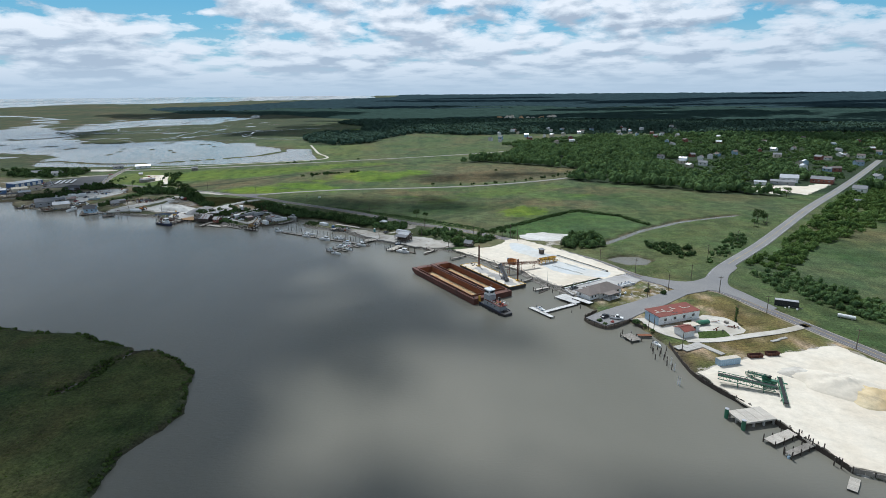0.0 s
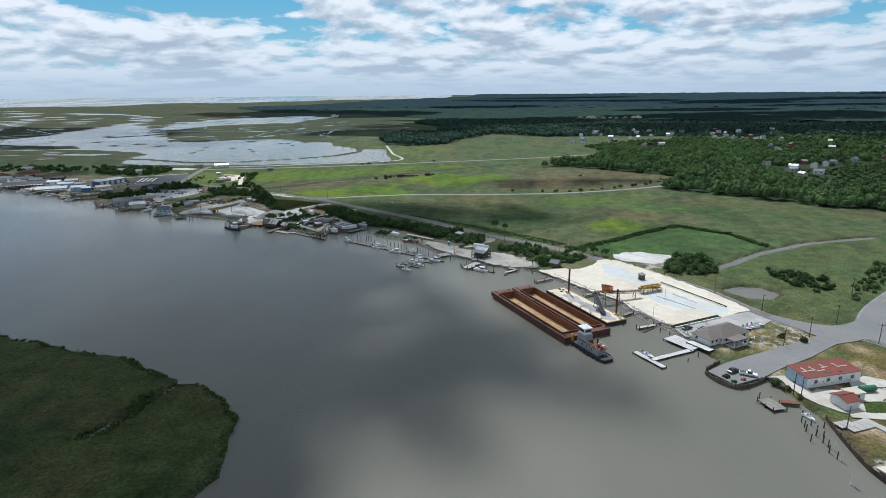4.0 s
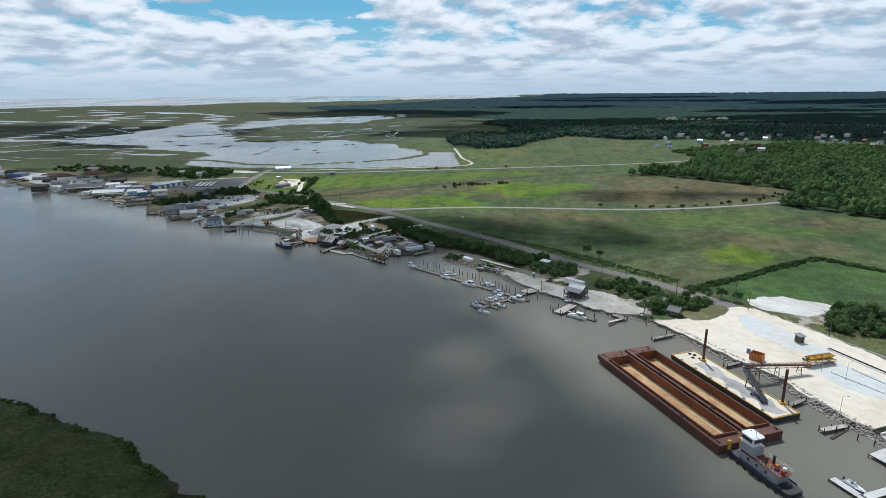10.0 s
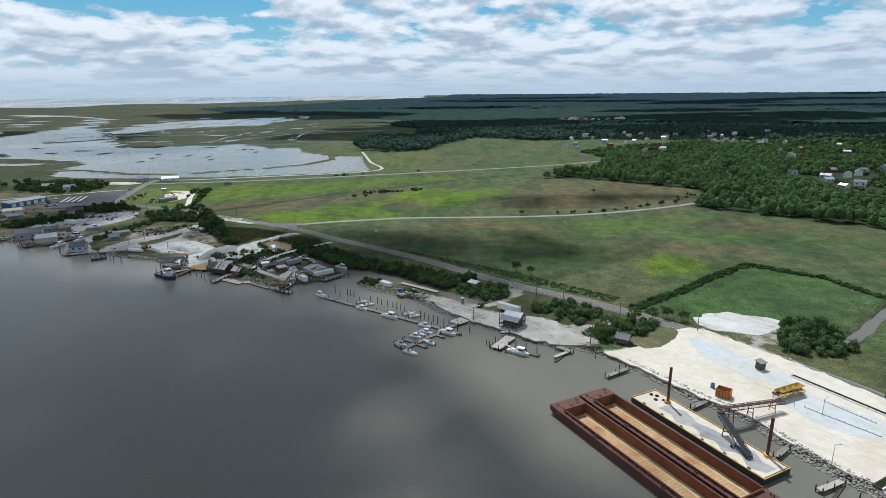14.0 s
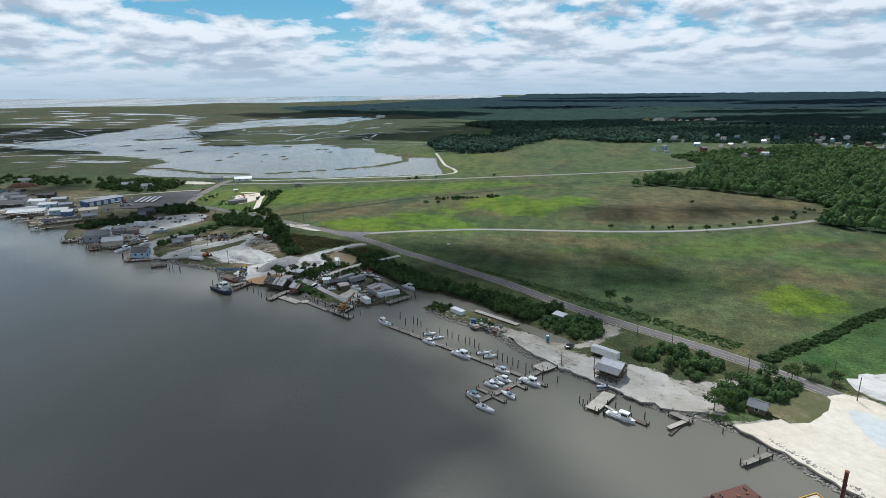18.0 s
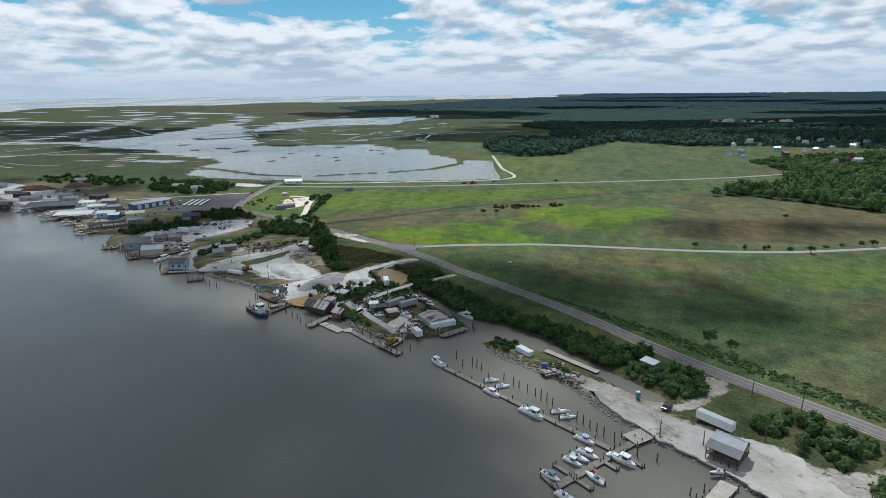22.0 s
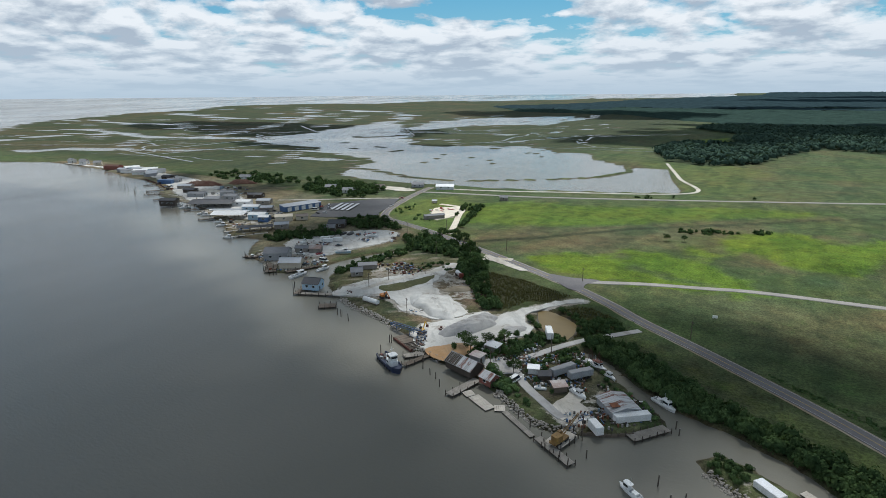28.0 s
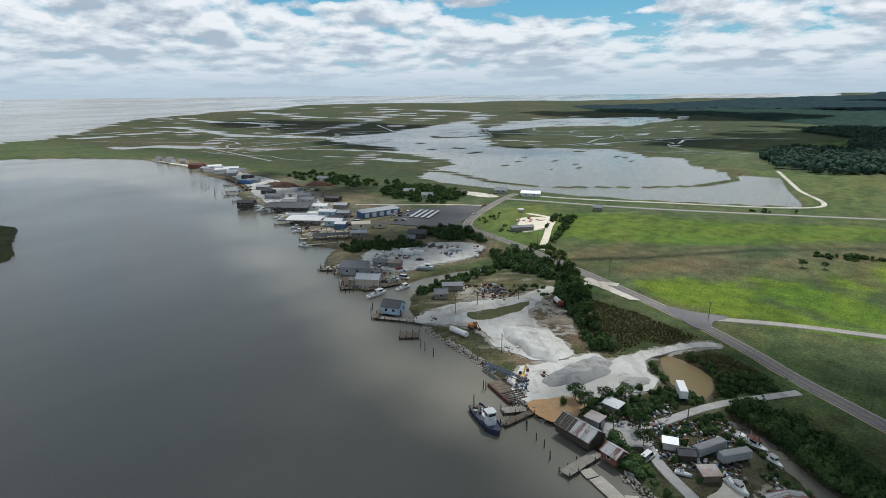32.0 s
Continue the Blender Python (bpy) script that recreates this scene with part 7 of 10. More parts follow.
def house(name, x, y, turn, L, W, H, label, wall="white_paint", roof="grey_roof", rise=1.6, kind="gable", z=1.1, windows=2, doors=1, stilts=0.0, ribs=0.0, category="house", group="", over=0.4, door="dark_wood"):
    ob = thing(name, pose(x, y, z, 0, 0, turn), label, category, group)
    b0 = stilts
    body = Build()
    if kind == "gable":
        out = [(-W / 2, b0), (W / 2, b0), (W / 2, b0 + H), (0, b0 + H + rise), (-W / 2, b0 + H)]
        body.loft([[(xx, a, c) for a, c in out] for xx in (-L / 2, L / 2)])
    else:
        body.box(0, 0, b0, L, W, H)
    part("wall", body, wall, ob)
    if kind == "gable":
        roof_slopes(ob, L, W, b0 + H, rise, roof, over, ribs)
    elif kind == "hip":
        hl, hw, T = L / 2 + over, W / 2 + over, b0 + H + rise
        rl = max(0.4, L / 2 - W / 2)
        lo = [(-hl, -hw, b0 + H - 0.1), (hl, -hw, b0 + H - 0.1), (hl, hw, b0 + H - 0.1), (-hl, hw, b0 + H - 0.1)]
        r = [(-rl, 0, T), (rl, 0, T)]
        for q in ((lo[0], lo[1], r[1], r[0]), (lo[2], lo[3], r[0], r[1]), (lo[1], lo[2], r[1]), (lo[3], lo[0], r[0])):
            n = len(q)
            part("roof_slope", Build().add([*q, *[(a, c, d + 0.14) for a, c, d in q]], [tuple(range(n))[::-1], tuple(range(n, 2 * n))] + [(i, (i + 1) % n, n + (i + 1) % n, n + i) for i in range(n)]), roof, ob)
    elif kind == "shed":
        vs = [(-L / 2 - over, -W / 2 - over, b0 + H + 0.1), (L / 2 + over, -W / 2 - over, b0 + H + 0.1), (L / 2 + over, W / 2 + over, b0 + H + rise), (-L / 2 - over, W / 2 + over, b0 + H + rise)]
        b = Build().add(vs + [(a, c, d + 0.14) for a, c, d in vs], [(3, 2, 1, 0), (4, 5, 6, 7), (0, 1, 5, 4), (1, 2, 6, 5), (2, 3, 7, 6), (3, 0, 4, 7)])
        if ribs:
            for k in range(int(L / ribs) + 1):
                xx = -L / 2 + k * ribs
                b.beam((xx, -W / 2 - over, b0 + H + 0.27), (xx, W / 2 + over, b0 + H + rise + 0.17), 0.07, 0.07)
        tagged(part("roof", b, roof, ob), kind="stuff" if ribs else "")
        part("upper_wall", Build().loft([[(xx, -W / 2 + 0.01, b0 + H), (xx, W / 2 - 0.01, b0 + H), (xx, W / 2 - 0.01, b0 + H + rise - 0.05)] for xx in (-L / 2 + 0.01, L / 2 - 0.01)]), wall, ob)
    else:
        part("roof", Build().box(0, 0, b0 + H, L + over, W + over, 0.25), roof, ob)
    for s in (-1, 1):
        for k in range(windows):
            window_unit(ob, -L / 2 + (k + 0.7) * L / (windows + 0.4), s * (W / 2 + 0.02), b0 + H * 0.42, min(1.4, L / (windows + 1) * 0.45), min(1.2, H * 0.4), True)
    if windows:
        for s in (-1, 1):
            window_unit(ob, s * (L / 2 + 0.02), 0.22 * W, b0 + H * 0.42, min(1.2, W * 0.2), min(1.2, H * 0.4), False)
    for k in range(doors):
        part("door", Build().box(L / 2 + 0.03, -0.22 * W + k * 0.1, b0, 0.1, 1.0, min(2.05, H * 0.85)), door, ob)
    if stilts:
        nx, ny = max(2, int(L / 2.6) + 1), max(2, int(W / 2.6) + 1)
        for i in range(nx):
            for j in range(ny):
                if i in (0, nx - 1) or j in (0, ny - 1):
                    part("stilt", Build().box(-L / 2 + 0.2 + i * (L - 0.4) / (nx - 1), -W / 2 + 0.2 + j * (W - 0.4) / (ny - 1), -1.8, 0.3, 0.3, b0 + 1.8), "dark_wood", ob)
        part("floor_frame", Build().box(0, 0, b0 - 0.25, L + 0.3, W + 0.3, 0.25), "old_wood", ob)
    return ob


def box_trailer(name, x, y, turn, L, W, H, label, mat="white_paint", z=1.25, wheels=True, roof=None, category="trailer", ribs=True):
    """A trailer or container: body with side ribs, doors, roof, landing legs and wheels."""
    ob = thing(name, pose(x, y, z, 0, 0, turn), label, category)
    b0 = 1.0 if wheels else 0.1
    part("body", Build().box(0, 0, b0, L, W, H), mat, ob)
    part("roof", Build().box(0, 0, b0 + H, L - 0.1, W - 0.1, 0.06), roof or mat, ob)
    if ribs:
        for s in (-1, 1):
            b = Build()
            for k in range(int(L / 0.9)):
                b.box(-L / 2 + 0.45 + k * 0.9, s * (W / 2 + 0.02), b0 + 0.1, 0.14, 0.05, H - 0.2)
            tagged(part("side_ribs", b, mat, ob), kind="stuff")
    for s in (-1, 1):
        part("door", Build().box(L / 2 + 0.03, s * W * 0.24, b0 + 0.1, 0.06, W * 0.46, H - 0.2), mat, ob)
    if wheels:
        for xx in (L / 2 - 1.4, L / 2 - 2.6):
            for s in (-1, 1):
                part("wheel", Build().tube((xx, s * (W / 2 - 0.35), 0.5), (xx, s * (W / 2 - 0.02), 0.5), 0.5, sides=12), "rubber", ob)
        for s in (-1, 1):
            part("landing_leg", Build().box(-L / 2 + 2.2, s * 0.7, 0, 0.14, 0.14, 1.0), "dark_steel", ob)
    else:
        part("base_frame", Build().box(0, 0, 0, L - 0.2, W - 0.2, 0.1), "dark_steel", ob)
    return ob


def car(x, y, turn, mat, label, z=1.32, kind="car"):
    """A car or pickup: shaped body, cabin with glass, wheels, lamps."""
    name = {"car": "car", "pickup": "pickup_truck", "van": "van"}[kind]
    ob = thing(name, pose(x, y, z, 0, 0, turn), label, "car", "parked vehicles")
    L, W = (4.6, 1.85) if kind == "car" else (5.5, 1.95)
    prof = [(-L / 2, 0.35), (L / 2, 0.35), (L / 2, 0.75), (L * 0.2, 0.95), (-L * 0.42, 0.98), (-L / 2, 0.85)]
    part("body", Build().loft([[(a, y2, c) for a, c in prof] for y2 in (-W / 2, W / 2)]), mat, ob)
    cab = {"car": [(-L * 0.36, 0.95), (L * 0.2, 0.95), (L * 0.05, 1.45), (-L * 0.25, 1.45)], "pickup": [(-L * 0.06, 0.95), (L * 0.24, 0.95), (L * 0.13, 1.75), (-L * 0.04, 1.75)], "van": [(-L * 0.49, 0.95), (L * 0.34, 0.95), (L * 0.22, 2.0), (-L * 0.48, 2.0)]}[kind]
    part("cabin", Build().loft([[(a, y2 * (1 if c < 1 else 0.86), c) for a, c in cab] for y2 in (-W * 0.46, W * 0.46)]), "glass", ob)
    rx0, rx1, rz = cab[3][0], cab[2][0], cab[2][1]
    part("roof", Build().box((rx0 + rx1) / 2, 0, rz, rx1 - rx0, W * 0.78, 0.07, bev=0.12), mat, ob)
    if kind == "pickup":
        part("bed", Build().box(-L * 0.3, 0, 1.0, L * 0.34, W * 0.8, 0.04), "dark_steel", ob)
    for xx in (-L * 0.3, L * 0.31):
        for s in (-1, 1):
            wh = part("wheel", Build().tube((xx, s * (W / 2 - 0.2), 0.33), (xx, s * (W / 2 + 0.01), 0.33), 0.33, sides=12), "rubber", ob)
            part("rim", Build().tube((xx, s * (W / 2 + 0.01), 0.33), (xx, s * (W / 2 + 0.03), 0.33), 0.19, sides=10), "car_silver", wh)
    for s in (-1, 1):
        part("headlight", Build().box(L / 2 + 0.01, s * W * 0.36, 0.6, 0.04, 0.3, 0.15), "boat_white", ob)
        part("tail_light", Build().box(-L / 2 - 0.01, s * W * 0.38, 0.62, 0.04, 0.25, 0.2), "red_paint", ob)
    return ob


def utility_pole(x, y, h=10.0, arm=True, turn=0.0, z=0.9):
    h *= 0.85
    ob = thing("utility_pole", pose(x, y, z, 0, 0, turn), "weathered brown timber utility pole" + (" with a crossarm" if arm else ""), "pole", "utility poles")
    part("pole", Build().tube((0, 0, -0.5), (0, 0, h), 0.17, 0.11, 9), "old_wood", ob)
    if arm:
        part("crossarm", Build().box(0, 0, h - 0.8, 0.12, 2.2, 0.14), "old_wood", ob)
        for s in (-1, -0.4, 0.4, 1):
            part("insulator", Build().tube((0, s, h - 0.66), (0, s, h - 0.42), 0.06, 0.04, 6), "dark_steel", ob)
    return ob


def lamp_pole(x, y, h=7.0, turn=0.0):
    ob = thing("lamp_pole", pose(x, y, 1.0, 0, 0, turn), "slim dark lamp pole with one arm", "lamp post", "lamp poles")
    part("pole", Build().tube((0, 0, -0.3), (0, 0, h), 0.09, 0.06, 8), "grey_paint", ob)
    part("arm", Build().tube((0, 0, h - 0.1), (1.2, 0, h + 0.1), 0.04), "grey_paint", ob)
    part("lamp_head", Build().box(1.4, 0, h, 0.6, 0.25, 0.14, bev=0.06), "grey_paint", ob)




def stones(name, line, width, count, size, mat="riprap", label="rough pale riprap stones along the bank", z=0.35, slope=0.25):
    """Broken stones tumbled along a line, joined as one."""
    L = smooth_line(line, 1.0)
    T = np.gradient(L, axis=0)
    T /= np.linalg.norm(T, axis=1)[:, None]
    N = np.stack([-T[:, 1], T[:, 0]], 1)
    i = RNG.integers(0, len(L), count)
    off = RNG.uniform(-width / 2, width / 2, count)
    c = L[i] + N[i] * off[:, None] + RNG.uniform(-0.5, 0.5, (count, 2))
    zz = z + RNG.uniform(-0.25, 0.25, count)
    g = ground_height(c[:, 0], c[:, 1])
    zz = np.maximum(g, -0.1) + RNG.uniform(0.0, 0.25, count)
    oct_ = np.array([(1, 0, 0), (-1, 0, 0), (0, 1, 0), (0, -1, 0), (0, 0, 1), (0, 0, -1), (0.6, 0.6, 0.5), (-0.6, -0.6, 0.5)], float)
    tri = np.array([(0, 2, 6), (2, 4, 6), (4, 0, 6), (2, 1, 4), (1, 3, 7), (3, 4, 7), (4, 1, 7), (3, 0, 4), (2, 0, 5), (1, 2, 5), (3, 1, 5), (0, 3, 5)])
    s = RNG.uniform(*size, count)
    v = oct_[None] * RNG.uniform(0.6, 1.2, (count, 8, 3)) * s[:, None, None] * [1, 1, 0.7]
    a = RNG.uniform(0, 6.28, count)
    ca, sa = np.cos(a), np.sin(a)
    x = v[:, :, 0] * ca[:, None] - v[:, :, 1] * sa[:, None] + c[:, 0, None]
    y = v[:, :, 0] * sa[:, None] + v[:, :, 1] * ca[:, None] + c[:, 1, None]
    V = np.stack([x, y, v[:, :, 2] + zz[:, None]], -1).reshape(-1, 3)
    F = (tri[None] + (np.arange(count) * 8)[:, None, None]).reshape(-1, 3)
    return tagged(new(name, big_mesh(name, V, F, mat)), label, "stones", kind="stuff")


def heap(name, x, y, rx, ry, h, mat, label, turn=0.0, z=1.3, flat=0.0, seed=0, category="heap"):
    """A tipped heap: a lumpy mound over an oval, with a ragged foot."""
    n, m = 40, 22
    b = Build()
    rng = np.random.default_rng(500 + seed)
    ph = rng.uniform(0, 6.28, 8)
    rings = []
    for k in range(m):
        t = 1 - k / (m - 1)
        ring = []
        for i in range(n):
            a = 2 * math.pi * i / n
            w = 1 + 0.12 * math.sin(3 * a + ph[0]) + 0.07 * math.sin(7 * a + ph[1])
            px, py = math.cos(a) * rx * t * w, math.sin(a) * ry * t * w
            s = min(1.0, (1 - t) / max(0.001, 1 - flat))
            up = h * (1 - (1 - s) ** 1.5) * (1 + 0.12 * math.sin(px * 0.9 + ph[2]) * math.cos(py * 1.1 + ph[3]) + 0.06 * math.sin(px * 2.3 + py * 1.9 + ph[4]))
            ring.append((px, py, up if k else -0.2))
        rings.append(ring)
    b.loft(rings, cap=False)
    ob = b.done(name, mat, None, label, pose(x, y, z, 0, 0, turn))
    ob.data.shade_smooth()
    return tagged(ob, label, category)


def scrap(name, spots, mats, label, size=(0.4, 1.8), z=1.1, seed=0, category="scrap", group=""):
    """A pile of odd pieces: beams, sheets, crates and drums, one part each."""
    rng = np.random.default_rng(900 + seed)
    (cx, cy) = spots[0]
    ob = thing(name, pose(cx, cy, z), label, category, group)
    for i, (x, y) in enumerate(spots):
        for k in range(3):
            s = rng.uniform(*size)
            px, py = x - cx + rng.normal(0, 0.9), y - cy + rng.normal(0, 0.9)
            kind = rng.integers(0, 4)
            mat = mats[int(rng.integers(0, len(mats)))]
            t = rng.uniform(0, 180)
            if kind == 0:
                part("beam", Build().beam((px - s, py, 0.12), (px + s, py + s * rng.uniform(-1, 1), 0.2 + rng.uniform(0, 0.8)), 0.22, 0.22), mat, ob)
            elif kind == 1:
                part("sheet", Build().box(px, py, rng.uniform(0, 0.5), s * 1.6, s * 0.9, 0.06, t), mat, ob)
            elif kind == 2:
                part("crate", Build().box(px, py, 0, s, s * 0.8, s * 0.6, t, 0.95), mat, ob)
            else:
                part("drum", Build().tube((px, py, 0), (px, py, 0.85), 0.3, sides=10), mat, ob)
    return ob


def litter(name, poly, count, size, label, z=1.05, seed=0):
    """Small odds and ends strewn over a yard: boards, boxes, drums and tubs, joined as one."""
    rng = np.random.default_rng(1300 + seed)
    p = np.asarray(poly, float)
    b = Build()
    hubs = rng.uniform(p.min(0), p.max(0), (max(6, count // 10), 2))
    q = hubs[rng.integers(0, len(hubs), count * 8)] + rng.normal(0, 2.8, (count * 8, 2))
    q = q[(inside_distance(q[:, 0], q[:, 1], poly) > 0) & (water_depth(q[:, 0], q[:, 1]) > 0.6)][:count]
    for x, y in q:
        s, turn, kind = rng.uniform(*size), rng.uniform(0, 180), rng.integers(0, 4)
        if kind == 0:
            a = radians(turn)
            b.beam((x - s * math.cos(a), y - s * math.sin(a), z + 0.15), (x + s * math.cos(a), y + s * math.sin(a), z + rng.uniform(0.1, 0.9)), 0.2, 0.16)
        elif kind == 1:
            b.box(x, y, z + rng.uniform(0, 0.4), s * 1.5, s, 0.08, turn)
        elif kind == 2:
            b.box(x, y, z, s, s * 0.8, s * rng.uniform(0.4, 0.9), turn, 0.94)
        else:
            b.tube((x, y, z), (x, y, z + 0.9), 0.34, sides=7)
    return tagged(b.done(name, "junk", None, label), label, "litter", kind="stuff")

# ---------------------------------------------------------------- east bank: sand yards, club house, packing house
sheet("gravel_pad", [(58.5, 266), (79, 280.3), (91, 287), (100, 291), (105, 284), (95, 273), (82, 270), (66, 261), (61, 258)], 1.26, "gravel", "grey gravel pad beside the club house", seed=21, ragged=0.4)
sheet("sand_patch", [(43, 356), (50, 353), (60, 334), (66, 325), (60, 318), (50, 326), (42, 340)], 1.345, "blue_sand", "smooth blue-grey sand", "sand", 0.6, 0.02, seed=22, closed_smooth=True)
sheet("sand_patch", [(54, 309), (62, 317), (68, 311), (78, 299), (88, 292), (82, 284), (72, 288), (62, 293)], 1.345, "blue_sand", "smooth blue-grey sand", "sand", 0.6, 0.02, seed=23, closed_smooth=True)
sheet("dry_lawn", [(20, 355), (29, 366), (40, 364), (38, 357), (27, 346), (21, 347)], 1.34, "land_turf", "dry brown grass by the hut", "lawn", 0.8, 0.05, seed=24, closed_smooth=True)
sheet("white_clearing", [(57, 383), (69, 386), (81, 380), (93, 373), (87, 365), (78, 365), (71, 360), (60, 363), (52, 369), (50, 375)], 1.15, "shell", "patch of bare white sand and rubble across the road", "clearing", 1.3, 0.2, seed=25)
sheet("shell_apron", [(80, 227), (84, 217), (88, 208), (99, 204), (112, 207), (120, 215), (120, 226), (112, 232), (100, 222), (88, 219), (86, 228)], 1.22, "sand", "pale shell ground round the packing house", "yard", 1.5, 0.2, seed=26)
ribbon("sand_track", [(93, 205), (105, 205), (120, 209), (135, 213), (149, 219)], 3.4, 1.30, "sand", "pale sandy track to the road", "track", thick=0.1)
sheet("lawn", [(98, 206), (112, 208), (112, 214), (101, 213)], 1.26, "reed", "patch of green grass by the small shed", "lawn", 0.4, 0.05, seed=27)
for k, (a, c, w) in enumerate((((58.2, 267.6), (80.4, 281.4), 2.0), ((66.6, 325.6), (87.2, 293.6), 1.3))):
    ob = thing("planter", pose(a[0], a[1], 1.3), "long dark planted bed edged with white timber", "planter", "planters")
    d = Vector((c[0] - a[0], c[1] - a[1]))
    n = Vector((-d.y, d.x)).normalized() * (w / 2)
    part("soil", Build().prism([(-n.x, -n.y), (d.x - n.x, d.y - n.y), (d.x + n.x, d.y + n.y), (n.x, n.y)], -0.1, 0.3), "soil_plants", ob)
    for s in (-1, 1):
        part("edging", Build().beam((n.x * s, n.y * s, 0.2), (d.x + n.x * s, d.y + n.y * s, 0.2), 0.35, 0.5), "white_paint" if s < 0 else "dark_wood", ob)
    for e in (Vector((0, 0)), d):
        part("edging", Build().beam((e.x - n.x, e.y - n.y, 0.2), (e.x + n.x, e.y + n.y, 0.2), 0.3, 0.5), "dark_wood", ob)
for a, c in (((60, 305), (73, 290)), ((68, 309), (76, 297))):
    ob = thing("silt_fence", pose(a[0], a[1], 1.33), "low grey silt fence on stakes in the sand", "fence", "silt fences")
    d = Vector((c[0] - a[0], c[1] - a[1], 0))
    part("cloth", Build().beam((0, 0, 0.14), (d.x, d.y, 0.14), 0.04, 0.28), "pale_concrete", ob)
    for k in range(12):
        part("stake", Build().box(d.x * k / 11, d.y * k / 11, -0.2, 0.08, 0.08, 0.9), "grey_wood", ob)
house("kiosk", 58.2, 330.6, 30, 2.4, 2.2, 2.5, "small grey-brown kiosk on the sand", "old_wood", "grey_roof", 0.5, "shed", 1.33, 0, 1, category="kiosk")
house("hut", 15.8, 350.8, -30, 4.8, 3.8, 2.2, "small dark timber hut with a grey gable roof", "old_wood", "grey_roof", 1.4, z=1.2, windows=1, category="hut")
house("stilt_house", -25.4, 366.6, -30, 7.4, 5.8, 2.6, "weathered brown timber house on stilts with a tin roof", "old_wood", "tin_roof", 1.7, z=1.1, windows=3, stilts=1.5, ribs=0.8)
sl = thing("porch", pose(-27.6, 362.8, 1.1, 0, 0, -30), "open timber porch under the stilt house's lower roof", "porch")
part("roof", Build().add([(-4.4, -1.6, 3.5), (4.4, -1.6, 3.5), (4.4, 1.2, 4.6), (-4.4, 1.2, 4.6), (-4.4, -1.6, 3.65), (4.4, -1.6, 3.65), (4.4, 1.2, 4.75), (-4.4, 1.2, 4.75)], [(3, 2, 1, 0), (4, 5, 6, 7), (0, 1, 5, 4), (1, 2, 6, 5), (2, 3, 7, 6), (3, 0, 4, 7)]), "grey_roof", sl)
part("floor", Build().box(0, 0, 1.4, 8.4, 2.6, 0.2), "old_wood", sl)
for k in range(5):
    part("post", Build().box(-4 + k * 2, -1.4, -0.6, 0.2, 0.2, 4.1), "dark_wood", sl)
box_trailer("box_trailer", -27.2, 380.4, -34, 10.6, 2.4, 2.4, "long white box trailer parked on the sand", "white_paint", 1.2, roof="tin_roof")
tl = thing("portable_toilet", pose(-48.2, 391.2, 1.2, 0, 0, 20), "teal plastic portable toilet", "toilet")
part("body", Build().box(0, 0, 0, 1.15, 1.15, 2.1), "teal_paint", tl)
part("roof", Build().box(0, 0, 2.1, 1.25, 1.25, 0.2, taper=0.8), "boat_white", tl)
part("door", Build().box(0.59, 0, 0.15, 0.05, 0.7, 1.8), "teal_paint", tl)
car(-39.8, 387.2, 60, "car_dark", "dark blue car parked by the creek", 1.22)
box_trailer("flat_shed", -88.0, 414.6, -38, 7.2, 2.8, 1.7, "low white flat-roofed shed on the spit", "white_paint", 0.95, False, "tin_roof", "shed")
house("shed", -43.8, 415.2, -36, 5.0, 3.2, 2.2, "small shed with a pale tin roof among the bushes", "grey_wood", "tin_roof", 0.5, "shed", 0.9, 0, 1, category="shed", ribs=0.7)
scrap("timber_pile", [(-79, 402), (-77, 401), (-75, 400.5), (-73, 400), (-71, 399), (-69, 398.6), (-67, 398)], ["grey_wood", "bleached_wood", "dark_wood", "grey_paint"], "heap of old dock sections and boards on the bank", (0.8, 2.4), 1.0, 1)

# the club house with its decks and docks
club = house("club_house", 75.6, 260.2, 33, 14.5, 9.6, 2.7, "low white club house with a brown shingle hip roof", "white_paint", "brown_roof", 2.6, "hip", 1.2, 4, 1, over=0.8)
house("club_wing", 67.8, 255.4, 33, 7.6, 8.2, 2.6, "white wing of the club house under a brown hip roof", "white_paint", "brown_roof", 2.0, "hip", 1.2, 3, 1, over=0.7)
sp = thing("side_porch", pose(77.6, 252.6, 1.2, 0, 0, 33), "open side porch with a brown roof on posts", "porch")
part("roof", Build().box(0, 0, 2.7, 8.0, 4.0, 0.25, taper=0.97), "brown_roof", sp)
part("floor", Build().box(0, 0, 0, 7.6, 3.6, 0.3), "pale_concrete", sp)
for a in (-3.6, -1.2, 1.2, 3.6):
    part("post", Build().box(a, -1.7, 0.3, 0.18, 0.18, 2.4), "white_paint", sp)
dock((66.5, 246.0), (60.6, 253.6), 3.0, 1.5, "pale_concrete", "pale raised deck along the club house", name="terrace", heads=0.12, step=3.0)
dock((54.6, 258.4), (62.0, 248.4), 6.6, 1.0, "pale_concrete", "broad white dock platform by the club house", name="dock_platform", heads=0.12, step=3.2)
dock((60.0, 247.6), (43.0, 237.2), 2.0, 0.75, "pale_concrete", "white walkway dock reaching into the river", name="dock_walkway", heads=0.12, step=5)
dock((38.6, 243.6), (46.2, 231.6), 2.0, 0.75, "pale_concrete", "white floating dock across the walkway's end", name="floating_dock", heads=0.12, step=6)
boat("open", 42.9, 241.4, -58, 7.2, "dark blue-grey open boat tied to the white dock", canopy="boat_white", hull_mat="canvas_blue")
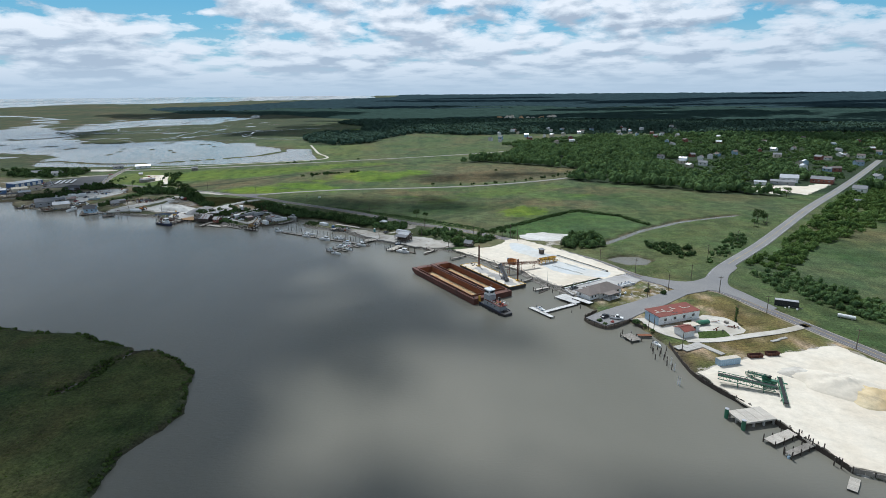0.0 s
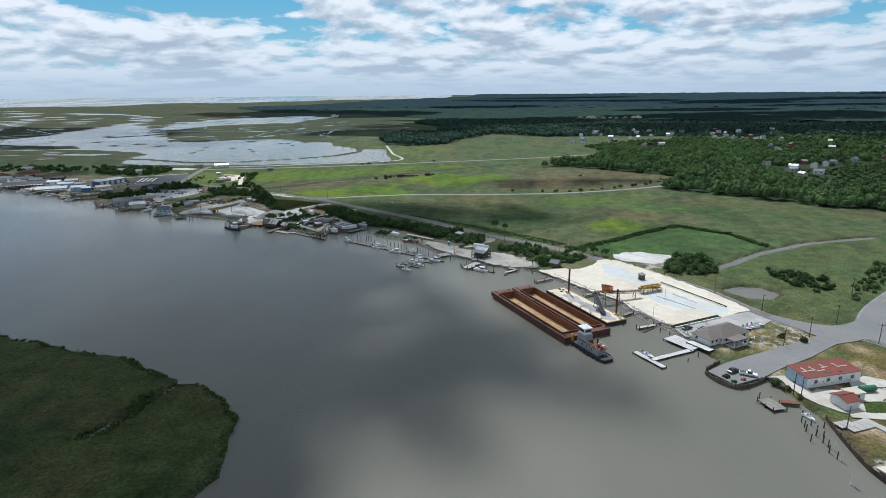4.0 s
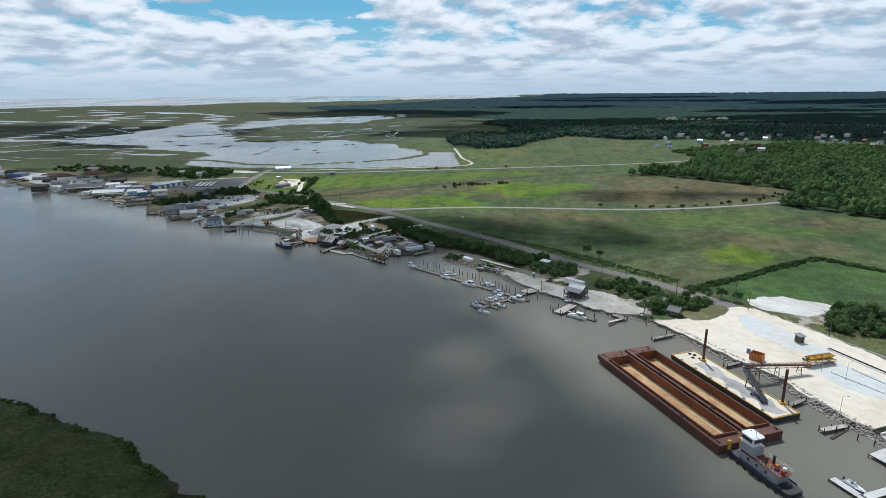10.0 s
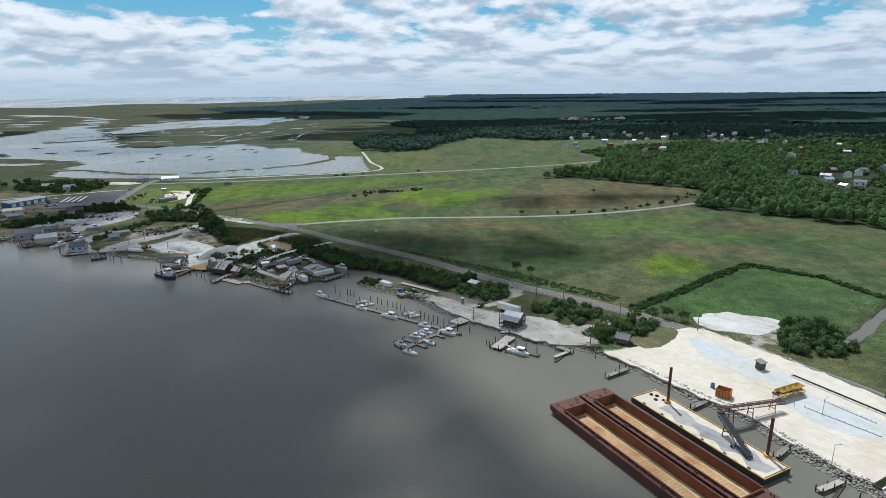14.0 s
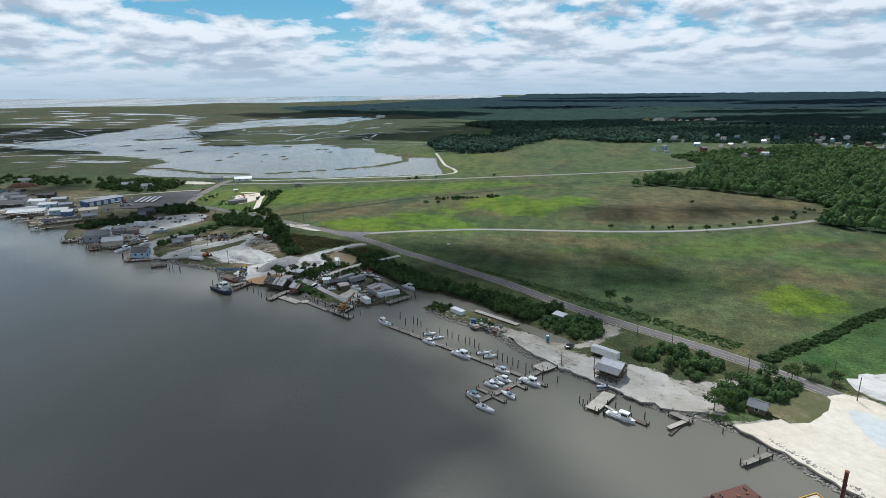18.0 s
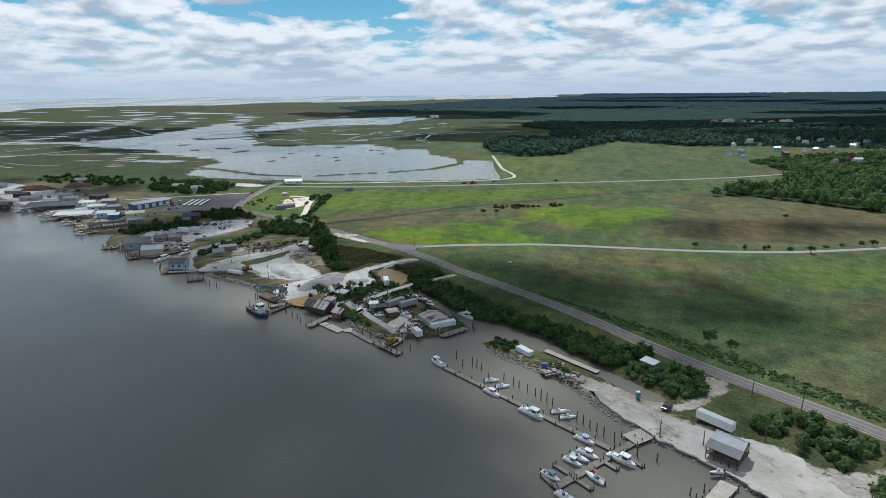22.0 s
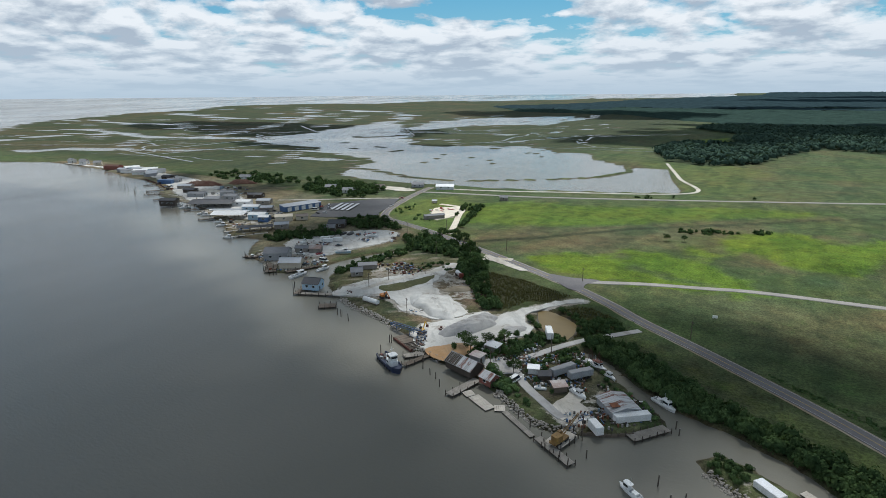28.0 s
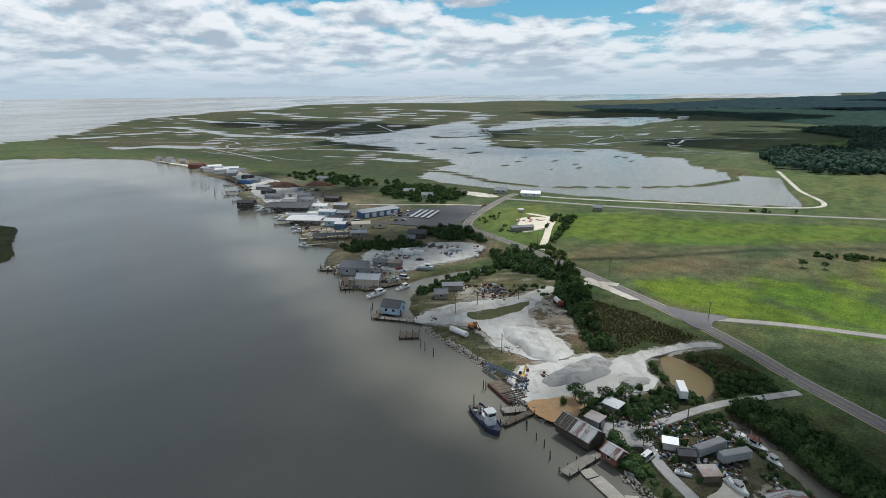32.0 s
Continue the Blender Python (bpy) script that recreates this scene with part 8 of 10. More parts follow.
for k in range(3):
    t = thing("jet_ski", pose(67.6 + k * 1.2, 264.6 + k * 1.0, 1.28, 0, 0, -40), "small white water scooter on a trailer", "water scooter", "water scooters")
    part("hull", Build().loft([[(xx, -w, 0.3), (xx, w, 0.3), (xx, w * 0.5, 0.3 + h), (xx, -w * 0.5, 0.3 + h)] for xx, w, h in ((-1.4, 0.5, 0.4), (0, 0.55, 0.8), (1.0, 0.4, 0.5), (1.5, 0.08, 0.2))]), "boat_white", t)
    part("seat", Build().box(-0.5, 0, 1.0, 1.2, 0.4, 0.2, bev=0.1), "car_dark", t)
    part("trailer_frame", Build().box(0, 0, 0.1, 3.0, 0.9, 0.12), "dark_steel", t)
car(63.2, 266.4, 30, "car_dark", "black car on the gravel pad", 1.28)
for k in range(4):
    boat("open", 86.5 + k * 2.2, 268.5 + k * 1.6, -15, 5.0, "old skiff stored behind the club house", z=1.2, canopy="boat_white", hull_mat=["car_dark", "grey_paint", "boat_white", "canvas_blue"][k], group="stored skiffs")
scrap("fishing_gear", [(84, 262), (86, 260), (83, 257), (88, 257)], ["grey_wood", "white_paint", "grey_paint", "pale_blue"], "crates and boards beside the club house", (0.4, 1.2), 1.15, 2)
car(68.4, 229.2, 35, "car_dark", "dark car parked at the water's edge")
car(72.6, 227.4, -20, "boat_white", "white pickup truck parked on the lot", kind="pickup")


def shrub(x, y, r, mat, label):
    n = 150
    d = RNG.normal(0, 1, (n, 3))
    d /= np.linalg.norm(d, axis=1)[:, None]
    d[:, 2] = np.abs(d[:, 2])
    v, f = clumps(d * r * RNG.uniform(0.6, 1.05, (n, 1)) * [1, 1, 0.85], d, RNG.uniform(0.1, 0.2, n) * r)
    ob = thing("shrub", pose(x, y, 1.25), label, "shrub", "shrubs")
    cr = new("leaves", big_mesh("leaves", v, f, mat))
    cr.parent = ob
    part("stem", Build().tube((0, 0, -0.2), (0, 0, r * 0.5), 0.08, 0.05, 6), "bark", ob)


for x, y, r, m, w in ((64.8, 225.2, 1.3, "leaf_dark", "round dark shrub on the lot"), (66.2, 221.8, 1.0, "leaf_dark", "small dark shrub by the bulkhead"), (69.8, 223.8, 0.9, "red_paint", "small red-leaved garden shrub"), (104.2, 258.6, 1.6, "leaf_dark", "clipped dark shrub on the lawn"), (97.6, 262.2, 1.4, "leaf_dark", "clipped dark shrub on the lawn"), (79.8, 223.5, 1.7, "leaf", "green shrub at the lot's corner"), (82.0, 219.5, 1.0, "leaf", "green shrub on the bank"), (83.4, 214.6, 0.9, "leaf", "green shrub on the bank")):
    shrub(x, y, r, m, w)

# packing house with the faded red roof
ph = house("packing_house", 96.2, 227.6, 21, 21.5, 8.4, 3.5, "long white packing house with a faded red roof", "white_paint", "red_roof", 0.7, "shed", 1.2, 4, 1, category="building", over=0.3)
part("blue_front", Build().box(-10.82, 0, 0.2, 0.1, 8.2, 3.3), "pale_blue", ph, "pale blue end wall")
for xx, yy, sx, sy in ((-6.8, -0.6, 5.6, 0.5), (-7.8, 0.7, 0.5, 2.2), (-4.6, 0.7, 0.5, 2.2), (0.2, 0.2, 2.6, 0.5), (0.2, 1.2, 0.5, 2.0), (6.8, -0.4, 4.2, 0.5), (5.0, 0.8, 0.5, 2.4), (-2.6, -1.2, 3.0, 0.45)):
    z = 3.65 + 0.6 * (yy + 4.2 + 0.3) / 9.0 + 0.16
    part("roof_patch", Build().box(xx, yy, z, sx, sy, 0.05), "bleached_wood", ph, "pale tarred seam on the red roof")
for xx, yy in ((-2.0, -2.6), (-0.6, -2.9), (3.2, -3.0)):
    part("roof_hole", Build().box(xx, yy, 3.82, 1.0, 0.6, 0.1), "dark_steel", ph)
for k in range(5):
    part("pipe", Build().tube((-8 + k * 3.4, -4.3, 1.0 + k % 2), (-8 + k * 3.4, -5.2, 1.4), 0.12), "grey_paint", ph)
house("net_shed", 94.4, 210.6, 21, 5.0, 5.6, 2.7, "small white block shed with a red gable roof", "white_paint", "red_roof", 0.9, z=1.2, windows=0, doors=1, category="shed", door="car_dark")
house("block_shed", 99.2, 215.2, 21, 5.2, 3.4, 2.3, "small flat-roofed white shed", "white_paint", "cream_wall", 0.3, "flat", 1.2, 1, 1, category="shed")
gt = thing("green_tank", pose(106.2, 220.4, 1.25, 0, 0, 15), "dark green oval tank on the shell ground", "tank")
part("body", Build().loft([[(xx, math.cos(a) * 1.1 * r, 1.0 + math.sin(a) * 0.9 * r) for a in (2 * math.pi * i / 12 for i in range(12))] for xx, r in ((-2.9, 0.6), (-2.6, 1), (2.6, 1), (2.9, 0.6))]), "green_machine", gt)
for s in (-1.8, 1.8):
    part("cradle", Build().box(s, 0, 0, 0.4, 1.8, 0.5), "concrete", gt)
scrap("scrap_heap", [(115, 220), (117, 217.5), (118, 215.5), (113, 222), (110, 213)], ["rust", "rust_bright", "grey_wood", "white_paint"], "heap of rusty sheets and rubble", (0.5, 1.6), 1.2, 3)
ct = box_trailer("shipping_container", 99.2, 184.6, 14, 8.4, 2.5, 2.3, "pale blue shipping container with a cream roof", "pale_blue", 1.35, False, "cream_wall", "container")
for x, y, t, L in ((111.5, 189.6, 6, 5.4), (118.6, 191.2, 4, 5.0)):
    ob = thing("steel_skip", pose(x, y, 1.3, 0, 0, t), "rusty steel skip at the sand's edge", "skip", "rusty skips")
    part("body", Build().loft([[(-L / 2 + e, -1.0 + e, z), (L / 2 - e, -1.0 + e, z), (L / 2 - e, 1.0 - e, z), (-L / 2 + e, 1.0 - e, z)] for e, z in ((0.3, 0), (0, 1.3), (0.12, 1.3), (0.35, 0.3))]), "rust", ob)
    for k in range(5):
        part("rib", Build().box(-L / 2 + 0.6 + k * (L - 1.2) / 4, -1.02, 0.2, 0.12, 0.1, 1.1), "rust_bright", ob)
for x, y, t, L, W in ((92, 198.5, 24, 8, 4), (98.5, 197.5, -62, 12, 2.4), (88.6, 199, 20, 5, 3), (131, 206, 20, 4, 1.2), (127, 204, 20, 4, 1.2)):
    ob = thing("concrete_slab", pose(x, y, 1.1, 0, 0, t), "cracked pale concrete slab in the grass", "slab", "concrete slabs")
    for k in range(3):
        part("panel", Build().box(-L / 2 + (k + 0.5) * L / 3, 0, 0, L / 3 - 0.06, W, 0.25 + 0.04 * k), "concrete", ob)
bt = box_trailer("bus_shell", 153.0, 241.6, -27, 9.4, 2.7, 2.6, "black burnt-out trailer at the wood's edge", "car_dark", 1.0, False, "grey_paint", "trailer")
scrap("debris", [(149, 243), (152, 239.6), (156, 238)], ["white_paint", "grey_wood", "pale_concrete"], "white rubble beside the black trailer", (0.4, 1.3), 1.0, 4)
wt = thing("white_tank", pose(169.5, 226, 1.0, 0, 0, -40), "long white gas tank lying in the grass", "tank")
part("body", Build().tube((-3.2, 0, 1.0), (3.2, 0, 1.0), 0.75, sides=14), "white_paint", wt)
for s in (-2, 2):
    part("foot", Build().box(s, 0, 0, 0.4, 1.2, 0.5), "concrete", wt)
dock((74.2, 206.2), (72.0, 212.4), 4.6, 0.9, "grey_wood", "small grey floating platform with pipes", name="work_float", step=3)
dock((76.2, 211.0), (81.6, 210.6), 1.8, 1.1, "rust_bright", "short red-brown gangway to the bank", False, name="gangway")
boat("open", 81.2, 203.2, -72, 5.8, "small white open boat tied to the bulkhead")
mooring_piles([(71, 213.6), (78, 201), (77, 196), (76, 191), (80, 196), (80.6, 193.6), (79, 190.6), (79.4, 188.6), (78.4, 186), (83, 198.5), (80, 199.6), (79, 183.2), (77.6, 198.2), (78.8, 194)], 2.2)
mooring_piles([(79.6, 182.4), (76.9, 172.6), (77.3, 172.0), (80.2, 187.0)], 2.6, "pale painted mooring pile", "white_paint")

# bulkheads: timber sheet piling along the water, piece by piece
def bulkhead(line, z0, z1, mat="dark_wood", label="dark timber bulkhead with capping boards", step=1.1):
    L = smooth_line(line, step)
    ob = thing("bulkhead", pose(L[0][0], L[0][1], 0), label, "bulkhead")
    o = L[0]
    cap = Build()
    for i, (p, q) in enumerate(zip(L, L[1:])):
        p, q = p - o, q - o
        m = (p + q) / 2
        a = math.degrees(math.atan2(q[1] - p[1], q[0] - p[0]))
        h = 0.15 * math.sin(i * 2.7) + 0.1 * math.sin(i * 0.9)
        part("pile_board", Build().box(m[0], m[1], z0, math.dist(p, q) * 0.94, 0.22, z1 - z0 + h, a), mat, ob)
        if i % 4 == 0:
            part("fender_post", Build().tube((m[0], m[1], z0), (m[0], m[1], z1 + 0.4 + h), 0.2, 0.17, 8), "dark_wood", ob)
    return ob


bulkhead([(85.6, 203), (84.6, 190), (84.6, 178), (87.6, 168), (91.4, 160), (94.6, 153), (97.2, 144), (101.2, 132), (102.6, 126)], -1.2, 1.5)
bulkhead([(102.6, 126), (110, 122), (117, 117)], -1.2, 1.45, "grey_wood", "grey timber bulkhead at the yard's corner")
bulkhead([(81, 219), (78.4, 227)], -1.2, 1.3)
bulkhead([(78.0, 226.4), (66.4, 219.4), (59.4, 229.2), (67, 238)], -1.2, 1.4, "old_wood", "brown timber bulkhead round the lot")


def loading_pier():
    ob = thing("loading_pier", pose(89.8, 150.4, 0, 0, 0, 12), "concrete loading pier with green dolphins at its corners", "pier")
    for k in range(4):
        part("slab", Build().box(-4.2 + k * 2.8, 0, 1.5, 2.74, 7.0, 0.5), "bleached_wood", ob)
    for a in (-5, -1.7, 1.7, 5):
        for b in (-3, 0, 3):
            part("post", Build().box(a, b, -1.6, 0.5, 0.5, 3.1), "concrete", ob)
    for a, b in ((-6.1, 3.0), (-5.6, -3.6)):
        d = part("dolphin", Build().tube((a, b, -1.6), (a, b, 3.0), 0.6, sides=14), "green_machine", ob, "green steel dolphin")
        part("cap", Build().tube((a, b, 3.0), (a, b, 3.1), 0.64, sides=14), "tin_roof", d)


loading_pier()
dock((88.4, 138.2), (98.6, 143.2), 3.2, 1.1, "bleached_wood", "pale timber jetty off the sand yard", name="jetty", step=3)
dock((90.4, 132.6), (100.2, 137.4), 2.0, 1.0, "grey_wood", "narrow grey timber jetty", name="jetty", step=3)
dock((97.8, 118.6), (101.8, 123.2), 2.2, 0.5, "bleached_wood", "small pale floating stage", False, name="floating_stage")
mooring_piles([(88.0, 140.4), (99.2, 136.6), (101, 134.6), (100.2, 129), (101.2, 127.6), (90, 134), (90.6, 131.4), (96, 146.5), (98.2, 141), (99.6, 139)], 2.6)
for x, y, c in ((90.3, 132.2, "pale_blue"), (91.0, 133.0, "white_paint")):
    ob = thing("buoy", pose(x, y, 0.0), "pale painted float beside the jetty", "buoy", "floats")
    part("body", Build().tube((0, 0, -0.2), (0, 0, 0.6), 0.4, 0.3, 10), c, ob)
    part("ring", Build().tube((0, 0, 0.6), (0, 0, 0.75), 0.12, 0.1, 8), "dark_steel", ob)


def screener():
    conveyor("screening_conveyor", (89.4, 171.4, 3.2), (104.6, 164.2, 2.2), 2.4, "green_machine", "large green screening plant with a long belt", [(0.35, 1.35), (0.8, 1.35)], 1.6)
    conveyor("stacking_conveyor", (108.0, 168.6, 3.8), (103.2, 156.0, 1.8), 1.3, "green_machine", "green stacking conveyor on the sand", [(0.25, 1.35), (0.8, 1.35)], 0.9)
    conveyor("side_conveyor", (101.6, 176.4, 1.8), (105.4, 169.6, 3.4), 1.3, "green_machine", "green side conveyor with a worn end", [(0.3, 1.35)], 0.9)
    ob = thing("screen_box", pose(105.0, 168.6, 1.35, 0, 0, -25), "green screen box with its engine between the belts", "machine")
    part("frame", Build().box(0, 0, 0.6, 4.2, 2.6, 0.3).box(-1.6, 0, 0, 0.3, 2.4, 0.7).box(1.6, 0, 0, 0.3, 2.4, 0.7), "green_machine", ob)
    part("hopper", Build().loft([[(-1.0 - r, -r, z), (-1.0 + r, -r, z), (-1.0 + r, r, z), (-1.0 - r, r, z)] for r, z in ((0.6, 0.9), (1.4, 2.4), (1.45, 2.5))], cap=False), "green_machine", ob)
    part("engine_box", Build().box(1.2, 0, 0.9, 1.6, 1.6, 1.3, bev=0.2), "green_machine", ob)
    part("exhaust", Build().tube((1.5, 0.3, 2.2), (1.5, 0.3, 3.0), 0.1), "dark_steel", ob)
    for a in (-1.5, 1.5):
        for s in (-1, 1):
            part("wheel", Build().tube((a, s * 1.2, 0.5), (a, s * 1.5, 0.5), 0.5, sides=12), "rubber", ob)
    part("arm", Build().beam((2.0, 0.6, 1.6), (5.2, 1.2, 1.2), 0.5, 0.3), "green_machine", ob)


screener()
heap("sand_mound", 128, 168, 15, 9, 3.6, "white_sand", "tall heap of pale sand, ridged by tipping", -35, 1.3, seed=1)
heap("sand_mound", 134, 160, 11, 8, 3.0, "yellow_sand", "heap of yellow damp sand", -25, 1.3, seed=2)
heap("sand_mound", 121, 176, 8, 5, 1.6, "sand", "low heap of cream sand", -30, 1.3, seed=3)
heap("sand_mound", 146, 150, 10, 7, 3.4, "yellow_sand", "heap of ochre sand", 10, 1.3, seed=4)

stones("riprap", [(61.6, 250), (59.4, 264), (51, 277), (46, 287), (41, 299), (31, 310), (23, 321), (13, 335)], 4.2, 2600, (0.25, 0.62))
stones("riprap", [(6, 340.5), (-1, 345.5), (-8, 345), (-18, 352), (-30, 361), (-44, 370.6)], 2.8, 1000, (0.22, 0.5))
stones("riprap", [(-46, 371.6), (-57, 381.2), (-71, 397.4), (-82, 404), (-94, 410), (-102, 416)], 2.8, 1100, (0.22, 0.52))
dock((44.0, 266.4), (51.6, 270.4), 1.6, 1.0, "bleached_wood", "broken pale gangway on the stones", name="gangway", step=4)
dock((45.6, 263.6), (51.0, 269.0), 0.8, 0.3, "dark_wood", "half-sunk dark plank walk", False, name="plank_walk")
dock((4.2, 322.6), (12.4, 328.6), 1.6, 1.1, "grey_wood", "small grey gangway over the stones", name="gangway", step=4)
dock((26.4, 303.6), (32.0, 307.6), 1.4, 1.1, "grey_wood", "small grey gangway to the deck barge", name="gangway", step=4)
dock((40, 279.5), (45, 284), 1.4, 1.1, "grey_wood", "small grey gangway to the deck barge", name="gangway", step=4)
mooring_piles([(52.4, 264.6), (55.6, 262.4), (61, 243), (56, 238), (10, 330), (3, 338)], 1.8)
for x, y, h, a, t in ((44.5, 372, 11, 1, 40), (71.5, 339, 9, 0, 0), (88.5, 313, 9, 1, 40), (101, 290, 10, 1, 40), (126, 279, 10, 1, 60), (131.4, 259.6, 10, 1, 80), (139.4, 232.8, 10, 1, 80), (152.6, 196, 10, 1, 80), (108.4, 263.4, 10, 1, 30), (95, 254, 9, 1, 30), (88, 196.6, 9, 0, 0), (82.6, 217, 8, 0, 0), (84, 215, 8, 0, 0), (-42.8, 370.4, 7, 0, 0), (-31.6, 369.4, 6, 0, 0), (-14.8, 376.6, 8, 1, 0), (-1.8, 393.6, 9, 1, 40), (-13.4, 402, 8, 0, 0), (152, 318, 10, 1, 45), (186, 352, 10, 1, 45), (232, 402, 10, 1, 45), (20, 376, 9, 1, 45), (48, 363, 10, 0, 0)):
    utility_pole(x, y, h, bool(a), t)
cy = thing("ivy_pole", pose(121.2, 223.2, 1.0), "broken pole wrapped in green ivy", "pole")
part("pole", Build().tube((0, 0, -0.3), (0.2, 0, 7.6), 0.2, 0.14, 8), "old_wood", cy)
dv = RNG.normal(0, 1, (180, 3)) * [0.32, 0.32, 0]
dv[:, 2] = RNG.uniform(0.3, 6.4, 180)
v, f = clumps(dv, dv * [1, 1, 0] + 0.01, RNG.uniform(0.12, 0.3, 180))
iv = new("ivy", big_mesh("ivy", v, f, "leaf"))
iv.parent = cy
for x, y, t in ((62.5, 300, 30), (57, 305, 30), (69, 262, 60), (52, 276, 0), (60.8, 257.6, 0)):
    lamp_pole(x, y, 6.5, t)

# ---------------------------------------------------------------- the junk yard on the point
ribbon("yard_track", [(-139, 500), (-147, 490), (-157, 477), (-163, 466), (-168, 455), (-173, 446), (-169, 443), (-161, 434), (-153, 428), (-147, 423.5), (-143, 421)], 3.0, 1.22, "gravel", "grey gravel track through the junk yard", "track", thick=0.15)
sheet("gravel_yard", [(-148, 427), (-147, 435), (-145, 440), (-142, 440), (-141, 433), (-137, 429), (-136, 423), (-139, 419), (-144, 420), (-148, 423)], 1.2, "sand", "pale worn turning place in the junk yard", "yard", 0.8, 0.2, seed=31, closed_smooth=True)
sheet("track_head", [(-181, 442), (-174, 436), (-168, 440), (-170, 448), (-178, 448)], 1.2, "gravel", "trodden grey ground at the old barn", "yard", 0.6, 0.2, seed=32, closed_smooth=True)
lr = house("tin_warehouse", -130.2, 434.4, -46, 10.0, 9.0, 2.4, "low warehouse with a rust-streaked white tin roof", "grey_paint", "striped_tin", 1.0, z=1.1, windows=0, doors=1, category="warehouse", ribs=0.9)
part("rust_sheet", Build().box(2.6, -2.6, 3.34, 2.6, 2.6, 0.05), "rust_bright", lr, "rust-red patched roof sheets")
box_trailer("mobile_home", -124.9, 430.4, 41, 11.0, 2.6, 2.0, "long white mobile home beside the warehouse", "white_paint", 1.2, False, "white_paint", "mobile home", False)
box_trailer("box_van_body", -132.4, 419.4, -45, 5.2, 2.4, 2.4, "white box body standing on the ground", "white_paint", 1.15, False, "white_paint", "container")
box_trailer("box_trailer", -152.8, 447.4, 63, 10.0, 2.4, 2.3, "grey box trailer among scrap", "grey_paint", 1.1, True, "grey_roof")
box_trailer("box_trailer", -146.6, 447.8, 53, 8.9, 2.4, 2.2, "grey box trailer with a dented side", "grey_paint", 1.1, True, "grey_roof")
house("carport", -150.0, 436.6, 40, 4.4, 3.6, 1.9, "low open shed with a pale tin roof", "old_wood", "rusty_tin", 0.5, "shed", 1.1, 0, 1, category="shed", ribs=0.8)
house("small_shed", -162.0, 443.6, 20, 3.6, 2.6, 2.0, "small white shed beside the track", "white_paint", "tin_roof", 0.4, "shed", 1.1, 0, 1, category="shed")
house("old_shack", -157.2, 441.6, 30, 4.0, 3.4, 2.0, "dark sagging timber shack", "dark_wood", "dark_roof", 0.8, z=1.1, windows=0, category="shed")
car(-165.0, 434.8, 80, "boat_white", "white van parked on the bank", 1.2, "van")
boat("open", -155.4, 434.0, 10, 4.6, "upturned pale dinghy in the grass", z=1.1, group="junk yard boats")
boat("cabin", -143.4, 436.6, -30, 8.0, "derelict white cabin boat on the ground", z=1.0, canopy="grey_paint", group="junk yard boats")
boat("open", -146.0, 438.6, -40, 6.0, "grey derelict open boat among scrap", z=1.0, hull_mat="grey_paint", group="junk yard boats")
boat("work", -145.2, 459.4, -25, 12.0, "grounded derelict workboat with bare masts", z=0.6, hull_mat="grey_wood", canopy="rust", group="junk yard boats")
boat("cabin", -138.8, 455.0, -35, 7.6, "worn white boat lying in the creek", z=0.3, canopy="grey_paint", group="junk yard boats")
boat("work", -118.6, 445.4, -35, 10.4, "white cabin boat lying by the creek dock", group="junk yard boats")
for x, y in ((-147, 460), (-143.5, 458)):
    ob = thing("mast_frame", pose(x, y, 1.2), "rusty A-frame mast of the derelict boat", "mast", "derelict masts")
    part("leg", Build().tube((-1.2, 0, 0), (0, 0, 6.5), 0.1, 0.07), "rust", ob)
    part("leg", Build().tube((1.2, 0, 0), (0, 0, 6.5), 0.1, 0.07), "rust", ob)
    part("crossbar", Build().tube((-0.7, 0, 2.8), (0.7, 0, 2.8), 0.06), "rust", ob)
JUNK = ["blue_paint", "pale_blue", "grey_paint", "rust", "white_paint", "dark_wood", "old_wood", "rust_bright", "teal_paint"]
scrap("junk_pile", [(-182, 452), (-180, 455), (-177, 457), (-175, 459), (-173, 462), (-178, 461), (-176, 464), (-181, 459), (-172, 466)], JUNK, "sprawling heap of blue drums and scrap", (0.3, 1.1), 1.0, 11, group="junk piles")
scrap("junk_pile", [(-166, 448), (-163, 450), (-160, 452), (-164, 454), (-161, 447), (-158, 455), (-157, 449)], JUNK, "heap of crates, drums and boat parts", (0.3, 1.1), 1.0, 12, group="junk piles")
scrap("junk_pile", [(-153, 441), (-151, 438), (-154, 444), (-158, 445), (-149, 442)], JUNK, "scrap piled between the trailers", (0.3, 1.2), 1.0, 13, group="junk piles")
scrap("junk_pile", [(-136, 427), (-134, 425), (-133, 422.5), (-137, 424)], ["rust", "rust_bright", "white_paint", "dark_steel"], "rusty machine parts beside the warehouse", (0.3, 1.1), 1.0, 14, group="junk piles")
scrap("junk_pile", [(-137, 440), (-135, 442), (-133, 444), (-130, 441), (-128, 443)], ["rust", "rust_bright", "grey_paint", "dark_wood"], "rusty scrap behind the warehouse", (0.4, 1.4), 1.0, 15, group="junk piles")
scrap("junk_pile", [(-168, 431), (-166, 429), (-170, 433)], ["grey_wood", "white_paint", "grey_paint"], "boards and boxes on the bank", (0.3, 1.0), 1.0, 16, group="junk piles")
barn = house("oyster_barn", -184.0, 433.5, -15, 12.2, 6.8, 2.7, "old timber barn with a half-bare, half-tin roof over the water", "dark_wood", "striped_tin", 2.2, z=1.0, windows=0, doors=1, category="barn", ribs=0.9)
